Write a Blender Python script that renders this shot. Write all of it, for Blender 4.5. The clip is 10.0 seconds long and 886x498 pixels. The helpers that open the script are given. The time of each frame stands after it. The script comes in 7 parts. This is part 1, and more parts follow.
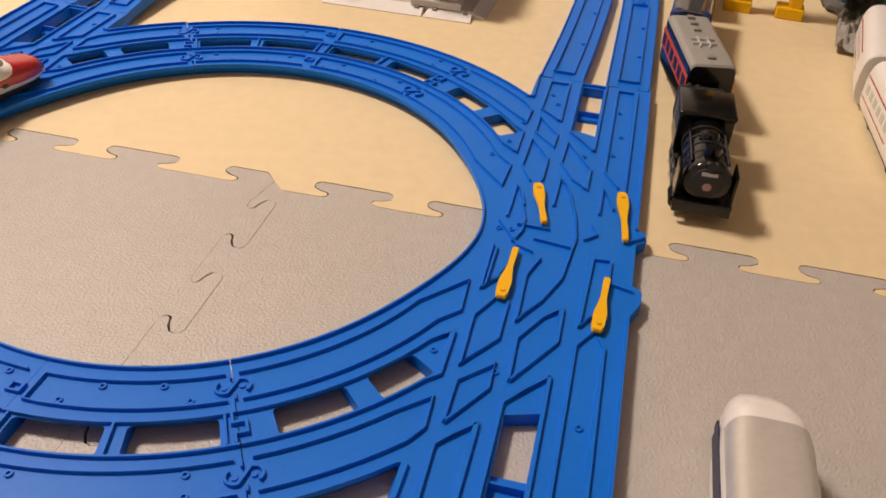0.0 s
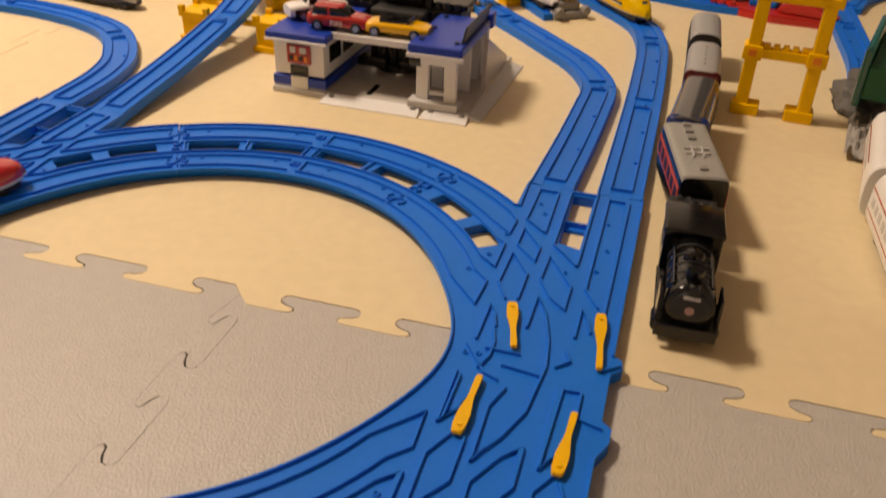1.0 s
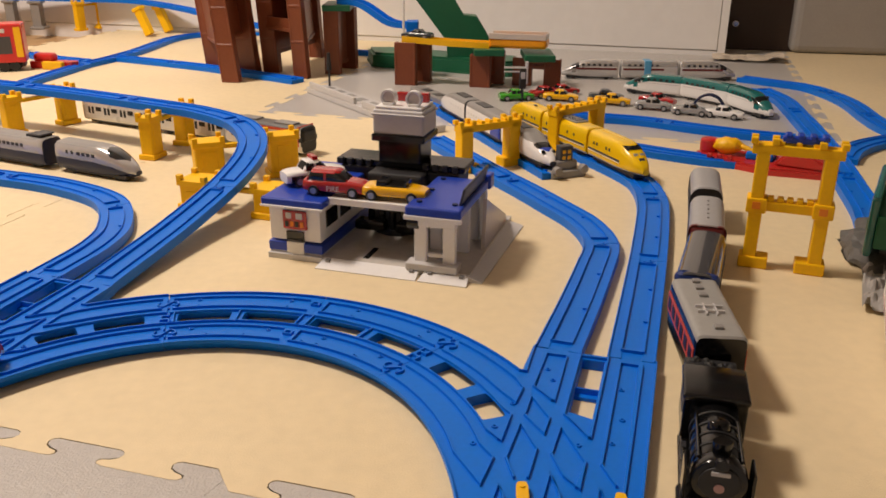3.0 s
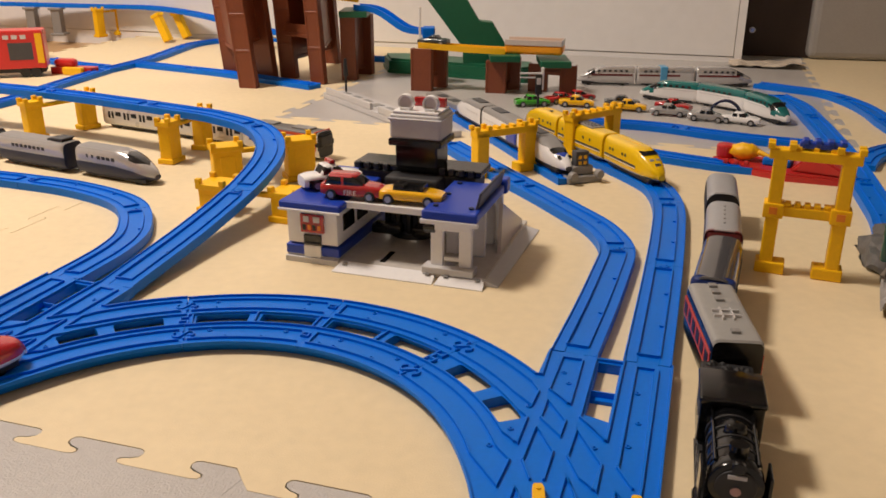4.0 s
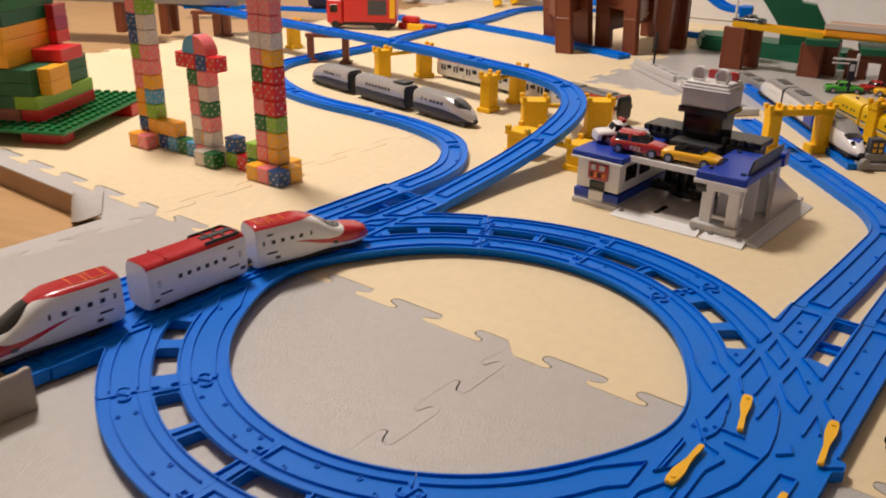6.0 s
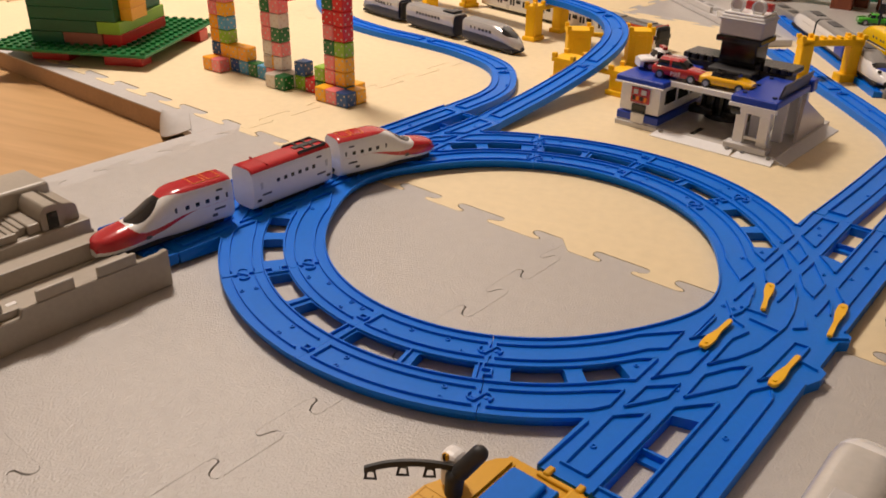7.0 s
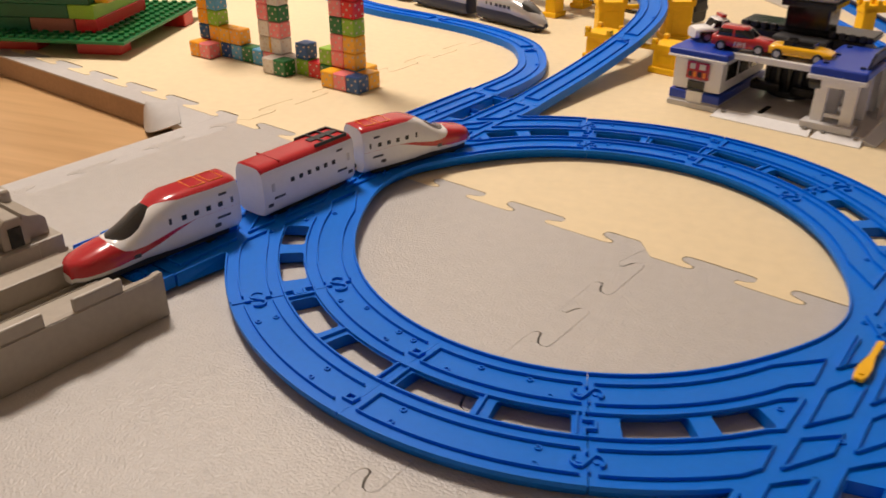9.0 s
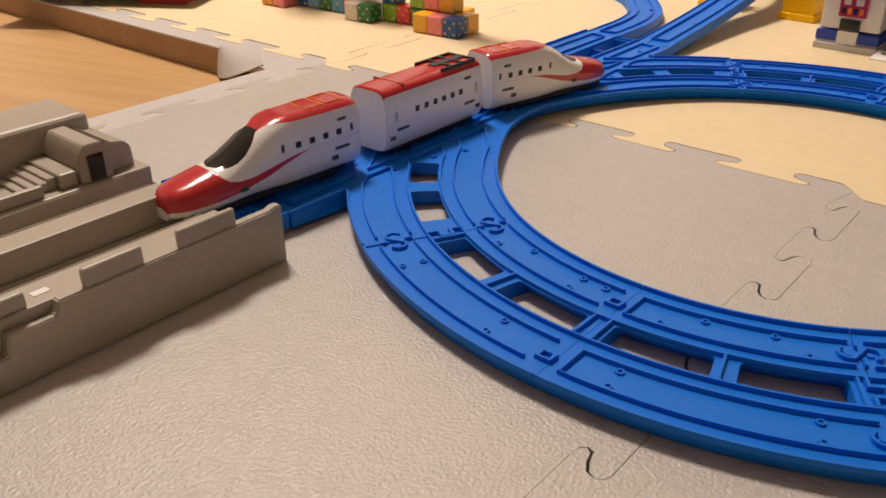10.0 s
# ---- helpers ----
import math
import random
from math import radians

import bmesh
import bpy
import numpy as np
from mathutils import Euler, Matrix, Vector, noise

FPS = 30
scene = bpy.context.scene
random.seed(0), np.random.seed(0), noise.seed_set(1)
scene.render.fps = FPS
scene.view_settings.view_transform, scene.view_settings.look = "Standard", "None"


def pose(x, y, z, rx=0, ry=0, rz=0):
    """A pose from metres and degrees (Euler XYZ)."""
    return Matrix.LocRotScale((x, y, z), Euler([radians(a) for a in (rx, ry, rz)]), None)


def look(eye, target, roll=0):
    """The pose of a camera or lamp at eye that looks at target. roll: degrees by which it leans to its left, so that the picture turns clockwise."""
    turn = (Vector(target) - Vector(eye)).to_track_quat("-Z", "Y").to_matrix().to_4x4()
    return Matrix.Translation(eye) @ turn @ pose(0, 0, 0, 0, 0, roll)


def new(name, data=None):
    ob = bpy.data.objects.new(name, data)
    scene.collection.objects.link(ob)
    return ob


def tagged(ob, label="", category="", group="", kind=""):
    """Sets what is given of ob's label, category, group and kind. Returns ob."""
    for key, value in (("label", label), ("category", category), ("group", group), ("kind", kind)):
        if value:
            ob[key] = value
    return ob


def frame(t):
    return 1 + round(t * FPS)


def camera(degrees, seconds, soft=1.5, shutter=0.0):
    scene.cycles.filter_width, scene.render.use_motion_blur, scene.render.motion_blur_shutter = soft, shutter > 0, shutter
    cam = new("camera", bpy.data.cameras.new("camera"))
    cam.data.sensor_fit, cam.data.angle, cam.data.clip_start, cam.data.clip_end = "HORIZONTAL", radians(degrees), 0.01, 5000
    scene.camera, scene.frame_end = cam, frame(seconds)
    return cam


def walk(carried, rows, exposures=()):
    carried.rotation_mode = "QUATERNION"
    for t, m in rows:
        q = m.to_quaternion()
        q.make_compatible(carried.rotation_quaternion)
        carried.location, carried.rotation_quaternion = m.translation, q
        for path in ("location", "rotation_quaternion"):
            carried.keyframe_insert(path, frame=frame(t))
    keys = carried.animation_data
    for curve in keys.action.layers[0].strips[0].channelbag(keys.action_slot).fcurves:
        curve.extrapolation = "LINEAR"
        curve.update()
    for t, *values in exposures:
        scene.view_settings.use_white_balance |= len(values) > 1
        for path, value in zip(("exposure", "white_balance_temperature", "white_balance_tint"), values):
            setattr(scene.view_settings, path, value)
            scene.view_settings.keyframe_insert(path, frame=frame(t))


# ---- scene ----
cam = camera(55.7, 10.0, soft=1.65, shutter=0.25)
PATH = [
    (0, (-0.038, 0.175, 0.325), (0.092, 1.765, -0.882), 3.3),
    (0.5, (-0.01, 0.193, 0.328), (0.062, 1.813, -0.843), 3.3),
    (0.8, (0.008, 0.203, 0.331), (0.049, 1.855, -0.796), 2.7),
    (1, (0.01, 0.212, 0.335), (0.041, 1.907, -0.727), 2.2),
    (1.2, (0.019, 0.219, 0.341), (0.029, 1.976, -0.615), 1.0),
    (1.5, (0.018, 0.232, 0.337), (0.036, 2.029, -0.541), 1.0),
    (2, (0.012, 0.246, 0.335), (0.022, 2.071, -0.483), 0.4),
    (2.5, (0.015, 0.248, 0.328), (0.034, 2.098, -0.431), 0.3),
    (4, (0.013, 0.242, 0.325), (-0.01, 2.109, -0.392), 0.2),
    (4.5, (0.002, 0.24, 0.326), (-0.054, 2.11, -0.38), 0.3),
    (5, (-0.005, 0.223, 0.327), (-0.23, 2.085, -0.369), 1.4),
    (5.2, (0.0, 0.212, 0.329), (-0.343, 2.054, -0.372), 1.3),
    (5.5, (0.031, 0.186, 0.33), (-0.457, 1.995, -0.369), 0.6),
    (5.8, (0.052, 0.14, 0.332), (-0.59, 1.895, -0.381), 0.8),
    (6, (0.051, 0.103, 0.342), (-0.631, 1.813, -0.441), 0.9),
    (6.2, (0.052, 0.073, 0.353), (-0.65, 1.759, -0.462), 1.0),
    (7.3, (0.059, -0.03, 0.364), (-0.639, 1.582, -0.594), 0.8),
    (7.5, (0.064, -0.035, 0.367), (-0.629, 1.571, -0.602), 0.4),
    (8, (0.07, -0.03, 0.368), (-0.599, 1.578, -0.614), 0.0),
    (8.5, (0.047, -0.007, 0.358), (-0.614, 1.605, -0.623), 0.0),
    (9, (-0.047, 0.088, 0.307), (-0.714, 1.723, -0.633), -0.1),
    (9.5, (-0.13, 0.137, 0.236), (-0.817, 1.764, -0.701), -0.4),
    (10, (-0.157, 0.131, 0.22), (-0.882, 1.742, -0.718), -0.6),
]
walk(cam, [(t, look(eye, target, roll)) for t, eye, target, roll in PATH],
     [(0.0, 0.15, 6600, 14), (0.5, -0.15, 7000, 13), (1.0, -0.05, 7300, 12), (1.5, 0.0, 7000, 12), (2.0, 0.0, 6750, 13), (2.5, 0.0, 6500, 12), (4.5, 0.0, 6050, 10), (5.5, -0.05, 5700, 9), (6.0, 0.0, 5900, 10), (7.5, 0.0, 6350, 12), (9.0, 0.06, 6150, 10), (10.0, 0.06, 6450, 12)])

# ---- light ----
world = bpy.data.worlds.new("room_dimness")
scene.world = world
world.use_nodes = True
world.node_tree.nodes["Background"].inputs[0].default_value = (0.95, 0.85, 0.78, 1)
world.node_tree.nodes["Background"].inputs[1].default_value = 0.06

lamp_data = bpy.data.lights.new("ceiling_lamp_light", "AREA")
lamp_data.shape, lamp_data.size = "DISK", 0.55
lamp_data.energy, lamp_data.color = 72.5, (1.0, 0.845, 0.705)
lamp_light = new("ceiling_lamp_light", lamp_data)
lamp_light.matrix_world = look((-1.36, 1.45, 2.335), (-1.36, 1.45, 0.0))

# ---- materials ----
def material(name, color, rough=0.45, metal=0.0, vary=0.06, scale=60.0, bump=0.0, bump_scale=400.0, coat=0.0, spec=0.5):
    """A plain surface with two scales of variation in its colour, gloss and relief."""
    m = bpy.data.materials.new(name)
    m.use_nodes = True
    nt = m.node_tree
    b = nt.nodes["Principled BSDF"]
    b.inputs["Metallic"].default_value = metal
    b.inputs["Specular IOR Level"].default_value = spec
    if coat:
        b.inputs["Coat Weight"].default_value = coat
        b.inputs["Coat Roughness"].default_value = 0.08
    co = nt.nodes.new("ShaderNodeNewGeometry")
    n1 = nt.nodes.new("ShaderNodeTexNoise")
    n1.inputs["Scale"].default_value = scale * 0.2
    n1.inputs["Detail"].default_value = 3.0
    n2 = nt.nodes.new("ShaderNodeTexNoise")
    n2.inputs["Scale"].default_value = scale * 4.0
    n2.inputs["Detail"].default_value = 4.0
    add = nt.nodes.new("ShaderNodeMath")
    add.operation = "ADD"
    nt.links.new(co.outputs["Position"], n1.inputs["Vector"])
    nt.links.new(co.outputs["Position"], n2.inputs["Vector"])
    nt.links.new(n1.outputs[0], add.inputs[0])
    nt.links.new(n2.outputs[0], add.inputs[1])
    ramp = nt.nodes.new("ShaderNodeMapRange")
    ramp.inputs["From Min"].default_value, ramp.inputs["From Max"].default_value = 0.7, 1.3
    ramp.inputs["To Min"].default_value, ramp.inputs["To Max"].default_value = 1.0 - vary, 1.0 + vary
    nt.links.new(add.outputs[0], ramp.inputs["Value"])
    mul = nt.nodes.new("ShaderNodeVectorMath")
    mul.operation = "SCALE"
    mul.inputs[0].default_value = color
    nt.links.new(ramp.outputs[0], mul.inputs["Scale"])
    nt.links.new(mul.outputs[0], b.inputs["Base Color"])
    r2 = nt.nodes.new("ShaderNodeMapRange")
    r2.inputs["To Min"].default_value, r2.inputs["To Max"].default_value = max(rough - 0.08, 0.02), min(rough + 0.08, 1)
    nt.links.new(n1.outputs[0], r2.inputs["Value"])
    nt.links.new(r2.outputs[0], b.inputs["Roughness"])
    if bump:
        n3 = nt.nodes.new("ShaderNodeTexNoise")
        n3.inputs["Scale"].default_value = bump_scale
        n3.inputs["Detail"].default_value = 3.0
        nt.links.new(co.outputs["Position"], n3.inputs["Vector"])
        bp = nt.nodes.new("ShaderNodeBump")
        bp.inputs["Strength"].default_value = bump
        bp.inputs["Distance"].default_value = 0.001
        nt.links.new(n3.outputs[0], bp.inputs["Height"])
        nt.links.new(bp.outputs[0], b.inputs["Normal"])
    return m


def wood_floor(name):
    m = bpy.data.materials.new(name)
    m.use_nodes = True
    nt = m.node_tree
    b = nt.nodes["Principled BSDF"]
    co = nt.nodes.new("ShaderNodeNewGeometry")
    mp = nt.nodes.new("ShaderNodeMapping")
    mp.inputs["Rotation"].default_value = (0, 0, radians(20))
    mp.inputs["Scale"].default_value = (3.0, 40.0, 3.0)
    n1 = nt.nodes.new("ShaderNodeTexNoise")
    n1.inputs["Scale"].default_value, n1.inputs["Detail"].default_value = 1.6, 6.0
    cr = nt.nodes.new("ShaderNodeValToRGB")
    cr.color_ramp.elements[0].color, cr.color_ramp.elements[0].position = (0.46, 0.275, 0.120, 1), 0.25
    cr.color_ramp.elements[1].color, cr.color_ramp.elements[1].position = (0.60, 0.375, 0.175, 1), 0.75
    nt.links.new(co.outputs["Position"], mp.inputs["Vector"])
    nt.links.new(mp.outputs[0], n1.inputs["Vector"])
    nt.links.new(n1.outputs[0], cr.inputs[0])
    nt.links.new(cr.outputs[0], b.inputs["Base Color"])
    b.inputs["Roughness"].default_value = 0.38
    return m


BLUE = material("track_blue_plastic", (0.003, 0.165, 0.74), 0.42, vary=0.05, bump=0.04, bump_scale=900, spec=0.22)
YELLOW = material("yellow_plastic", (0.90, 0.50, 0.0), 0.42, vary=0.04)
GOLD = material("golden_yellow_plastic", (0.720, 0.370, 0.000), 0.42, vary=0.04)
PIER_YELLOW = material("pier_yellow_plastic", (0.94, 0.54, 0.0), 0.45, vary=0.05, spec=0.3)
TRAIN_YELLOW = material("glossy_train_yellow", (0.90, 0.57, 0.0), 0.2, vary=0.03, coat=0.3)
CREAM = material("cream_foam", (0.80, 0.66, 0.42), 0.55, vary=0.05, scale=20, bump=0.25, bump_scale=700)
GREYFOAM = material("grey_foam", (0.515, 0.490, 0.465), 0.31, vary=0.05, scale=25, bump=0.78, bump_scale=570)
PALEFOAM = material("pale_grey_foam", (0.52, 0.50, 0.485), 0.5, vary=0.05, scale=25, bump=0.4, bump_scale=420)
# the mat's foam side; the shade on it is put into this brown
FOAMSHADE = material("shaded_foam_side", (0.42, 0.27, 0.155), 0.8, vary=0.1)
WALLWHITE = material("white_panel", (0.83, 0.81, 0.79), 0.4, vary=0.03, scale=8)
CEILWHITE = material("ceiling_paper", (0.75, 0.73, 0.70), 0.8, vary=0.03, scale=12, bump=0.2)
WOOD = wood_floor("oak_floor")
WHITE = material("white_plastic", (0.84, 0.83, 0.82), 0.35, vary=0.03)
GLOSSWHITE = material("glossy_white_plastic", (0.86, 0.85, 0.84), 0.2, vary=0.03, coat=0.3)
LIGHTGREY = material("light_grey_plastic", (0.58, 0.565, 0.56), 0.4, vary=0.04)
MIDGREY = material("mid_grey_plastic", (0.27, 0.26, 0.25), 0.42, vary=0.05)
PLATGREY = material("platform_grey_plastic", (0.40, 0.355, 0.295), 0.42, vary=0.06, bump=0.06)
DARKGREY = material("dark_grey_plastic", (0.06, 0.06, 0.065), 0.45, vary=0.08)
BLACK = material("black_plastic", (0.006, 0.006, 0.0065), 0.17, vary=0.1)
DULLBLACK = material("dull_black_plastic", (0.02, 0.02, 0.022), 0.55, vary=0.1)
RED = material("red_plastic", (0.56, 0.025, 0.022), 0.3, vary=0.05)
TRAINRED = material("glossy_train_red", (0.50, 0.022, 0.03), 0.22, vary=0.05, coat=0.3)
NAVY = material("navy_plastic", (0.010, 0.018, 0.065), 0.45, vary=0.05)
DEEPBLUE = material("deep_blue_plastic", (0.012, 0.05, 0.42), 0.32, vary=0.05)
GREEN = material("green_plastic", (0.008, 0.12, 0.055), 0.4, vary=0.06)
LEGOGREEN = material("block_green", (0.01, 0.16, 0.04), 0.35, vary=0.05)
LIME = material("block_lime", (0.27, 0.50, 0.03), 0.35, vary=0.05)
TEAL = material("glossy_teal", (0.014, 0.155, 0.15), 0.18, vary=0.05, coat=0.4)
BROWN = material("brown_plastic", (0.20, 0.052, 0.020), 0.42, vary=0.1)
SILVER = material("silver_paint", (0.60, 0.59, 0.585), 0.24, metal=0.6, vary=0.04)
CHROME = material("chrome", (0.7, 0.7, 0.7), 0.12, metal=1.0, vary=0.02)
ORANGE = material("orange_plastic", (0.85, 0.25, 0.01), 0.35, vary=0.05)
PINK = material("pink_plastic", (0.80, 0.16, 0.17), 0.35, vary=0.05)
SKY = material("sky_blue_plastic", (0.10, 0.36, 0.62), 0.35, vary=0.05)
CLEAR = material("frosted_plastic", (0.62, 0.56, 0.52), 0.3, vary=0.05)
CUBEBLUE = material("cube_blue_plastic", (0.01, 0.08, 0.28), 0.35, vary=0.05)
CARYELLOW = material("car_yellow_paint", (0.88, 0.47, 0.0), 0.18, vary=0.02, coat=0.6)
CARRED = material("car_red_paint", (0.42, 0.012, 0.014), 0.18, vary=0.02, coat=0.6)
CARGREEN = material("car_green_paint", (0.05, 0.35, 0.02), 0.18, vary=0.02, coat=0.6)
CARDARK = material("car_dark_paint", (0.03, 0.04, 0.05), 0.18, vary=0.02, coat=0.6)
CARSILVER = material("car_silver_paint", (0.45, 0.45, 0.46), 0.22, metal=0.5, vary=0.02, coat=0.4)
PANE = material("dark_pane", (0.006, 0.007, 0.009), 0.4, vary=0.02)
WINDOW = material("dark_window", (0.008, 0.009, 0.011), 0.1, vary=0.02, coat=0.3)
TYRE = material("tyre_rubber", (0.015, 0.015, 0.015), 0.7, vary=0.05)
TRUCKRED = material("truck_red", (0.60, 0.03, 0.025), 0.3, vary=0.05)
CLOTH = material("grey_sheet", (0.36, 0.34, 0.32), 0.75, vary=0.08, bump=0.3, bump_scale=80)
DARKWOOD = material("dark_wood", (0.035, 0.018, 0.012), 0.5, vary=0.15)
EMITTER = bpy.data.materials.new("lamp_diffuser")
EMITTER.use_nodes = True
EMITTER.node_tree.nodes["Principled BSDF"].inputs["Emission Color"].default_value = (1.0, 0.82, 0.6, 1)
EMITTER.node_tree.nodes["Principled BSDF"].inputs["Emission Strength"].default_value = 2.0


# ---- mesh helpers ----
def part(name, bm, mat, parent=None, label=""):
    me = bpy.data.meshes.new(name)
    bmesh.ops.recalc_face_normals(bm, faces=bm.faces)
    bm.to_mesh(me)
    bm.free()
    me.materials.append(mat)
    ob = new(name, me)
    if parent is not None:
        ob.parent = parent
    if label:
        tagged(ob, label)
    return ob


def thing(name, m, label, category, group="", kind=""):
    e = new(name)
    e.empty_display_size = 0.01
    e.matrix_basis = m
    return tagged(e, label, category, group, kind)


def shade(ob, angle=40):
    me = ob.data
    me.polygons.foreach_set("use_smooth", [True] * len(me.polygons))
    me.set_sharp_from_angle(angle=radians(angle))
    return ob


def box(x0, x1, y0, y1, z0, z1, bev=0.0, bm=None, seg=2):
    bm = bm or bmesh.new()
    b2 = bmesh.new()
    vs = [b2.verts.new((x, y, z)) for z in (z0, z1) for x, y in ((x0, y0), (x1, y0), (x1, y1), (x0, y1))]
    for q in ((3, 2, 1, 0), (4, 5, 6, 7), (0, 1, 5, 4), (1, 2, 6, 5), (2, 3, 7, 6), (3, 0, 4, 7)):
        b2.faces.new([vs[i] for i in q])
    if bev:
        bmesh.ops.bevel(b2, geom=b2.edges[:], offset=bev, segments=seg, affect="EDGES", profile=0.5)
    join(bm, b2)
    return bm


def join(bm, other, m=None):
    if m is not None:
        other.transform(m)
    other.verts.index_update()
    made = [bm.verts.new(v.co) for v in other.verts]
    for f in other.faces:
        try:
            bm.faces.new([made[v.index] for v in f.verts])
        except ValueError:
            pass
    other.free()
    return bm


def cyl(r, z0, z1, n=20, r2=None, bm=None, m=None, bev=0.0):
    b2 = bmesh.new()
    r2 = r if r2 is None else r2
    lo = [b2.verts.new((r * math.cos(2 * math.pi * i / n), r * math.sin(2 * math.pi * i / n), z0)) for i in range(n)]
    hi = [b2.verts.new((r2 * math.cos(2 * math.pi * i / n), r2 * math.sin(2 * math.pi * i / n), z1)) for i in range(n)]
    b2.faces.new(lo[::-1])
    top = b2.faces.new(hi)
    for i in range(n):
        b2.faces.new((lo[i], lo[(i + 1) % n], hi[(i + 1) % n], hi[i]))
    if bev:
        bmesh.ops.bevel(b2, geom=[e for e in b2.edges if len({v.co.z for v in e.verts}) == 1], offset=bev, segments=2, affect="EDGES", profile=0.5)
    bm = bm or bmesh.new()
    return join(bm, b2, m)


def prism(loop, z0, z1, holes=(), bm=None, m=None):
    """A slab over a plan outline, with holes through it."""
    b2 = bmesh.new()
    loops = []
    edges = []
    for lp in (loop, *holes):
        vs = [b2.verts.new((x, y, z1)) for x, y in lp]
        loops.append(vs)
        edges += [b2.edges.new((vs[i], vs[(i + 1) % len(vs)])) for i in range(len(vs))]
    if holes:
        bmesh.ops.triangle_fill(b2, use_beauty=True, use_dissolve=False, edges=edges)
    else:
        b2.faces.new(loops[0])
    if z0 < z1:
        top = b2.faces[:]
        lows = {}
        for vs in loops:
            for v in vs:
                lows[v] = b2.verts.new((v.co.x, v.co.y, z0))
        for fc in top:
            b2.faces.new([lows[v] for v in reversed(fc.verts[:])])
        for vs in loops:
            for i in range(len(vs)):
                a, b = vs[i], vs[(i + 1) % len(vs)]
                b2.faces.new((a, b, lows[b], lows[a]))
    bm = bm or bmesh.new()
    return join(bm, b2, m)


def ridge(bm, pts, z0, z1, w=0.0012, closed=False):
    """A thin upright rib along a plan line; pts in metres, either 2D or with a height on top."""
    n = len(pts)
    P = [Vector((p[0], p[1], p[2] if len(p) > 2 else 0.0)) for p in pts]
    rows = []
    for i in range(n):
        a = P[i - 1] if (i > 0 or closed) else P[i]
        b = P[(i + 1) % n] if (i < n - 1 or closed) else P[i]
        d = Vector(((b - a).x, (b - a).y, 0))
        d = d.normalized() if d.length > 1e-9 else Vector((1, 0, 0))
        s = Vector((-d.y, d.x, 0))
        k = w / 2
        if 0 < i < n - 1 or closed:
            d1 = (P[i] - P[i - 1]).normalized()
            c = max(0.35, abs(d.x * d1.x + d.y * d1.y))
            k = k / c
        o = P[i]
        rows.append([bm.verts.new((o + s * k * 1.25) + Vector((0, 0, z0))), bm.verts.new((o + s * k * 0.8) + Vector((0, 0, z1))),
                     bm.verts.new((o - s * k * 0.8) + Vector((0, 0, z1))), bm.verts.new((o - s * k * 1.25) + Vector((0, 0, z0)))])
    m = n if closed else n - 1
    for i in range(m):
        a, b = rows[i], rows[(i + 1) % n]
        for j in range(3):
            bm.faces.new((a[j], a[j + 1], b[j + 1], b[j]))
    if not closed:
        bm.faces.new(rows[0][::-1])
        bm.faces.new(rows[-1])
    return bm


def loft(sections, classify=None, n=28):
    """Rounded sections along x: (x, half width, bottom, top, squareness, tumblehome). Returns one bmesh for each class of face."""
    classify = classify or (lambda x, y, z, f: "body")
    rings = []
    for x, w, zb, zt, sq, tum in sections:
        ring = []
        for i in range(n):
            a = 2 * math.pi * (i + 0.5) / n
            c, s = math.cos(a), math.sin(a)
            e = 2.0 / sq
            yy = w * math.copysign(abs(c) ** e, c)
            zz = math.copysign(abs(s) ** e, s)
            zc, hh = (zb + zt) / 2, (zt - zb) / 2
            z = zc + hh * zz
            f = max(0.0, zz)
            ring.append((x, yy * (1 - tum * f * f), z))
        rings.append(ring)
    out = {}
    cache = {}

    def vert(k, i, j):
        key = (k, i, j)
        if key not in cache:
            cache[key] = out[k].verts.new(rings[i][j])
        return cache[key]

    for i in range(len(rings) - 1):
        for j in range(n):
            q = [(i, j), (i, (j + 1) % n), (i + 1, (j + 1) % n), (i + 1, j)]
            cc = [sum(rings[a][b][t] for a, b in q) / 4 for t in range(3)]
            k = classify(cc[0], cc[1], cc[2], j)
            out.setdefault(k, bmesh.new())
            out[k].faces.new([vert(k, a, b) for a, b in q])
    for i in (0, len(rings) - 1):
        cx = sections[i][0]
        k = classify(cx, 0, (sections[i][2] + sections[i][3]) / 2, -1)
        out.setdefault(k, bmesh.new())
        out[k].faces.new([vert(k, i, j) for j in range(n)])
    return out


def smooth_path(ctrl, step=0.006):
    """A smooth line through a few plan points (x, y, z)."""
    P = [Vector(p if len(p) == 3 else (*p, 0.0)) for p in ctrl]
    P = [2 * P[0] - P[1]] + P + [2 * P[-1] - P[-2]]
    out = []
    for i in range(1, len(P) - 2):
        a, b, c, d = P[i - 1:i + 3]
        n = max(2, int((c - b).length / 0.004))
        for k in range(n):
            t = k / n
            out.append(0.5 * (2 * b + (c - a) * t + (2 * a - 5 * b + 4 * c - d) * t * t + (3 * b - a - 3 * c + d) * t ** 3))
    out.append(P[-2])
    res, acc = [out[0]], 0.0
    for p, q in zip(out, out[1:]):
        acc += (q - p).length
        if acc >= step:
            res.append(q)
            acc = 0.0
    if (res[-1] - out[-1]).length < step * 0.4:
        res.pop()
    res.append(out[-1])
    return res


def run_along(path):
    s = [0.0]
    for a, b in zip(path, path[1:]):
        s.append(s[-1] + (b - a).length)
    return s


def at_length(path, s, d):
    d = min(max(d, 0.0), s[-1])
    for i in range(len(s) - 1):
        if d <= s[i + 1]:
            k = (d - s[i]) / max(1e-9, s[i + 1] - s[i])
            return path[i].lerp(path[i + 1], k), (path[i + 1] - path[i]).normalized()
    return path[-1], (path[-1] - path[-2]).normalized()


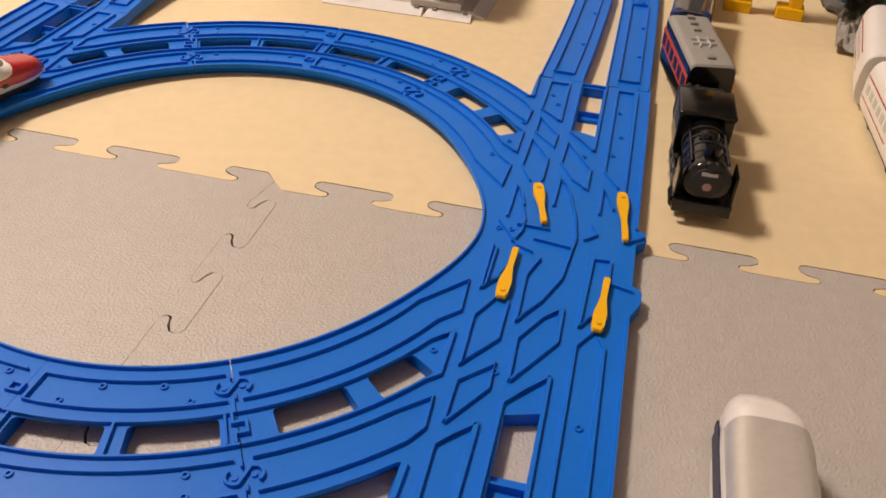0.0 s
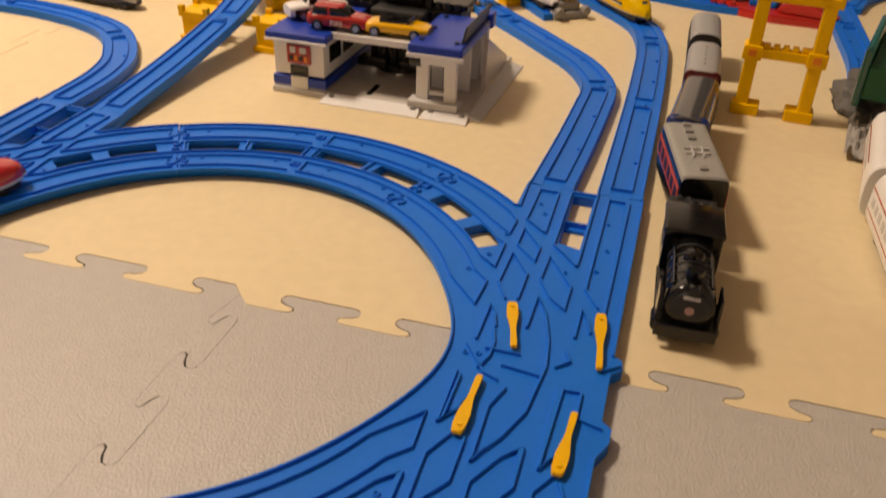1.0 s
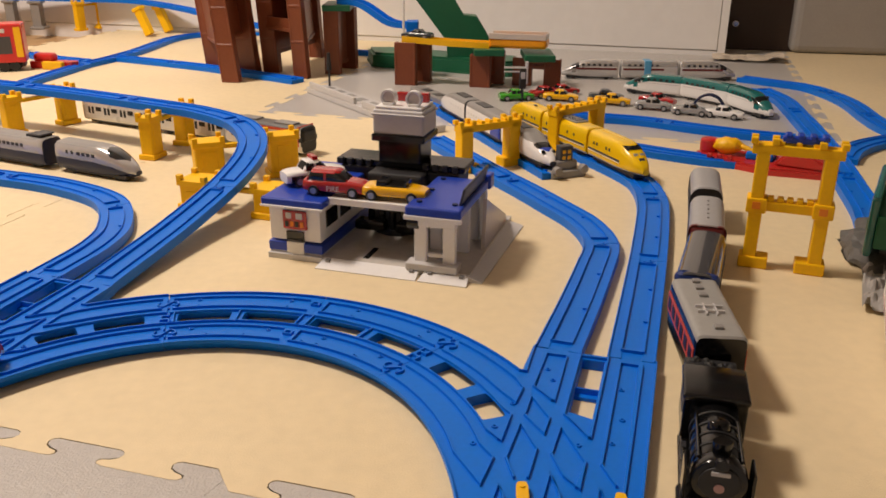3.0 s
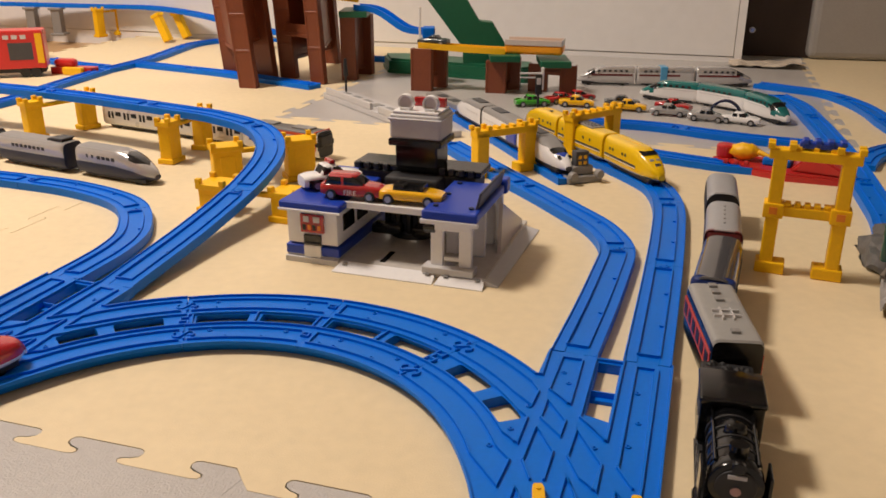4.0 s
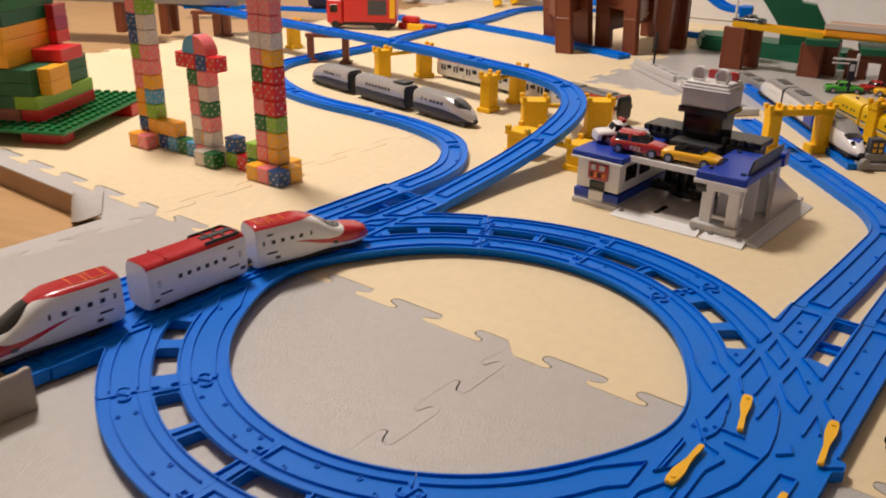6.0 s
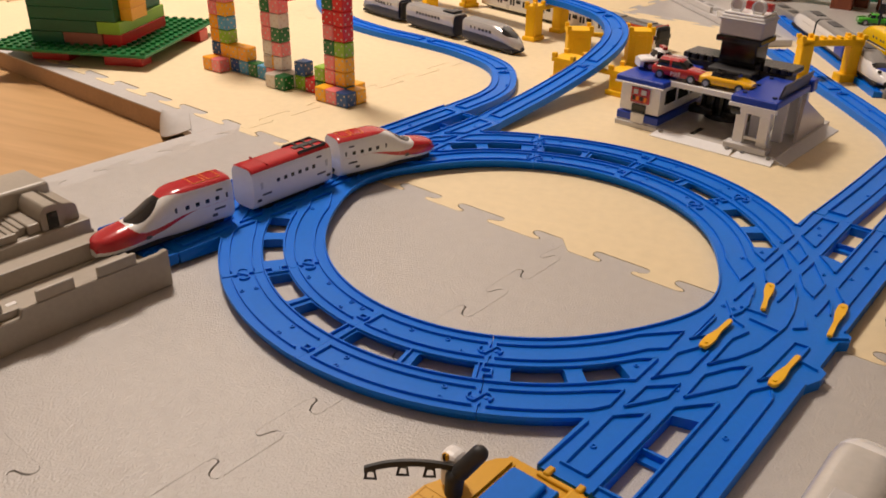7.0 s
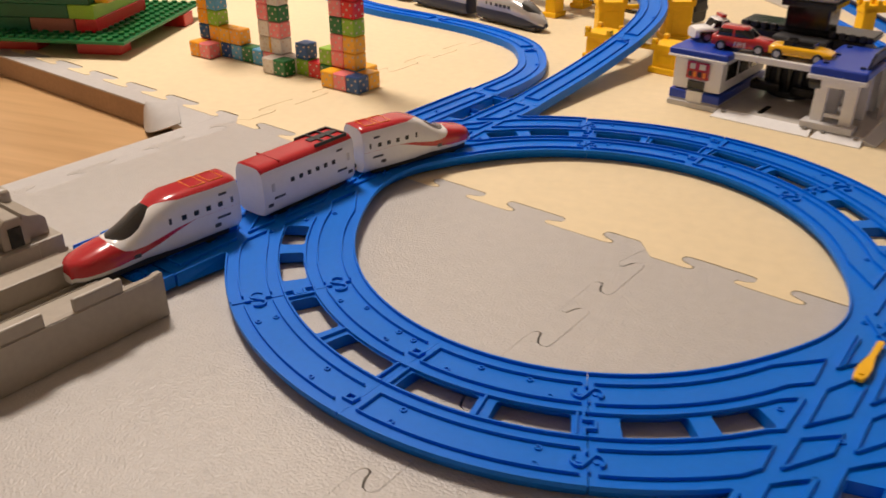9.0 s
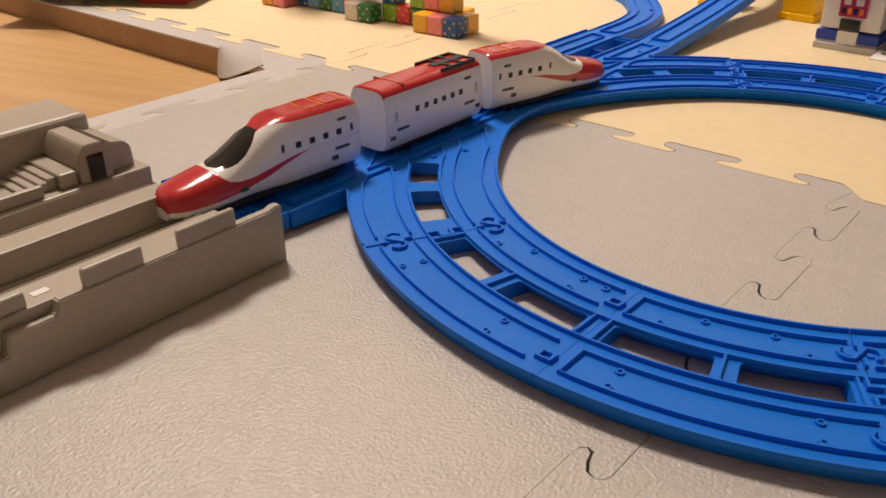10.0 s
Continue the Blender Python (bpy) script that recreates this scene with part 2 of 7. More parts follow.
def strip_loft(sections, strips, n=6):
    """Rounded sections like loft's; strips are (class of x, upper edge at x, as a height or as a share of the half outline). Both sides alike, smooth lines between the strips."""
    out, seams = {}, []
    for x, w, zb, zt, sq, tum in sections:
        dense = []
        for i in range(161):
            a = -math.pi / 2 + math.pi * i / 160
            c, s = abs(math.cos(a)), math.sin(a)
            zz = math.copysign(abs(s) ** (2 / sq), s)
            dense.append((w * c ** (2 / sq) * (1 - tum * max(0.0, zz) ** 2), (zb + zt) / 2 + (zt - zb) / 2 * zz))
        run = [0.0]
        for p, q in zip(dense, dense[1:]):
            run.append(run[-1] + math.hypot(q[0] - p[0], q[1] - p[1]))

        def share_of_height(z):
            k = min(range(161), key=lambda i: abs(dense[i][1] - z))
            if 0 < k < 160 and dense[k + 1][1] > dense[k - 1][1]:
                j = k if dense[k][1] <= z else k - 1
                g = (z - dense[j][1]) / max(1e-9, dense[j + 1][1] - dense[j][1])
                return (run[j] + (run[j + 1] - run[j]) * min(1.0, max(0.0, g))) / run[-1]
            return run[k] / run[-1]

        def place(v):
            d = v * run[-1]
            for j in range(160):
                if d <= run[j + 1] or j == 159:
                    g = min(1.0, (d - run[j]) / max(1e-9, run[j + 1] - run[j]))
                    return (dense[j][0] + (dense[j + 1][0] - dense[j][0]) * g, dense[j][1] + (dense[j + 1][1] - dense[j][1]) * g)
        edges = [0.0]
        for cls, edge in strips:
            kind, val = edge(x)
            v = share_of_height(val) if kind == "z" else val
            edges.append(min(1.0, max(edges[-1], v)))
        row = []
        for a, b in zip(edges, edges[1:]):
            row.append([(x, *place(a + (b - a) * i / n)) for i in range(n + 1)])
        seams.append(row)
    cache = {}

    def vert(k, p):
        key = (k, round(p[0], 6), round(p[1], 6), round(p[2], 6))
        if key not in cache:
            cache[key] = out[k].verts.new(p)
        return cache[key]

    def face(k, pts):
        out.setdefault(k, bmesh.new())
        vs = []
        for p in pts:
            v = vert(k, p)
            if v not in vs:
                vs.append(v)
        if len(vs) > 2:
            try:
                out[k].faces.new(vs)
            except ValueError:
                pass

    for i in range(len(seams) - 1):
        x = (sections[i][0] + sections[i + 1][0]) / 2
        for q, (cls, edge) in enumerate(strips):
            k = cls(x)
            for j in range(n):
                a, b, c, d = seams[i][q][j], seams[i][q][j + 1], seams[i + 1][q][j + 1], seams[i + 1][q][j]
                face(k, (a, b, c, d))
                face(k, [(p[0], -p[1], p[2]) for p in (d, c, b, a)])
    for i in (0, len(seams) - 1):
        k = strips[0][0](sections[i][0])
        half = [p for st in seams[i] for p in st]
        face(k, half + [(p[0], -p[1], p[2]) for p in reversed(half)])
    for k in out:
        bmesh.ops.recalc_face_normals(out[k], faces=out[k].faces)
    return out

# ---- the room ----
def structure(name, bm, mat, label, category):
    ob = part(name, bm, mat)
    return tagged(ob, label, category, "", "structure")


WT = -16.0  # the white wall's turn
structure("floor", box(-3.6, 2.9, -2.2, 4.6, -0.13, -0.03), WOOD, "honey-coloured oak floor boards under the play mats", "floor")
structure("ceiling", box(-3.7, 3.0, -2.3, 4.7, 2.40, 2.5), CEILWHITE, "plain white papered ceiling", "ceiling")
structure("wall_west", box(-3.7, -3.6, -2.2, 4.6, -0.03, 2.40), CEILWHITE, "plain white papered wall", "wall")
structure("wall_east", box(2.9, 3.0, -2.2, 4.6, -0.03, 2.40), CEILWHITE, "plain white papered wall", "wall")
structure("wall_south", box(-3.6, 2.9, -2.3, -2.2, -0.03, 2.40), CEILWHITE, "plain white papered wall", "wall")
structure("wall_north", box(-3.6, 2.9, 4.6, 4.7, -0.03, 2.40), CEILWHITE, "plain white papered wall", "wall")

# white sliding panels behind the layout
cupboard = thing("panel_cupboard", pose(0.735, 2.455, 0, 0, 0, WT), "row of plain white cupboard doors closing the end of the room", "cupboard", kind="structure")
part("plinth", box(-3.7, 0.0, 0.003, 0.06, -0.03, 0.0125), WALLWHITE, cupboard)
for k in range(5):
    x1 = -0.72 * k - (0.0 if k == 0 else 0.0)
    part("door", box(x1 - 0.717, x1, 0.0, 0.045, 0.014, 2.0, 0.002), WALLWHITE, cupboard)
part("top_panel", box(-3.7, 0.0, 0.0, 0.05, 2.004, 2.39), WALLWHITE, cupboard)
part("side", box(0.001, 0.02, 0.0, 0.5, -0.03, 2.39), WALLWHITE, cupboard)
nook = thing("cabinet", pose(0.745, 2.60, -0.03, 0, 0, WT), "dark brown wooden cabinet in the shade of a corner", "cabinet", kind="")
part("body", box(0.03, 0.28, 0.02, 0.45, 0.0, 1.1, 0.006), DARKWOOD, nook)
part("door", box(0.04, 0.27, 0.0, 0.018, 0.03, 1.05, 0.003), DARKWOOD, nook)
part("knob", cyl(0.009, 0.0, 0.02, 16, m=pose(0.075, 0.0, 0.10, 90, 0, 0), bev=0.003), CHROME, nook, "round steel knob")

# ---- the interlocking foam mats ----
TILE, MAT_TURN, MAT_O = 0.490, radians(-16.3), Vector((-0.1212, 0.6726, 0))
THICK = 0.012


CORNER = 0.0185  # the seams meet a little off the grid, behind a slanted corner
HOOK = [(-0.046, 0.000), (-0.036, 0.002), (-0.0325, 0.007), (-0.036, 0.0115), (-0.048, 0.0145), (-0.0565, 0.020), (-0.0590, 0.028), (-0.0560, 0.035), (-0.0490, 0.038)]
HOOK_TAB = [(-0.046, 0.000), (-0.035, 0.0022), (-0.0312, 0.0075), (-0.0335, 0.0135), (-0.046, 0.0172), (-0.0555, 0.0225), (-0.0585, 0.029), (-0.0557, 0.0348), (-0.0488, 0.0377)]


def hooks(tab, slit):
    if not tab:
        return HOOK
    return [(a[0] + (b[0] - a[0]) * slit, a[1] + (b[1] - a[1]) * slit) for a, b in zip(HOOK, HOOK_TAB)]


def mat_edge(first, period, tab=False, slit=1.0):
    """One jigsaw side from corner to corner along, with hooked tabs across; a tab leaves a slit under its hooks."""
    hook = hooks(tab, slit)
    pts = [(0.018, 0.0)]
    for k in range(5):
        c = first + period * k
        pts += [(c + x, h) for x, h in hook] + [(c - x, h) for x, h in reversed(hook)]
    c = first + period * 5 + 0.025
    pts += [(c + x, h) for x, h in hook] + [(0.982, 0.0377 if tab else 0.038)]
    return pts


def mat_side(tab=False, slit=1.0):
    """The upright sides: a half tab at the foot, then five tabs, all set a little to the left."""
    hook = hooks(tab, slit)
    pts = [(0.030, 0.038)] + [(0.056 - x, h) for x, h in reversed(hook)]
    for k in range(5):
        c = 0.227 + 0.1712 * k
        pts += [(c + x, h) for x, h in hook] + [(c - x, h) for x, h in reversed(hook)]
    return [(y, h - 0.013) for y, h in pts]


def mat_outline(slit):
    """One tile from corner to corner, its tabs pointing up and to the right."""
    low, high = mat_edge(0.117, 0.1675), mat_edge(0.117, 0.1675, True, slit)
    left, right = mat_side(), mat_side(True, slit)
    loop = [(0.0, CORNER)] + low + [(1.0, CORNER)]
    loop += [(1 + h, y) for y, h in right] + [(1.0, 1 + CORNER)]
    loop += [(x, 1 + h) for x, h in reversed(high)] + [(0.0, 1 + CORNER)]
    loop += [(h, y) for y, h in reversed(left)]
    return loop


mats = thing("play_mat", Matrix.Translation(MAT_O) @ Matrix.Rotation(MAT_TURN, 4, "Z"), "cream and grey interlocking foam play mat covering the floor", "mat", kind="structure")
# lower layer added for the mat's height, with its side's shade in the colour
part("foam_base", box(-3.0 * TILE, 4.0 * TILE, 0.036 * TILE, 5.0 * TILE, -0.03, -THICK - 0.0002), FOAMSHADE, mats, "lower side of the foam mat, its shade put into the brown")
part("foam_base", box(-1.06 * TILE, 4.0 * TILE, -3.0 * TILE, 0.036 * TILE, -0.03, -THICK - 0.0002), FOAMSHADE, mats)
tile_meshes = {}


def mat_tile(i, j, mat):
    tight = mat is CREAM and i >= -1  # these cream tiles close up without a visible slit
    key = (mat.name, tight)
    if key not in tile_meshes:
        lp = mat_outline(0.0 if tight else (0.35 if mat is CREAM else 1.05))
        k = 1.0 if tight else 0.9998
        lp = [(((x - 0.5) * k + 0.5) * TILE, ((y - 0.5) * k + 0.5) * TILE) for x, y in lp]
        me = bpy.data.meshes.new("mat_tile")
        bm = prism(lp, -THICK, 0.0)
        bmesh.ops.recalc_face_normals(bm, faces=bm.faces)
        bm.to_mesh(me)
        bm.free()
        me.materials.append(mat)
        tile_meshes[key] = me
    ob = new("mat_tile", tile_meshes[key])
    ob.parent = mats
    squash = 1.0 if j >= 0 else 0.979
    shift = 0.0 if tight else 0.0001
    ob.location = (i * TILE - (0.0011 if i < -1 else 0.0) + random.uniform(-shift, shift), (0.0009 if j > 0 and not tight else 0.0) + j * TILE * squash + random.uniform(-shift, shift), random.uniform(-4 * shift, 0.0))
    ob.scale = (1, squash, 1)
    return ob


GREY_CELLS = {(i, j) for j in (2, 3, 4) for i in (-1, 0)}
for j in range(-3, 5):
    for i in range(-3, 4):
        if j < 0 and i < -1:
            continue
        mat_tile(i, j, GREYFOAM if j < 0 or (i, j) in GREY_CELLS else CREAM)

PALE = PALEFOAM
part("border_strip", box(-3.0 * TILE, -1.255 * TILE, -0.022, 0.0175, -0.0026, -0.0006), PALE, mats, "pale grey straight border strip")
corner = [(-1.2545, 0.0355), (-1.2545, -0.022), (-1.205, -0.034), (-1.135, -0.070), (-1.052, -0.090), (-1.052, 0.0355)]
part("border_corner", prism([(x * TILE, y * TILE) for x, y in corner], -THICK, -0.0005), PALE, mats, "pale grey corner of the border")
part("border_strip", box(-1.055 * TILE, -1.0 * TILE + 0.0175, -3.0 * TILE, 0.0175, -THICK, -0.0006), PALE, mats, "pale grey straight border strip")
# the mat's side under the strip, its shade painted brown
part("foam_base_edge", box(-3.0 * TILE, -1.256 * TILE, -0.0215, 0.0175, -0.03, -0.0028), FOAMSHADE, mats)
curl = thing("peeled_corner", Matrix.Translation(MAT_O) @ Matrix.Rotation(MAT_TURN, 4, "Z"), "pale grey mat strip folded down over the mat's edge", "mat")
bm = bmesh.new()
rows = []
for k in range(13):
    t = k / 12
    top = Vector((-1.265 + 0.051 * t, -0.032 + 0.044 * t ** 1.3, (0.0012 + 0.0014 * t) / TILE))
    low = Vector((-1.271 + 0.196 * t, -0.052 - 0.045 * math.sin(0.80 * math.pi * t), (-0.0290 + 0.0305 * t ** 1.5) / TILE))
    row = []
    for q in range(9):
        g = q / 8
        p = top.lerp(low, g)
        p.z = top.z + (low.z - top.z) * g ** 2.6 + 0.0022 * math.sin(math.pi * g) / TILE
        row.append(bm.verts.new(p * TILE))
    rows.append(row)
for a, b in zip(rows, rows[1:]):
    for q in range(8):
        bm.faces.new((a[q], a[q + 1], b[q + 1], b[q]))
bmesh.ops.recalc_face_normals(bm, faces=bm.faces)
bmesh.ops.solidify(bm, geom=bm.faces[:], thickness=0.0012)
shade(part("flap", bm, PALE, curl), 60)

# ---- blue toy track ----
HW = 0.0186
BED = [(-HW, 0.0), (-HW, 0.0098), (-HW + 0.0003, 0.0101), (-HW + 0.0011, 0.0101), (-HW + 0.0014, 0.0086), (-0.0080, 0.0086), (-0.0078, 0.0080),
       (0.0078, 0.0080), (0.0080, 0.0086), (HW - 0.0014, 0.0086), (HW - 0.0011, 0.0101), (HW - 0.0003, 0.0101), (HW, 0.0098), (HW, 0.0)]


def sweep(path, prof, closed_profile=True):
    bm = bmesh.new()
    rows = []
    n = len(path)
    for i, p in enumerate(path):
        d = (path[min(i + 1, n - 1)] - path[max(i - 1, 0)]).normalized()
        s = Vector((d.y, -d.x, 0)).normalized()
        up = s.cross(d)
        rows.append([bm.verts.new(p + s * y + up * z) for y, z in prof])
    k = len(prof)
    for a, b in zip(rows, rows[1:]):
        for j in range(k if closed_profile else k - 1):
            bm.faces.new((a[j], a[(j + 1) % k], b[(j + 1) % k], b[j]))
    bm.faces.new(rows[0][::-1])
    bm.faces.new(rows[-1])
    return bm


RIB = [(-0.0007, 0.0075), (-0.0005, 0.0106), (0.0005, 0.0106), (0.0007, 0.0075)]


def rail_piece(path, label, group):
    """One lift-out length of track along a smooth line: bed, two guide ribs and the cross bars at its ends."""
    e = thing("track_rail", Matrix.Translation(path[0]), label, "toy track", group)
    base = path[0].copy()
    loc = [p - base for p in path]
    shade(part("roadbed", sweep(loc, BED), BLUE, e), 30)
    s = run_along(loc)
    inner = [at_length(loc, s, 0.012 + (s[-1] - 0.024) * k / max(4, len(loc) - 1))[0] for k in range(max(5, len(loc)))]
    for side in (-1, 1):
        part("guide_rib", sweep(inner, [(y + side * 0.0088, z) for y, z in RIB]), BLUE, e)
    for d in (0.012, s[-1] - 0.012):
        p, t = at_length(loc, s, d)
        q = Vector((t.y, -t.x, 0)).normalized()
        bm = bmesh.new()
        ridge(bm, [p + q * 0.0088, p - q * 0.0088], 0.0075, 0.0106, 0.0013)
        part("end_bar", bm, BLUE, e)
    # the hook that clips into the next length
    p, t = at_length(loc, s, s[-1] - 0.001)
    q = Vector((t.y, -t.x, 0)).normalized()
    bm = bmesh.new()
    ridge(bm, [p + t * (0.004 * math.cos(a) - 0.004) + q * (0.0045 * math.sin(a)) for a in [k * 0.5 for k in range(1, 11)]], 0.0075, 0.0104, 0.0012)
    part("coupling_hook", bm, BLUE, e)
    # moulding dots
    bm = bmesh.new()
    for k in (0.33, 0.66):
        p, t = at_length(loc, s, s[-1] * k)
        q = Vector((t.y, -t.x, 0)).normalized()
        cyl(0.0019, 0.0, 0.0098, 10, bm=bm, m=Matrix.Translation(p + q * 0.006))
    tagged(part("moulding_dot", bm, BLUE, e), kind="stuff")
    return e


def lay(ctrl, label, group, piece=0.216):
    path = smooth_path(ctrl, 0.007)
    s = run_along(path)
    n = max(1, round(s[-1] / piece))
    for k in range(n):
        a, b = s[-1] * k / n + 0.0003, s[-1] * (k + 1) / n - 0.0003
        m = max(3, int((b - a) / 0.008))
        rail_piece([at_length(path, s, a + (b - a) * i / m)[0] for i in range(m + 1)], label, group)
    return path


# the double oval: two point sections and two double curves round one middle
RING = Vector((-0.1625, 0.668, 0))
RING_A = Matrix.Translation(RING) @ Matrix.Rotation(radians(-16.3), 4, "Z")
RING_B = Matrix.Translation(RING) @ Matrix.Rotation(radians(163.7), 4, "Z")


def polar(r, deg):
    return (r * math.cos(radians(deg)), r * math.sin(radians(deg)))


def arc(r, a, b, n=None):
    n = n or max(2, int(abs(b - a) / 2.5))
    return [polar(r(a + (b - a) * i / n) if callable(r) else r, a + (b - a) * i / n) for i in range(n + 1)]


def bulge(base):
    return lambda deg: base + 0.0115 * math.exp(-(deg / 19.0) ** 2)


Z_BED, Z_RIB = 0.0084, 0.0106


def mm(*pts):
    return [(x / 1000, y / 1000) for x, y in pts]


def ribs(parent, lines, name="guide_rib", w=0.0014):
    for ln in lines:
        bm = bmesh.new()
        ridge(bm, ln, Z_BED - 0.0006, Z_RIB, w)
        part(name, bm, BLUE, parent)


def coupling(parent, r, deg, hand=1):
    """The S-shaped clip across a joint: two hooks of one line, and a small pin in each."""
    cx, cy = polar(r, deg)
    t = Matrix.Translation((cx, cy, 0)) @ Matrix.Rotation(radians(deg), 4, "Z")
    rad = 0.0044
    lobe = [(hand * rad * math.sin(radians(q)), -0.0044 + rad * math.cos(radians(q))) for q in range(-118, -297, -15)]
    bm = bmesh.new()
    ridge(bm, [(t @ Vector((x, y, 0)))[:2] for x, y in lobe + [(-x, -y) for x, y in reversed(lobe)]], Z_BED - 0.0006, 0.0104, 0.0015)
    part("coupling_hook", bm, BLUE, parent)
    bm = bmesh.new()
    for y in (-0.0044, 0.0044):
        cyl(0.0016, 0.0, Z_BED + 0.0010, 12, bm=bm, m=t @ Matrix.Translation((0, y, 0)))
    part("coupling_pin", bm, BLUE, parent)
    bm = bmesh.new()
    for q in (-1, 1):
        ridge(bm, [(t @ Vector((x, q * 0.0006, 0)))[:2] for x in ((0.005, 0.0092) if q * hand > 0 else (-0.0092, -0.005))], Z_BED - 0.0006, 0.0105, 0.0012)
    part("joint_lip", bm, BLUE, parent)


def mould_rings(bm, spots):
    """Small raised moulding rings."""
    for x, y in spots:
        ridge(bm, [(x + 0.0016 * math.cos(q * 0.7854), y + 0.0016 * math.sin(q * 0.7854)) for q in range(8)], Z_BED - 0.0006, Z_BED + 0.0011, 0.0011, True)
    return bm


def window_hole(r0, r1, a, b):
    """An opening in the web between the two tracks, with rounded corners."""
    c, k = math.degrees(0.0022 / r0) * (1 if b > a else -1), 0.0022
    return arc(r0, a + c, b - c, 5) + [polar(r0 + k * 0.3, b - c * 0.3), polar(r0 + k, b)] + [polar(r1 - k, b), polar(r1 - k * 0.3, b - c * 0.3)] + arc(r1, b - c, a + c, 5) + [polar(r1 - k * 0.3, a + c * 0.3), polar(r1 - k, a), polar(r0 + k, a), polar(r0 + k * 0.3, a + c * 0.3)]


def lever(parent, a, b):
    a, b = Vector((*a, 0)) / 1000, Vector((*b, 0)) / 1000
    ln = (b - a).length
    lp = []
    prof = [(0.0, 0.0020), (0.02, 0.0030), (0.10, 0.0037), (0.30, 0.0039), (0.46, 0.0027), (0.60, 0.0018), (0.85, 0.0020), (0.97, 0.0021), (1.0, 0.0014)]
    lp = [(x * ln, w) for x, w in prof] + [(x * ln, -w) for x, w in reversed(prof)]
    bm = prism(lp, 0.0, 0.0024)
    bmesh.ops.bevel(bm, geom=[e for e in bm.edges if all(v.co.z > 0.002 for v in e.verts)], offset=0.0006, segments=2, affect="EDGES")
    ang = math.atan2((b - a).y, (b - a).x)
    ob = part("switch_lever", bm, YELLOW, parent, "yellow switch lever")
    ob.matrix_basis = Matrix.Translation((a.x, a.y, Z_BED + 0.0022)) @ Matrix.Rotation(ang, 4, "Z")
    piv = part("pivot", cyl(0.0016, 0.0, 0.0032, 10), YELLOW, ob)
    piv.location = (ln * 0.12, 0, 0)
    return ob


def undercut(bm):
    """The inner rim and the openings draw in towards the mat."""
    for v in bm.verts:
        if v.co.z < 0.0005:
            r = math.hypot(v.co.x, v.co.y)
            d = 0.006 if r < 0.1925 else (-0.007 if abs(r - 0.2184) < 0.0009 else (0.007 if abs(r - 0.2361) < 0.0009 else (-0.0045 if abs(r - 0.275) < 0.0008 else 0.0)))
            v.co.x *= (r + d) / r
            v.co.y *= (r + d) / r
    return bm


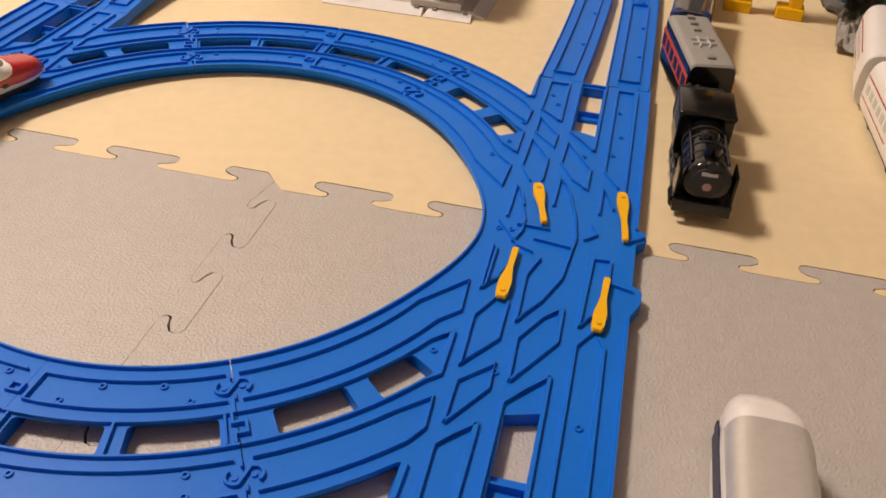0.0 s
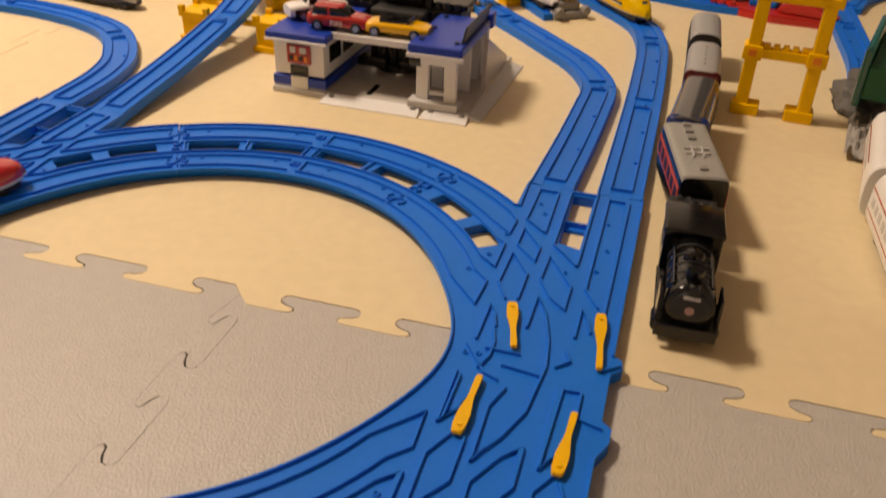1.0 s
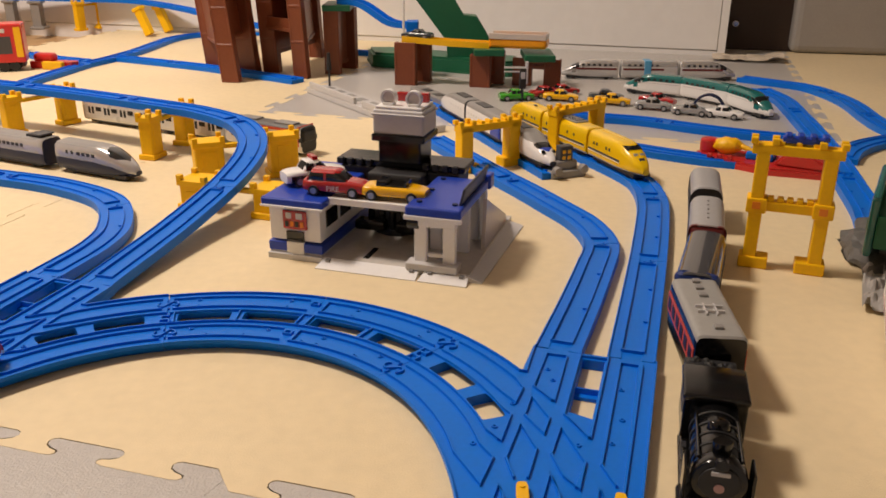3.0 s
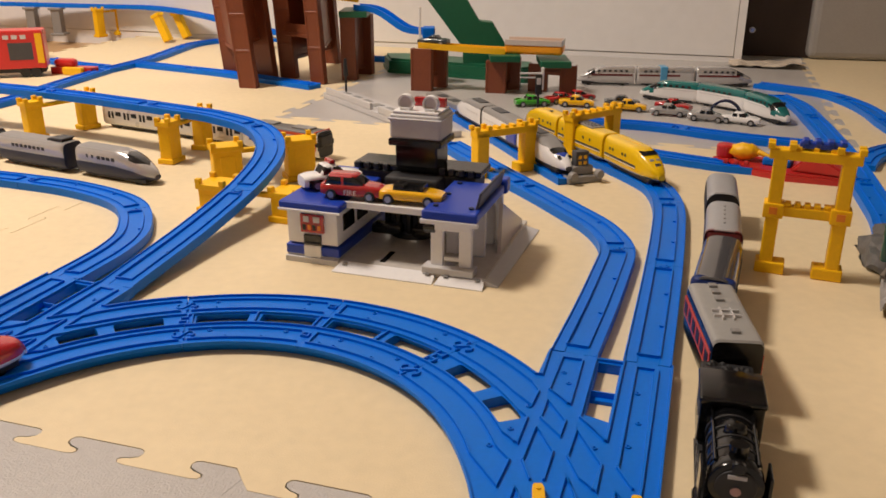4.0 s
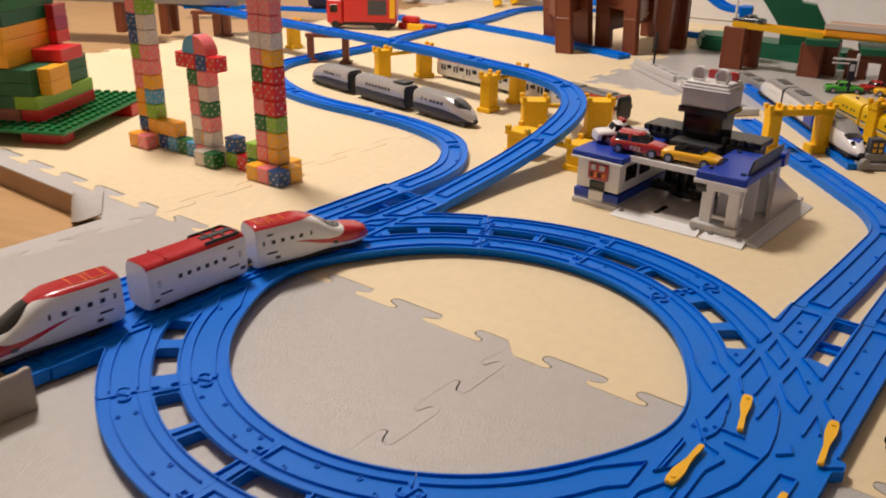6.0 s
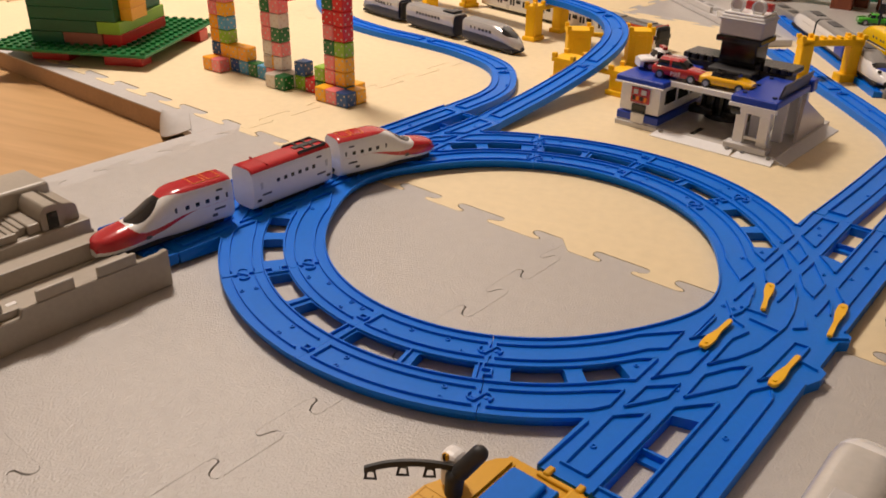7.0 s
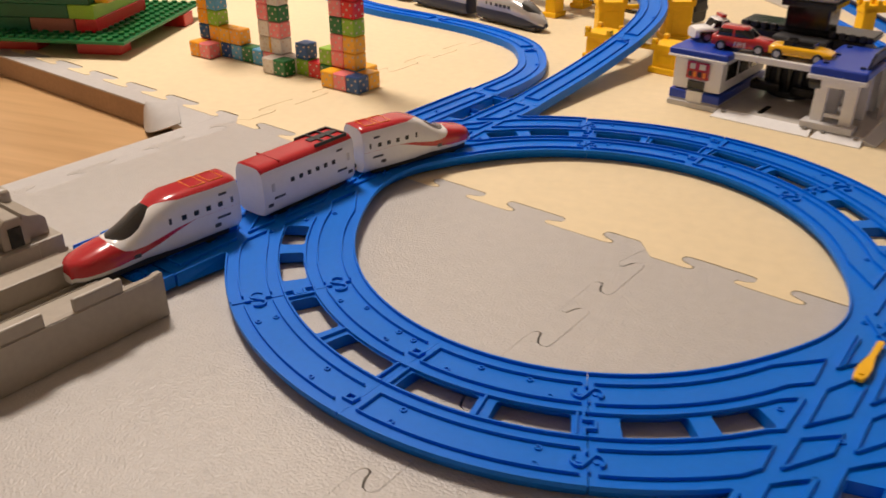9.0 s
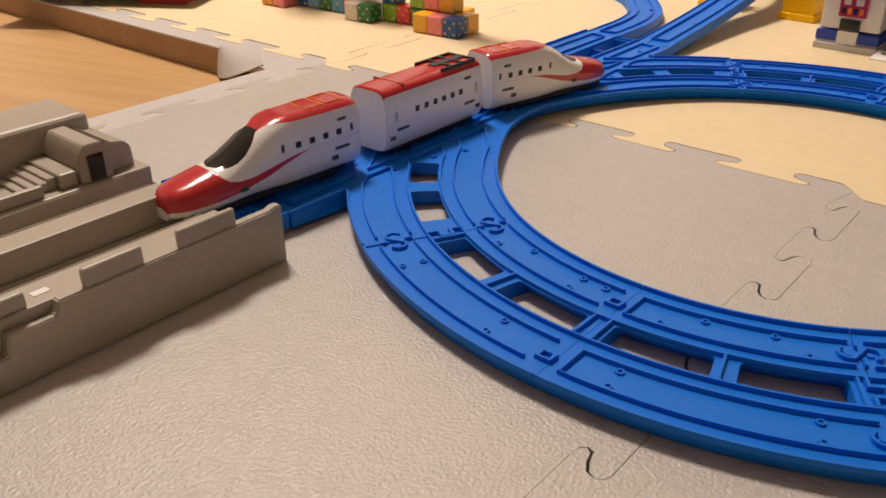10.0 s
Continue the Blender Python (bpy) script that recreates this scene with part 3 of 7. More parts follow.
def point_section(m, label, foot=1.0):
    e = thing("point_rail", m, label, "toy track", "double oval")
    loop = arc(bulge(0.180), -60, 60, 60) + arc(0.275, 60, 45.2, 8) + [(0.195, 0.238), (0.2912, 0.238), (0.2912, 0.030), (0.2965, 0.026), (0.2975, 0.018), (0.2912, 0.012)]
    loop += [(0.2912, -0.030), (0.2972, -0.035), (0.2972, -0.046), (0.2912, -0.060), (0.2912, -0.238), (0.195, -0.238)] + arc(0.275, -45.2, -60, 8)
    holes = []
    for sg in (1, -1):
        holes.append(mm((235.2, 151 * sg), (252.3, 146 * sg), (252.3, 229 * sg), (235.2, 229 * sg)))
        # the low cross bar with its fin between the two openings
        bar = box(0.2353, 0.2522, min(0.181 * sg, 0.193 * sg), max(0.181 * sg, 0.193 * sg), 0.0002, 0.0030)
        ridge(bar, mm((235.3, 187 * sg), (252.2, 187 * sg)), 0.0028, Z_BED - 0.0010, 0.0016)
        part("cross_bar", bar, BLUE, e)
        for a, b in ((34.5, 42.3), (45.6, 55.6)):
            holes.append(window_hole(0.2184, 0.2361, sg * a, sg * b))
    part("roadbed", undercut(prism(loop, 0.0, Z_BED, holes)), BLUE, e)
    lines = [arc(bulge(0.1806), -60, 60, 60)]
    for s in (1, -1):
        c = lambda *p: mm(*[(x, y * s) for x, y in p])
        lines += [
            arc(0.1900, 59 * s, 25.5 * s) + c((196, 54), (197, 83)) + arc(0.2085, 27 * s, 59 * s),
            arc(0.2170, 60 * s, 31 * s) + c((197, 102), (198, 135)) + arc(0.2375, 36.5 * s, 60 * s),
            arc(0.2460, 59 * s, 42.5 * s) + c((198, 151), (199, 172)) + arc(0.2655, 43.5 * s, 59 * s),
            arc(0.2743, 60 * s, 45.6 * s) + c((195.7, 196), (195.7, 238)),
            c((223, 228), (206, 228), (206, 176), (223, 160), (223, 228)),
            c((207, 163), (224, 138), (224, 119), (207, 137), (207, 163)),
            c((233, 238), (233, 145), (253.5, 121), (254.3, 238)),
            c((214, 66), (205, 85), (206, 125), (222, 100), (222, 68)),
            c((233, 130), (232, 97), (243, 76), (253, 66), (254, 94), (233, 130)),
            c((206, 18), (206, 57), (211, 48), (215, 34)),
            c((233, 232), (254, 232)),
        ]
    lines += [
        mm((275, 75), (264, 94), (264, 228), (279.5, 228), (280, 63)),
        mm((275, -75), (264, -94), (264, -228), (279.5, -228), (279.5, -92), (276, -84)),
        mm((265, 38), (265, 70), (270, 60), (274, 46)),
        mm((234, -21), (228, -40), (229, -83), (240, -62), (249, -38), (253, 5), (250, 30), (243, 58), (234, 77), (234, 39)),
        mm((227, -2), (251, -5)),
        mm((214, 11), (236, 11)),
        mm((214, -9), (218, 4), (218, 18), (214, 32)),
        mm((202, 12), (209, 2), (218, -12), (228, -16)),
        mm((203, -15), (204, -60), (214, -45)),
        mm((277, -34), (277, -12), (265, -13), (264, -78), (275, -60)),
        mm((277, -34), (292, -38)),
        mm((258, 6), (266, 14), (262, 24)),
        mm((290.7, 238), (290.7, 28)),
        mm((290.7, -60), (290.7, -238)),
        mm((286, 12), (296, 20)),
    ]
    ribs(e, lines)
    for a, b in (((220, 60), (231, 14)), ((217, -68), (218, -18)), ((274, -81), (276, -32)), ((278, 66), (284, 10))):
        lever(e, a, b)
    spots = mm((268, 190), (272, 150), (212, 205), (218, 190), (203, 4), (190, 118), (181, 95), (211, 5), (196, 150), (247, 112), (268, 120), (190, -118), (272, -150), (212, -205), (225, -125))
    tagged(part("moulding_ring", mould_rings(bmesh.new(), spots), BLUE, e), kind="stuff")
    # the straight foot may be longer than the head
    for ob in e.children:
        for v in ob.data.vertices:
            if ob.parent_type == "OBJECT" and ob.matrix_basis.is_identity and v.co.x > 0.1945 and v.co.y < (-0.140 if v.co.x > 0.2005 else -0.200):
                v.co.y = -0.140 + (v.co.y + 0.140) * foot
    return e


def double_curve(m, flip):
    """Two short double curves end to end; flip: the closed guide frames lie towards the first end."""
    e = thing("double_curve_rail", m, "glossy blue plastic double curve of toy track lying on the mat", "toy track", "double oval")
    a0, a1 = 60.15, 119.85
    turn = (lambda d: 180 - d) if flip else (lambda d: d)
    for p, q, gaps in ((a0, 89.97, ((62.3, 73.4), (76.4, 88.2))), (90.03, a1, ((91.8, 103.8), (106.5, 117.7)))):
        loop = arc(0.180, p, q, 15) + arc(0.275, q, p, 18)
        part("roadbed", undercut(prism(loop, 0.0, Z_BED, [window_hole(0.2184, 0.2361, a, b) for a, b in gaps])), BLUE, e)
    lines = []
    for r in (0.1806, 0.2170, 0.2375, 0.2743):
        lines += [arc(r, a0, 89.9, 15), arc(r, 90.1, a1, 15)]
    for lo, hi in ((0.1900, 0.2085), (0.2460, 0.2655)):
        # open guides as far as the middle, then a closed frame
        for r in (lo, hi):
            lines.append(arc(r, turn(a0 + 0.9), turn(88.6 if r == lo else 87.6), 14))
        lines.append(arc(lo, turn(a1 - 0.9), turn(91.4), 12) + arc(hi, turn(91.4), turn(a1 - 0.9), 14))
        # the socket at the middle joint
        d = 0.9 if lo < 0.2 else 0.7
        sock = arc(hi - 0.0085, turn(89.2 - d), turn(89.2 + d), 2) + arc(hi - 0.0035, turn(89.2 + d), turn(89.2 - d), 2)
        lines.append(sock + [sock[0]])
    for d in (75.2, 104.8):
        lines.append([polar(0.2175, d), polar(0.2370, d)])
    for d in (61.6, 88.9, 91.1, 118.4):
        lines.append([polar(0.2180, d), polar(0.2365, d)])
    ribs(e, lines)
    for d in (60.1, 119.9):
        for r in (0.1992, 0.2557):
            coupling(e, r, d)
        x, y = polar(0.2272, d + 0.3)
        bm = bmesh.new()
        ridge(bm, [(-0.0095, -0.0035), (-0.0035, -0.0035), (-0.0035, 0.0030), (0.0035, 0.0030), (0.0035, -0.0030), (0.0095, -0.0030)], Z_BED - 0.0006, 0.0108, 0.0017)
        clip = part("joint_clip", bm, BLUE, e)
        clip.matrix_basis = pose(x, y, 0, 0, 0, d)
    spots = [polar(r, d) for d in (66, 71, 82, 86, 96, 101, 110, 114) for r in (0.1935, 0.205, 0.2500, 0.2620) if (d + int(r * 1e4)) % 3]
    tagged(part("moulding_ring", mould_rings(bmesh.new(), spots), BLUE, e), kind="stuff")
    return e


point_section(RING_A, "glossy blue plastic double point section of toy track with yellow levers", 1.135)
RING_B_LIFT = RING_B @ pose(0.10, 0, 0) @ pose(0, 0, 0, 0, -1.5, 0) @ pose(-0.10, 0, 0)  # the far side lies a little higher
point_section(RING_B_LIFT, "glossy blue plastic double point section of toy track with yellow levers")
double_curve(RING_A, True)
double_curve(RING_B, False)


def ring_a(u, v):
    return (RING_A @ Vector((u / 1000, v / 1000, 0)))[:2]


def ring_b(u, v):
    return (RING_B @ Vector((u / 1000, v / 1000, 0)))[:2]


BLUELABEL = "blue plastic toy track rail lying on the mat"
LIFTED = "blue plastic toy track rail raised on piers"
TRACK_EAST = lay([ring_a(271.5, 238.5), (0.2175, 0.998), (0.2545, 1.13), (0.276, 1.220), (0.281, 1.290), (0.271, 1.335), (0.250, 1.390), (0.218, 1.465), (0.187, 1.535), (0.147, 1.63), (0.06, 1.83)], BLUELABEL, "station tracks")
TRACK_MID = lay([ring_a(214.5, 238.5), (0.1425, 0.928), (0.171, 1.014), (0.185, 1.060), (0.187, 1.100), (0.177, 1.150), (0.154, 1.204), (0.126, 1.267), (0.098, 1.325), (0.069, 1.389), (0.038, 1.460), (0.005, 1.535)], BLUELABEL, "station tracks")
TRACK_SIDING = lay([(0.172, 1.338), (0.139, 1.429), (0.103, 1.535), (0.05, 1.68), (-0.005, 1.83)], BLUELABEL, "station tracks")
TRACK_LOOP = lay([(*ring_b(271.5, -238.5), 0.0038), (-0.340, 1.06, 0.0015), (-0.346, 1.13), (-0.385, 1.215), (-0.47, 1.278), (-0.57, 1.318), (-0.665, 1.348), (-0.757, 1.395), (-0.843, 1.47), (-0.905, 1.56),
                  (-0.918, 1.65), (-0.890, 1.75), (-0.855, 1.87), (-0.838, 2.05), (-0.815, 2.23)], BLUELABEL, "loop track")
TRACK_HIGH = lay([(*ring_b(214.5, -238.5), 0.003), (-0.262, 1.09, 0.016), (-0.228, 1.20, 0.036), (-0.222, 1.29, 0.051), (-0.255, 1.375, 0.058), (-0.325, 1.44, 0.061), (-0.395, 1.480, 0.062),
                  (-0.52, 1.55, 0.062), (-0.64, 1.61, 0.062), (-0.855, 1.70, 0.062), (-1.06, 1.79, 0.062), (-1.5, 1.98, 0.062)], LIFTED, "raised track")
TRACK_PLAT = [lay([(*ring_b(271.5, 239), 0.0045), (*ring_b(271.5, 262), 0.0045)], BLUELABEL, "oval ends", 0.1), lay([(*ring_b(214.5, 239), 0.003), (*ring_b(214.5, 262), 0.003)], BLUELABEL, "oval ends", 0.1)]

# ---- toy trains ----
def nose_sections(L, W, zb, zt, nose, sq=4.5, tum=0.05, tip_h=0.016, p=1.7, both=False, step=0.003, hood=None, wp=2.6):
    """Sections of a car whose front end (+x) runs out in a nose of that length."""
    out = []
    x0 = L / 2 - nose
    xs = -L / 2
    a = [xs + step * k for k in range(int((x0 - xs) / (step * 2)) + 1)]
    n = max(3, int((x0 - xs) / 0.006))
    out.append((xs, W * 0.955, zb + 0.001, zt - 0.0012, sq, tum))
    for k in range(n + 1):
        out.append((xs + 0.0015 + (x0 - xs - 0.0015) * k / n, W, zb, zt, sq, tum))
    m = max(6, int(nose / step))
    for k in range(1, m + 1):
        t = k / m
        top = hood(t) if hood else zb + tip_h + (zt - zb - tip_h) * (1 - t ** p)
        w = W * max(0.05, (1 - t ** wp * 0.995)) ** 0.5
        zlow = zb + 0.004 * t ** 4
        if k == m:
            top = (top + zb) / 2 + 0.003 if hood else zb + tip_h * 0.8
            w = W * 0.30
        out.append((x0 + nose * t, w, zlow, top, sq - (sq - 2.4) * t, tum))
    return out


def box_sections(L, W, zb, zt, sq=5.0, tum=0.06):
    n = max(4, int(L / 0.006))
    out = [(-L / 2, W * 0.96, zb + 0.001, zt - 0.0015, sq, tum)]
    out += [(-L / 2 + 0.0015 + (L - 0.003) * k / n, W, zb, zt, sq, tum) for k in range(n + 1)]
    out += [(L / 2, W * 0.96, zb + 0.001, zt - 0.0015, sq, tum)]
    return out


def undercarriage(car, L, mat=None, base=0.0, W=0.014):
    part("underframe", box(-L * 0.42, L * 0.42, -W, W, base + 0.0035, base + 0.0095, 0.001), mat or DULLBLACK, car)
    for x in (-L * 0.30, L * 0.30):
        for s in (-1, 1):
            part("wheel", cyl(0.0068, -0.0018, 0.0018, 16, m=pose(x, s * 0.0105, base + 0.0068, 90, 0, 0)), DULLBLACK, car)


def windows(car, xs, y, z, w, h, mat=None, lean=0.0):
    for x in xs:
        for s in (-1, 1):
            ob = part("window", box(-w / 2, w / 2, -0.0005, 0.0005, -h / 2, h / 2, 0.0004, seg=1), mat or PANE, car)
            ob.matrix_basis = pose(x, s * y, z, s * lean, 0, 0)


def stripe(car, x0, x1, y, z0, z1, mat, label, name="stripe"):
    for s in (-1, 1):
        part(name, box(x0, x1, s * y - 0.0003, s * y + 0.0003, z0, z1), mat, car, label)


def body(car, sections, classes, mats, n=40):
    got = loft(sections, classes, n)
    for k in got:
        shade(part(k, got[k], mats[k][0], car, mats[k][1]), 35)


def smooth_body(car, sections, strips, mats):
    got = strip_loft(sections, strips, 7)
    for k in got:
        shade(part(k, got[k], mats[k][0], car, mats[k][1]), 40)


def coupler(car, L, back=True):
    x = -L / 2 if back else L / 2
    part("coupling", box(x - 0.006, x + 0.004, -0.003, 0.003, 0.009, 0.0125, 0.0008), DULLBLACK, car)


def on_path(path, d, length, flip=False, lift=0.0086):
    """The pose of a car whose middle is d along a line, bogies on the line."""
    s = run_along(path)
    a = at_length(path, s, d - length * 0.3)[0]
    b = at_length(path, s, d + length * 0.3)[0]
    v = (a - b) if not flip else (b - a)
    return Matrix.Translation((a + b) / 2 + Vector((0, 0, lift))) @ Matrix.Rotation(math.atan2(v.y, v.x), 4, "Z")


def nearest(path, x, y):
    s = run_along(path)
    k = min(range(len(path)), key=lambda i: (path[i].x - x) ** 2 + (path[i].y - y) ** 2)
    return s[k]


def between(a, b, z=0.0):
    """A pose in the middle of two floor points, facing the second."""
    a, b = Vector((*a, z)), Vector((*b, z))
    return Matrix.Translation((a + b) / 2) @ Matrix.Rotation(math.atan2((b - a).y, (b - a).x), 4, "Z")


def yellow_car(m, kind):
    """kind: front (nosed), middle (with the grey roof grille) or rear."""
    label = {"front": "glossy yellow bullet train car with a rounded nose and black windscreen", "middle": "glossy yellow bullet train car with a grey roof grille",
             "rear": "glossy yellow bullet train tail car with blue side stripe"}[kind]
    L = 0.124
    car = thing("train_car", m, label, "toy train", "yellow bullet train")
    W, zb, zt = 0.0178, 0.006, 0.050
    sec = box_sections(L, W, zb, zt) if kind == "middle" else nose_sections(L, W, zb, zt, 0.062, tip_h=0.015, p=2.0)

    def cls(x, y, z, j):
        if z < 0.0115:
            return "skirt"
        return "body"
    body(car, sec, cls, {"skirt": (LIGHTGREY, "pale grey skirt"), "body": (TRAIN_YELLOW, "")})
    end = L / 2 - (0.004 if kind == "middle" else 0.040)
    stripe(car, -L / 2 + 0.003, end, W * 0.998, 0.0205, 0.0232, NAVY, "dark blue side stripe")
    stripe(car, -L / 2 + 0.003, end, W * 0.998, 0.0185, 0.0195, WHITE, "thin white side stripe")
    xs = {"front": (-0.045, -0.037, -0.012, -0.004), "middle": (-0.047, -0.038, -0.029, 0.012, 0.030), "rear": (-0.045, -0.036, -0.020, -0.008)}[kind]
    windows(car, xs, W * 0.99, 0.0325, 0.0042, 0.0048)
    if kind == "middle":
        grille = part("roof_grille", box(-0.026, 0.026, -0.0115, 0.0115, zt - 0.001, zt + 0.0018, 0.0008), MIDGREY, car, "grey roof grille")
        for k in range(4):
            part("grille_bar", box(-0.014 + 0.009 * k, -0.0125 + 0.009 * k, -0.009, 0.009, zt + 0.0018, zt + 0.0034, 0.0004), LIGHTGREY, grille)
        for s in (-0.005, 0.001, 0.007):
            part("insulator", box(-0.020, 0.020, s - 0.0012, s + 0.0012, zt + 0.0016, zt + 0.0028), DARKGREY, grille)
    else:
        x0 = L / 2 - 0.062

        def top_at(x):
            t = (x - x0) / 0.062
            return zb + 0.015 + (zt - zb - 0.015) * (1 - t ** 2.0)
        # windscreen: a band with upturned ends across the slope
        bm = bmesh.new()
        rows = []
        for k in range(9):
            y = -0.0125 + 0.025 * k / 8
            q = abs(y) / 0.0125
            xa, xb = x0 + 0.0255 - 0.006 * q ** 3, x0 + 0.034 - 0.002 * q ** 2
            rows.append([bm.verts.new((x, y, top_at(x) - (abs(y) / W) ** 3.2 * 0.0075 + 0.0009)) for x in (xa, (xa + xb) / 2, xb)])
        for a, b in zip(rows, rows[1:]):
            for i in range(2):
                bm.faces.new((a[i], a[i + 1], b[i + 1], b[i]))
        shade(part("windscreen", bm, WINDOW, car, "black curved windscreen"))
        for s in (-1, 1):
            ob = part("headlight", box(-0.002, 0.002, -0.0032, 0.0032, -0.0004, 0.0006, 0.0003, seg=1), MIDGREY, car, "grey headlight")
            ob.matrix_basis = pose(x0 + 0.042, s * 0.005, top_at(x0 + 0.042) - 0.0002, 0, 42, 0)
        ob = part("nose_panel", box(-0.0025, 0.0025, -0.0042, 0.0042, -0.0004, 0.0006, 0.0003, seg=1), DARKGREY, car, "small dark nose panel")
        ob.matrix_basis = pose(x0 + 0.050, 0, top_at(x0 + 0.050) - 0.0002, 0, 50, 0)
        part("roof_rib", box(-0.055, x0 + 0.006, -0.0007, 0.0007, zt - 0.0006, zt + 0.0007, 0.0003, seg=1), TRAIN_YELLOW, car)
        if kind == "rear":
            part("roof_switch", box(-0.03, -0.0235, 0.004, 0.0075, zt - 0.001, zt + 0.0024, 0.0006), DARKGREY, car, "small black roof switch")
    undercarriage(car, L)
    coupler(car, L)
    return car


LOW = Matrix.Diagonal((1.0, 0.95, 0.87, 1.0))
d0 = nearest(TRACK_EAST, 0.278, 1.296)
for k, kind in enumerate(("front", "middle", "rear")):
    yellow_car(on_path(TRACK_EAST, d0 + 0.062 + 0.129 * k, 0.124, flip=(kind == "rear")) @ LOW, kind)


def line(*pts):
    """A smooth line through (x, value) points, flat beyond its ends."""
    def at(x):
        if x <= pts[0][0]:
            return pts[0][1]
        for p, q in zip(pts, pts[1:]):
            if x <= q[0]:
                t = (x - p[0]) / (q[0] - p[0])
                return p[1] + (q[1] - p[1]) * t
        return pts[-1][1]
    return at


def red_car(m, kind):
    label = {"front": "red and white bullet train car with long red nose", "middle": "red-roofed white bullet train car with a roof pantograph",
             "rear": "red and white bullet train tail car with red nose"}[kind]
    L = 0.104 if kind == "middle" else 0.136
    car = thing("train_car", m, label, "toy train", "red and white bullet train")
    W, zb, zt = 0.0175, 0.005, 0.0505
    NL = 0.084
    x0 = L / 2 - NL
    mats_of = {"body": (GLOSSWHITE, "white lower body"), "roof": (TRAINRED, "red roof"), "hood": (TRAINRED, "long red nose"), "windscreen": (WINDOW, "black domed windscreen")}
    if kind == "middle":
        def cls(x, y, z, j):
            return "roof" if j >= 0 and z > zt - 0.0055 else "body"
        body(car, box_sections(L, W, zb, zt), cls, mats_of, 48)
        windows(car, [-0.026 + 0.0094 * k for k in range(6)], W * 0.992, 0.0312, 0.0042, 0.0042)
        windows(car, (-0.036, 0.036), W * 0.990, 0.0205, 0.0120, 0.0022, DARKGREY)
        windows(car, (-0.034,), W * 0.985, 0.0400, 0.0070, 0.0020, DARKGREY)
        for x in (-0.044, 0.042):
            windows(car, (x,), W * 0.992, 0.0305, 0.0034, 0.0075, LIGHTGREY)
        pan = part("pantograph", box(-0.046, -0.014, -0.0035, 0.0035, zt - 0.0008, zt + 0.0010, 0.0004), DULLBLACK, car, "black folded pantograph")
        for s in (-1, 1):
            part("pantograph_arm", box(-0.048, -0.010, s * 0.0125 - 0.0008, s * 0.0125 + 0.0008, zt - 0.0030, zt + 0.0012, 0.0004), DULLBLACK, pan)
        for x in (-0.047, -0.034, -0.022):
            part("pantograph_bar", box(x - 0.0009, x + 0.0009, -0.0125, 0.0125, zt - 0.0004, zt + 0.0014, 0.0004), DULLBLACK, pan)
        part("roof_groove", box(0.030, 0.0310, -0.0145, 0.0145, zt - 0.0016, zt + 0.0003), CARRED, car)
    else:
        crest = line((0.0, zt), (0.08, zt - 0.0008), (0.16, zt - 0.0030), (0.26, zt - 0.0070), (0.36, zt - 0.0118), (0.46, zt - 0.0168), (0.54, zt - 0.0198), (0.62, 0.0294), (0.74, 0.0276), (0.84, 0.0256), (0.90, 0.0244), (0.945, 0.0230), (0.975, 0.0210), (0.992, 0.0180), (1.0, 0.0140))
        sec = [(-L / 2, W * 0.955, zb + 0.001, zt - 0.0012, 4.5, 0.05)]
        k1 = max(4, int((x0 + L / 2) / 0.004))
        sec += [(-L / 2 + 0.0015 + (x0 + L / 2 - 0.0015) * k / k1, W, zb, zt, 4.5, 0.05) for k in range(k1 + 1)]
        for k in range(1, 61):
            t = 1 - (1 - k / 60) ** 1.5
            w = W * max(0.0, 1 - 0.08 * t - 0.9 * t ** 10) ** 0.5
            sec.append((x0 + NL * t, max(w, W * 0.5), zb + 0.0020 * t ** 6, crest(t), 4.5 - 1.7 * min(1.0, t / 0.35) + 0.5 * max(0.0, t - 0.6) / 0.4, 0.05 + 0.10 * min(1.0, t / 0.3) * max(0.0, 1 - t)))
        T = lambda x: (x - x0) / NL
        low = line((-0.12, 0.0275), (0.05, 0.0236), (0.25, 0.0182), (0.45, 0.0146), (0.62, 0.0128), (0.85, 0.0124), (0.97, 0.0122), (1.0, 0.0120))
        flash = line((-0.12, 0.0276), (0.05, 0.0262), (0.20, 0.0236), (0.36, 0.0212), (0.48, 0.0212), (0.55, 0.0226), (0.60, 0.0262), (0.63, 0.0300))
        dome = line((-0.30, 0.775), (0.0, 0.785), (0.10, 0.83), (0.19, 0.90), (0.235, 0.90), (0.30, 0.82), (0.38, 0.76), (0.46, 0.745), (0.52, 0.765), (0.56, 0.81), (0.59, 0.89), (0.612, 1.0))
        top = lambda x: "windscreen" if 0.215 < T(x) < 0.615 else ("roof" if T(x) < 0.5 else "hood")
        strips = [(lambda x: "body", lambda x: ("z", min(low(T(x)), crest(min(1.0, max(0.0, T(x)))) - 0.001))),
                  (lambda x: "hood", lambda x: ("z", flash(T(x))) if T(x) < 0.615 else ("v", 1.0)),
                  (lambda x: "body", lambda x: ("v", dome(T(x)))),
                  (top, lambda x: ("v", 1.0))]
        got = strip_loft(sec, strips, 8)
        for k in got:
            shade(part(k, got[k], mats_of[k][0], car, mats_of[k][1]), 40)
        windows(car, [-0.050 + 0.0105 * k for k in range(4)], W * 0.992, 0.0325, 0.0042, 0.0042)
        windows(car, (-0.0605, -0.007), W * 0.992, 0.0330, 0.0022, 0.0052, DARKGREY)
        windows(car, (-0.053,), W * 0.985, 0.0405, 0.0070, 0.0020, DARKGREY)
        windows(car, (-0.052,), W * 0.990, 0.0215, 0.0120, 0.0022, DARKGREY)
        bm = bmesh.new()
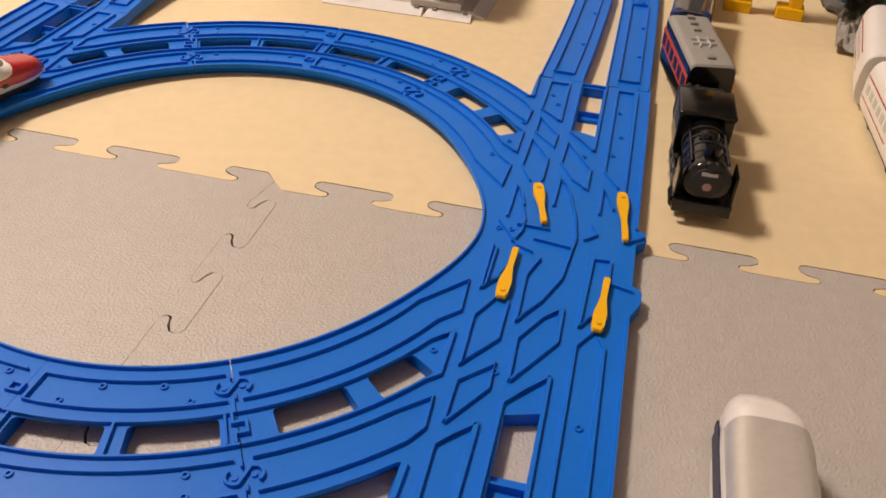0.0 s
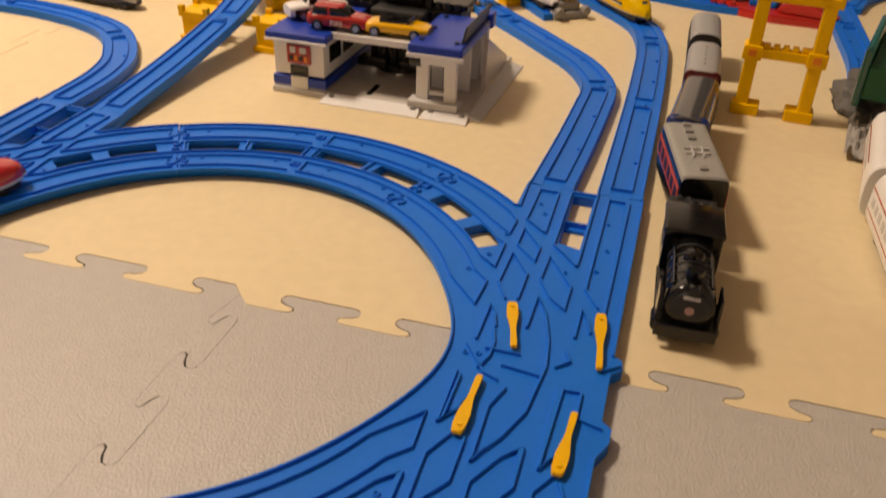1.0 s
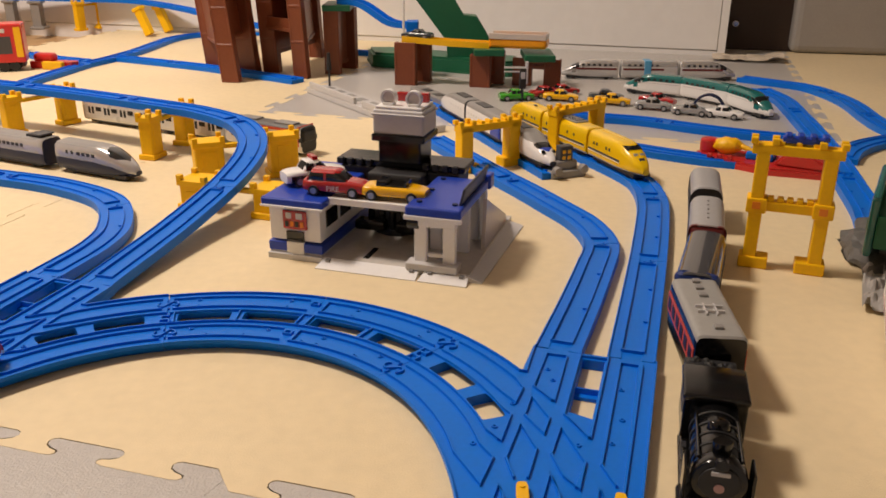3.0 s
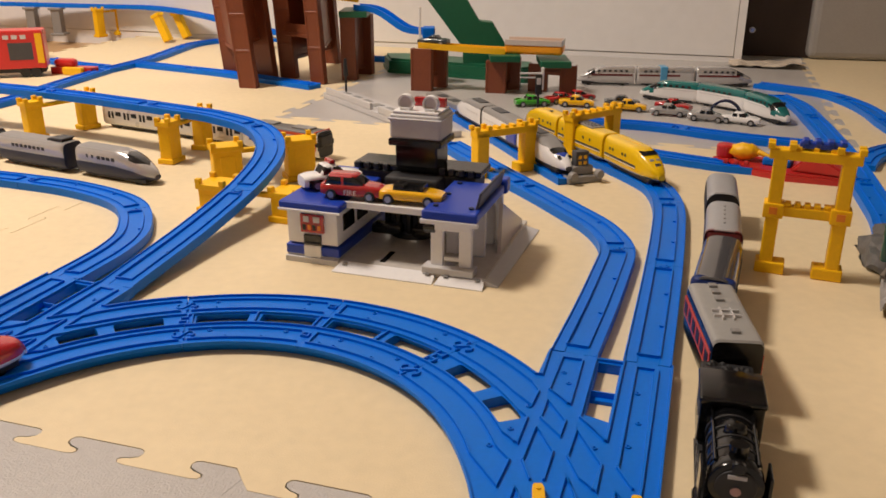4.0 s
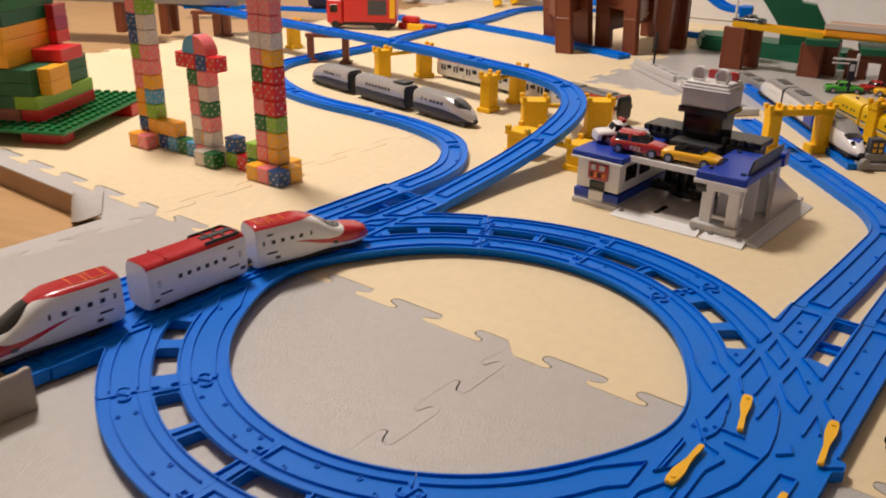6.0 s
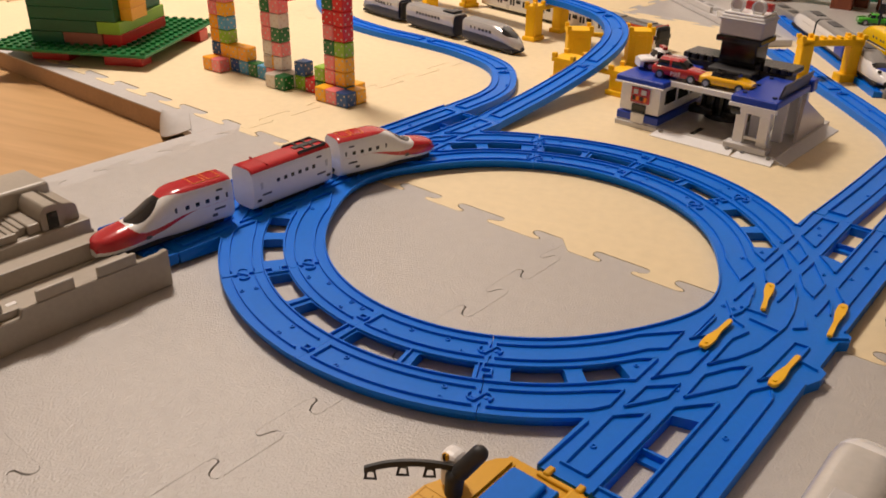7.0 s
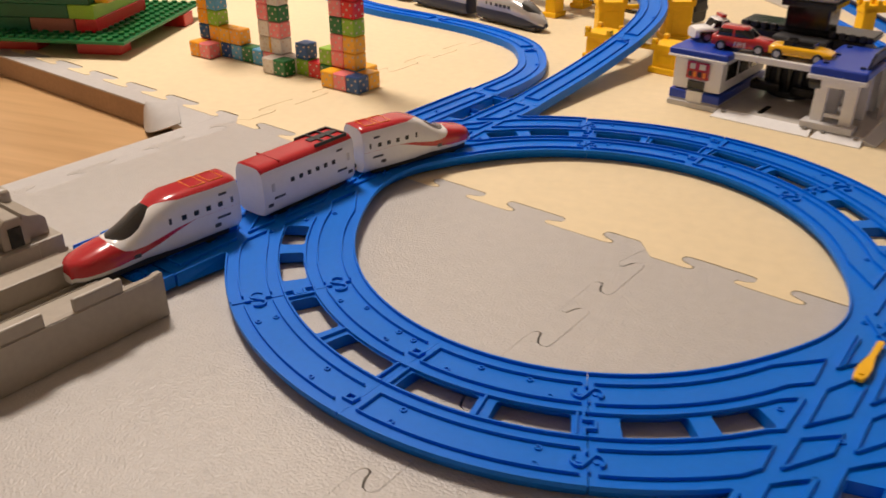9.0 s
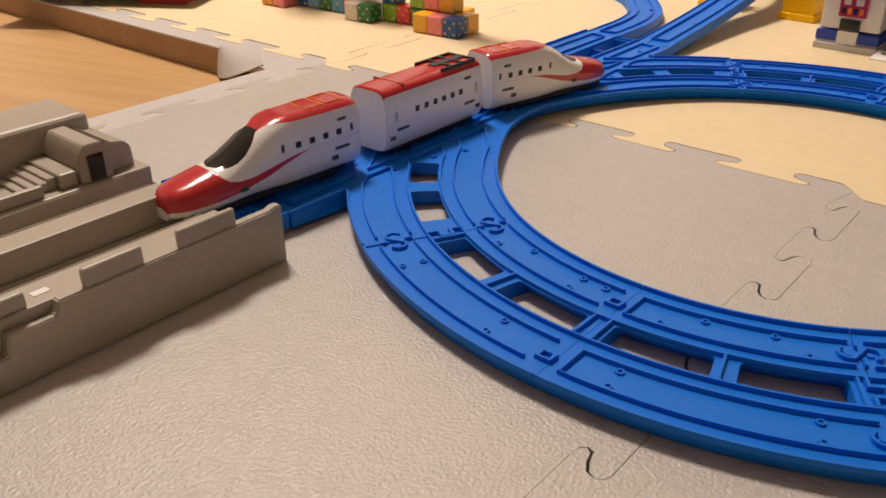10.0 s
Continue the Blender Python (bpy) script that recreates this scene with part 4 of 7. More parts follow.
        for x in (-0.060, -0.044):
            ridge(bm, [(x, -0.009), (x + 0.012, -0.009), (x + 0.012, 0.009), (x, 0.009), (x, -0.009)], zt - 0.0012, zt + 0.0003, 0.0007)
        part("roof_panel", bm, ORANGE, car, "thin gold lines on the roof")
    for x in (-0.046, 0.022 if kind != "middle" else 0.046):
        windows(car, (x,), W * 0.985, 0.0155, 0.0055, 0.0032, DARKGREY)
    undercarriage(car, L)
    coupler(car, L)
    return car


def ring_pose(u, v, turn, z=0.0118):
    return RING_B @ pose(u / 1000, v / 1000, z, 0, 0, turn)


SLIM = Matrix.Diagonal((0.98, 0.97, 0.94, 1.0))
red_car(ring_pose(231, 230, 86.2) @ SLIM, "front")
red_car(ring_pose(226, 91, 90, 0.0100) @ SLIM, "middle")
red_car(ring_pose(209, -36, -104, 0.0098) @ Matrix.Diagonal((0.93, 0.97, 0.94, 1.0)), "rear")


def silver_car(m, kind, base=0.0):
    L = 0.135
    label = {"front": "silver and navy bullet train car with smooth nose", "middle": "silver and navy bullet train car with roof gear",
             "rear": "silver and navy bullet train tail car standing on the mat"}[kind]
    car = thing("train_car", m, label, "toy train", "silver and navy bullet train")
    W, zb, zt = 0.0185, 0.005, 0.051
    sec = box_sections(L, W, zb, zt) if kind == "middle" else nose_sections(L, W, zb, zt, 0.062, tip_h=0.015, p=1.9)
    x0 = L / 2 - 0.062

    T = (lambda x: -1.0) if kind == "middle" else (lambda x: (x - x0) / 0.062)
    low = line((-1.0, 0.0265), (0.0, 0.0265), (0.5, 0.0225), (0.9, 0.0140), (1.0, 0.0120))
    shield = line((0.0, 0.80), (0.27, 0.985), (0.33, 0.82), (0.45, 0.72), (0.60, 0.73), (0.72, 0.84), (0.78, 0.985))
    strips = [(lambda x: "lower_body", lambda x: ("z", low(T(x)))), (lambda x: "body", lambda x: ("v", shield(T(x)))),
              (lambda x: "roof" if T(x) < 0.27 else ("windscreen" if T(x) < 0.78 else "body"), lambda x: ("v", 1.0))]
    smooth_body(car, sec, strips, {"lower_body": (NAVY, "navy lower body"), "body": (SILVER, "silver upper body"), "roof": (MIDGREY, "grey roof"), "windscreen": (WINDOW, "black windscreen")})
    part("gangway", box(-L / 2 - 0.005, -L / 2 + 0.001, -W * 0.72, W * 0.72, 0.010, zt - 0.006, 0.001), DULLBLACK, car, "dark gangway between the cars")
    if kind == "middle":
        windows(car, [-0.034 + 0.0088 * k for k in range(8)], W * 1.0, 0.0368, 0.0056, 0.0058)
        rg = part("roof_gear", box(0.030, 0.060, -0.010, 0.010, zt - 0.001, zt + 0.003, 0.0006), DULLBLACK, car, "black roof gear")
        part("roof_box", box(0.040, 0.062, -0.012, 0.012, zt + 0.003, zt + 0.0055, 0.0006), DARKGREY, rg)
    else:
        windows(car, (-0.022, -0.013, -0.004, 0.005), W * 1.0, 0.0362, 0.0062, 0.0058)
        windows(car, (-0.044, -0.034), W * 1.0, 0.0368, 0.0036, 0.0058)
    undercarriage(car, L)
    return car


LOWER = Matrix.Diagonal((1.0, 0.95, 0.84, 1.0))
silver_car(between((-0.507, 1.383), (-0.378, 1.318)) @ LOWER, "front")
silver_car(between((-0.648, 1.447), (-0.519, 1.385)) @ LOWER, "middle")
silver_car(between((-0.662, 1.458), (-0.795, 1.524)) @ LOWER, "rear")


PALESILVER = material("pale_silver_paint", (0.72, 0.70, 0.67), 0.28, metal=0.15, vary=0.04)
ORANGERED = material("orange_red_plastic", (0.62, 0.07, 0.02), 0.35, vary=0.05)
ROOFGREY = material("roof_grey_plastic", (0.13, 0.125, 0.12), 0.4, vary=0.06)


def commuter_car(m, kind):
    L = 0.150
    label = {"front": "silver commuter train car with orange-red trim and black face", "rear": "silver commuter train car with grey roof standing on the mat"}[kind]
    car = thing("train_car", m, label, "toy train", "silver commuter train")
    W, zb, zt = 0.0185, 0.006, 0.052
    sec = box_sections(L, W, zb, zt, 6.0, 0.04)

    def cls(x, y, z, j):
        if j < 0 or x > L / 2 - 0.004:
            return "face" if (kind == "front" and z > 0.024 and x > 0) else "body"
        return "roof" if z > zt - 0.004 else "body"
    body(car, sec, cls, {"body": (PALESILVER, ""), "roof": (ROOFGREY, "grey roof"), "face": (PANE, "black glass face")})
    if kind == "front":
        face = part("face_panel", box(L / 2 - 0.006, L / 2 + 0.0025, -W * 0.88, W * 0.86, 0.025, zt - 0.004, 0.004, seg=3), PANE, car, "black glass driving face")
        part("face_frame", box(L / 2 - 0.0075, L / 2 - 0.0050, -W * 1.03, W * 1.03, 0.018, zt + 0.0012, 0.001), ORANGERED, car, "orange-red face frame")
    stripe(car, -L / 2 + 0.003, L / 2 - 0.006, W * 0.985, zt - 0.0088, zt - 0.0040, ORANGERED, "orange-red band under the roof")
    for k in range(4):
        x = -0.055 + 0.036 * k
        windows(car, (x - 0.004, x + 0.004), W * 0.995, 0.028, 0.0052, 0.014)
        windows(car, (x + 0.017,), W * 0.995, 0.031, 0.0125, 0.0085)
    for x in (-0.035, 0.035):
        part("roof_unit", box(x - 0.018, x + 0.018, -0.009, 0.009, zt - 0.001, zt + 0.003, 0.001), MIDGREY, car, "grey roof unit")
    undercarriage(car, L)
    return car


commuter_car(between((-0.303, 1.528), (-0.178, 1.455)) @ LOWER, "front")
commuter_car(between((-0.436, 1.606), (-0.318, 1.540)) @ LOWER, "rear")
commuter_car(between((-0.578, 1.678), (-0.455, 1.617)) @ LOWER, "rear")


def white_car(m, kind):
    """White and blue bullet train in the station."""
    L = 0.140
    car = thing("train_car", m, {"front": "white and blue bullet train car with grey roof and dark headlights", "middle": "white bullet train car with grey roof and blue panel",
                                 "rear": "white bullet train tail car with grey roof"}[kind], "toy train", "white and blue bullet train")
    W, zb, zt = 0.0178, 0.005, 0.050
    NL = 0.080
    sec = box_sections(L, W, zb, zt) if kind == "middle" else nose_sections(L, W, zb, zt, NL, tip_h=0.015, p=1.55)
    x0 = L / 2 - NL

    T = (lambda x: -1.0) if kind == "middle" else (lambda x: (x - x0) / NL)
    low = line((0.0, 0.0125), (0.6, 0.0115), (1.0, 0.0095))
    brow = line((0.30, 0.70), (0.50, 0.78), (0.55, 0.73), (0.68, 0.75), (0.74, 0.86), (0.82, 0.985))
    strips = [(lambda x: "skirt", lambda x: ("z", low(T(x)))),
              (lambda x: "blue_panel" if kind == "middle" and x > 0.035 else "body", lambda x: ("v", brow(T(x)))),
              (lambda x: "roof" if T(x) < 0.54 else ("windscreen" if T(x) < 0.69 else ("nose_patch" if T(x) < 0.82 else "body")), lambda x: ("v", 1.0))]
    smooth_body(car, sec, strips, {"skirt": (DARKGREY, "dark grey skirt"), "body": (GLOSSWHITE, ""), "roof": (MIDGREY, "grey roof"), "windscreen": (WINDOW, "dark windscreen"), "blue_panel": (DEEPBLUE, "deep blue panel"), "nose_patch": (DEEPBLUE, "deep blue patch under the windscreen")})
    part("roof_box", box(-0.050, -0.010, -0.008, 0.008, zt - 0.001, zt + 0.0016, 0.0006), DARKGREY, car, "dark roof box")
    if kind == "front":
        for s in (-1, 1):
            ob = part("headlight", cyl(0.0030, -0.0006, 0.0008, 14), WINDOW, car, "dark round headlight")
            ob.matrix_basis = pose(L / 2 - 0.0150, s * 0.0085, 0.0285, s * -20, 40, 0)
    windows(car, [-0.056 + 0.011 * k for k in range(5)], W * 0.992, 0.030, 0.0055, 0.0045, LIGHTGREY)
    undercarriage(car, L)
    return car


d1 = nearest(TRACK_SIDING, 0.172, 1.354)
for k, kind in enumerate(("front", "middle", "rear")):
    white_car(on_path(TRACK_SIDING, d1 + 0.060 + 0.147 * k, 0.140, flip=(kind == "rear")) @ LOWER, kind)


# ---- the steam train standing on the mat ----
def rounded_roof_car(m, L, W, zt, side, roof, label, name="train_coach", sq=3.4, brim=0.010):
    car = thing(name, m, label, "toy train", "steam train coaches")

    def cls(x, y, z, j):
        if j < 0:
            return "body"
        return "roof" if z > zt - brim else "body"
    sec = box_sections(L, W, 0.008, zt, sq, 0.0)
    body(car, sec, cls, {"body": (side, ""), "roof": (roof, "curved roof")})
    undercarriage(car, L)
    return car


DUSKROSE = material("badge_rose", (0.50, 0.30, 0.28), 0.4, vary=0.05)
loco = thing("steam_locomotive", between((0.1985, 0.736), (0.1715, 0.630)) @ Matrix.Diagonal((0.73, 1.0, 0.94, 1.0)), "glossy black toy steam locomotive standing on the cream mat", "toy train")
part("running_board", box(-0.072, 0.066, -0.0185, 0.0185, 0.014, 0.0185, 0.001), BLACK, loco)
shade(part("boiler", cyl(0.0150, -0.022, 0.0625, 32, m=pose(0, 0, 0.0345, 0, 90, 0), bev=0.0012), BLACK, loco), 40)
shade(part("smokebox", cyl(0.0158, 0.052, 0.0665, 32, m=pose(0, 0, 0.0345, 0, 90, 0), bev=0.0018), BLACK, loco), 40)
part("smokebox_door", cyl(0.0115, 0.0665, 0.0685, 28, m=pose(0, 0, 0.0345, 0, 90, 0), bev=0.0008), DULLBLACK, loco)
part("headlamp", cyl(0.0040, 0.066, 0.0712, 20, m=pose(0, 0, 0.0485, 0, 90, 0), bev=0.0006), BLACK, loco)
part("smokebox_badge", cyl(0.0030, 0.0684, 0.0694, 20, m=pose(0, 0, 0.0315, 0, 90, 0)), DUSKROSE, loco, "small round pinkish badge")
part("number_board", box(0.0688, 0.0698, -0.0052, 0.0052, 0.0405, 0.0430), LIGHTGREY, loco, "small pale plate with a plain bar")
for x in (-0.006, 0.009, 0.024, 0.039):
    shade(part("boiler_band", cyl(0.0156, x, x + 0.0022, 32, m=pose(0, 0, 0.0345, 0, 90, 0)), DULLBLACK, loco))
shade(part("chimney", cyl(0.0050, 0.046, 0.0575, 18, r2=0.0056, m=pose(0.054, 0, 0)), BLACK, loco))
shade(part("steam_dome", cyl(0.0075, 0.046, 0.0545, 20, r2=0.0055, m=pose(0.018, 0, 0), bev=0.001), BLACK, loco))
part("cab", box(-0.072, -0.022, -0.0195, 0.0195, 0.0185, 0.0500, 0.001), BLACK, loco)
shade(part("cab_roof", box(-0.0745, -0.018, -0.0205, 0.0205, 0.0490, 0.0545, 0.0022, seg=3), BLACK, loco), 50)
for s in (-1, 1):
    part("cab_window", box(-0.058, -0.046, s * 0.0192 - 0.0006, s * 0.0192 + 0.0006, 0.034, 0.044, 0.0004, seg=1), DARKGREY, loco)
    part("cab_window", box(-0.042, -0.030, s * 0.0192 - 0.0006, s * 0.0192 + 0.0006, 0.034, 0.044, 0.0004, seg=1), DARKGREY, loco)
    part("smoke_deflector", box(0.042, 0.066, s * 0.0188 - 0.0008, s * 0.0188 + 0.0008, 0.0185, 0.0420, 0.0005, seg=1), BLACK, loco)
    part("cylinder", cyl(0.0062, 0.040, 0.060, 18, m=pose(0, s * 0.0155, 0.0115, 0, 90, 0), bev=0.0006), BLACK, loco)
    part("side_rod", box(-0.040, 0.042, s * 0.0192 - 0.0007, s * 0.0192 + 0.0007, 0.0085, 0.0110), CHROME, loco, "thin steel side rod")
    for x in (-0.040, -0.012, 0.016):
        part("driving_wheel", cyl(0.0098, -0.0016, 0.0016, 22, m=pose(x, s * 0.0170, 0.0098, 90, 0, 0)), DULLBLACK, loco)
    part("pipe", cyl(0.0011, -0.02, 0.056, 8, m=pose(0, s * 0.0120, 0.0455, 0, 90, 0)), BLACK, loco)
part("buffer_beam", box(0.066, 0.0715, -0.0195, 0.0195, 0.0090, 0.0185, 0.001), BLACK, loco)

tender = thing("tender", between((0.2085, 0.772), (0.1990, 0.736)) @ Matrix.Diagonal((0.85, 1.0, 0.95, 1.0)), "black toy locomotive tender with an open coal top", "toy train")
part("tank", box(-0.021, 0.021, -0.0175, 0.0175, 0.012, 0.0385, 0.0012), DULLBLACK, tender)
bm = bmesh.new()
for k in range(46):
    x, y = random.uniform(-0.017, 0.017), random.uniform(-0.014, 0.014)
    b2 = bmesh.new()
    bmesh.ops.create_icosphere(b2, subdivisions=1, radius=random.uniform(0.0022, 0.0036))
    join(bm, b2, Matrix.Translation((x, y, 0.0385 + random.uniform(-0.001, 0.0012))))
tagged(part("coal", bm, TYRE, tender, "heap of black coal"), kind="stuff")
undercarriage(tender, 0.042)

COACHROOF = material("coach_roof_plastic", (0.33, 0.325, 0.31), 0.42, vary=0.05)
coach = rounded_roof_car(between((0.2250, 0.877), (0.2160, 0.774)), 0.104, 0.0185, 0.053, BLACK, COACHROOF, "black toy coach with red window frames and a grey roof", sq=9.0, brim=0.0045)
for s in (-1, 1):
    part("window_band", box(-0.052, 0.050, s * 0.0186 - 0.0005, s * 0.0186 + 0.0005, 0.0255, 0.0415), ORANGERED, coach, "red band of window frames")
    for k in range(6):
        part("window", box(-0.048 + 0.0168 * k, -0.038 + 0.0168 * k, s * 0.0186 - 0.0009, s * 0.0186 + 0.0009, 0.0285, 0.0385), PANE, coach)
for k, x in enumerate((-0.045, -0.032, -0.018, 0.038)):
    part("roof_vent", box(x - 0.003, x + 0.003, -0.0032, 0.0032, 0.0522, 0.0552, 0.0006), MIDGREY, coach)
bm = bmesh.new()
ridge(bm, [(0.004, -0.010), (0.004, 0.010)], 0.052, 0.0552, 0.0014)
ridge(bm, [(0.013, -0.010), (0.013, 0.010)], 0.052, 0.0552, 0.0014)
ridge(bm, [(0.0, -0.004), (0.018, -0.004)], 0.052, 0.0552, 0.0014)
ridge(bm, [(0.0, 0.004), (0.018, 0.004)], 0.052, 0.0552, 0.0014)
part("roof_frame", bm, LIGHTGREY, coach, "pale roof frame")
CLEARROOF = material("smoky_roof_plastic", (0.075, 0.075, 0.08), 0.15, vary=0.08, coat=0.5)
STEELGREY = material("steel_grey_plastic", (0.36, 0.36, 0.37), 0.35, vary=0.05)
coach2 = rounded_roof_car(between((0.2710, 0.993), (0.2300, 0.886)), 0.112, 0.0185, 0.053, NAVY, CLEARROOF, "dark blue toy coach with a smoky grey roof")
DARKRED = material("dark_red_plastic", (0.14, 0.012, 0.012), 0.35, vary=0.05)
part("blue_end", box(0.046, 0.0570, -0.0186, 0.0186, 0.012, 0.0528, 0.006, seg=3), material("coach_blue_plastic", (0.012, 0.035, 0.18), 0.35, vary=0.05), coach2, "dark blue end wall")
windows(coach2, [-0.04 + 0.016 * k for k in range(6)], 0.0185, 0.032, 0.010, 0.009)
coach3 = rounded_roof_car(between((0.3040, 1.103), (0.2740, 1.003)), 0.098, 0.0182, 0.053, DARKGREY, STEELGREY, "toy coach with a pale grey roof and dark red end")
part("red_end", box(0.044, 0.0515, -0.0180, 0.0180, 0.012, 0.0522, 0.006, seg=3), DARKRED, coach3, "dark red end wall")
bm = bmesh.new()
for k in range(5):
    cyl(0.0013, 0.0515, 0.0538, 8, bm=bm, m=Matrix.Translation((-0.03 + 0.014 * k, 0, 0)))
tagged(part("roof_rivet", bm, MIDGREY, coach3), kind="stuff")
coach4 = rounded_roof_car(between((0.3340, 1.212), (0.3110, 1.128)), 0.084, 0.0180, 0.053, DULLBLACK, STEELGREY, "black toy wagon with a pale grey roof")


# ---- white trains near the edge ----
def side_train(m, label, nosed, L=0.13):
    car = thing("train_car", m, label, "toy train", "pale trains at the edge")
    W, zb, zt = 0.0195, 0.004, 0.052
    sec = nose_sections(L, W, zb, zt, 0.054, tip_h=0.014, p=2.2, wp=1.9) if nosed else box_sections(L, W, zb, zt, 3.6, 0.05)

    def cls(x, y, z, j):
        if j < 0:
            return "body"
        if nosed and x > L / 2 - 0.046:
            return "body"
        return "roof" if z > zt - 0.011 and nosed else "body"
    body(car, sec, cls, {"body": (GLOSSWHITE if nosed else WHITE, ""), "roof": (PEARL, "pale grey roof")})
    undercarriage(car, L)
    return car


PEARL = material("pearl_grey_paint", (0.60, 0.58, 0.55), 0.22, metal=0.2, vary=0.06, coat=0.3)
near_car = side_train(between((0.108, 0.336), (0.143, 0.456)), "white bullet train car with pale grey roof and blue side", True, 0.128)
for s in (-1, 1):
    part("stripe", box(-0.06, 0.028, s * 0.0194 - 0.0004, s * 0.0194 + 0.0004, 0.022, 0.034), NAVY, near_car, "dark blue window band")
part("roof_hatch", box(-0.042, -0.026, -0.010, 0.006, 0.0515, 0.0535, 0.0006), LIGHTGREY, near_car)
near_car2 = side_train(between((0.070, 0.208), (0.104, 0.324)), "white bullet train car with pale grey roof", False, 0.118)

far_car = side_train(between((0.428, 0.916), (0.375, 0.803)), "cream-white toy train car with thin red lines", False, 0.128)
far_car2 = side_train(between((0.376, 0.793), (0.347, 0.679)), "cream-white toy train car with thin red lines and windows", False, 0.118)
for c in (far_car, far_car2):
    for z in (0.020, 0.038):
        stripe(c, -0.055, 0.030, 0.0193, z, z + 0.0012, CARRED, "thin dark red line")
    windows(c, [-0.045 + 0.013 * k for k in range(6)], 0.0193, 0.030, 0.008, 0.008, LIGHTGREY)

# ---- piers and arches ----
def crown(bm, x0, x1, y0, y1, z, s=0.0068, h=0.0062):
    for x in (x0 + s / 2, x1 - s / 2):
        for y in (y0 + s / 2, y1 - s / 2):
            box(x - s / 2, x + s / 2, y - s / 2, y + s / 2, z, z + h, 0.0006, bm, 1)
    return bm


def pier_post(parent, x, y, h, w=0.028, d=0.020, mat=None):
    mat = mat or PIER_YELLOW
    bm = box(x - w / 2, x + w / 2, y - d / 2, y + d / 2, 0.004, h - 0.010, 0.0025)
    bm2 = box(x - w / 2 - 0.003, x + w / 2 + 0.003, y - d / 2 - 0.003, y + d / 2 + 0.003, 0.0, 0.008, 0.0015)
    part("post", bm, mat, parent)
    part("foot", bm2, mat, parent)
    cap = box(x - w / 2 - 0.002, x + w / 2 + 0.002, y - d / 2 - 0.002, y + d / 2 + 0.002, h - 0.012, h - 0.005, 0.001)
    crown(cap, x - w / 2 - 0.002, x + w / 2 + 0.002, y - d / 2 - 0.002, y + d / 2 + 0.002, h - 0.005)
    part("cap", cap, mat, parent)
    # moulded niches
    for s in (-1, 1):
        part("niche", box(x - w * 0.26, x + w * 0.26, y + s * d / 2 - 0.0006, y + s * d / 2 + 0.0006, 0.012, h - 0.018, 0.0005, seg=1), mat, parent)


def pier_pair(a, b, h, label, w=0.028, d=0.020):
    ang = math.degrees(math.atan2(b[1] - a[1], b[0] - a[0]))
    e = thing("track_pier", pose((a[0] + b[0]) / 2, (a[1] + b[1]) / 2, 0, 0, 0, ang), label, "toy pier", "yellow piers")
    ln = math.hypot(b[0] - a[0], b[1] - a[1])
    for s in (-1, 1):
        pier_post(e, s * ln / 2, 0, h, w, d)
    part("cross_bar", box(-ln / 2, ln / 2, -0.004, 0.004, h - 0.018, h - 0.012, 0.001), PIER_YELLOW, e)
    return e


YP = "yellow plastic castle-topped pier holding up the raised track"
pier_pair((-0.402, 1.438), (-0.378, 1.522), 0.067, YP)
pier_pair((-0.668, 1.575), (-0.615, 1.655), 0.067, YP)
pier_pair((-0.288, 1.318), (-0.198, 1.358), 0.062, YP, 0.038, 0.030)
pier_pair((-0.272, 1.215), (-0.178, 1.183), 0.042, "low yellow plastic pier block under the sloping track", 0.036, 0.034)
pier_pair((-1.050, 1.745), (-1.020, 1.825), 0.067, YP)


def brown_pier(a, b, h):
    ang = math.degrees(math.atan2(b[1] - a[1], b[0] - a[0]))
    ln = math.hypot(b[0] - a[0], b[1] - a[1])
    e = thing("track_pier", pose((a[0] + b[0]) / 2, (a[1] + b[1]) / 2, 0, 0, 0, ang), "brown plastic pier with two slim legs under the raised track", "toy pier", "brown piers")
    for s in (-1, 1):
        part("leg", box(s * ln / 2 - 0.007, s * ln / 2 + 0.007, -0.006, 0.006, 0.004, h - 0.006, 0.0012), BROWN, e)
        part("foot", box(s * ln / 2 - 0.013, s * ln / 2 + 0.013, -0.011, 0.011, 0.0, 0.006, 0.0012), BROWN, e)
    part("cross_bar", box(-ln / 2 - 0.010, ln / 2 + 0.010, -0.007, 0.007, h - 0.008, h, 0.0012), BROWN, e)
    return e


brown_pier((-0.895, 1.690), (-0.822, 1.712), 0.0615)
brown_pier((-1.33, 1.87), (-1.26, 1.90), 0.0615)


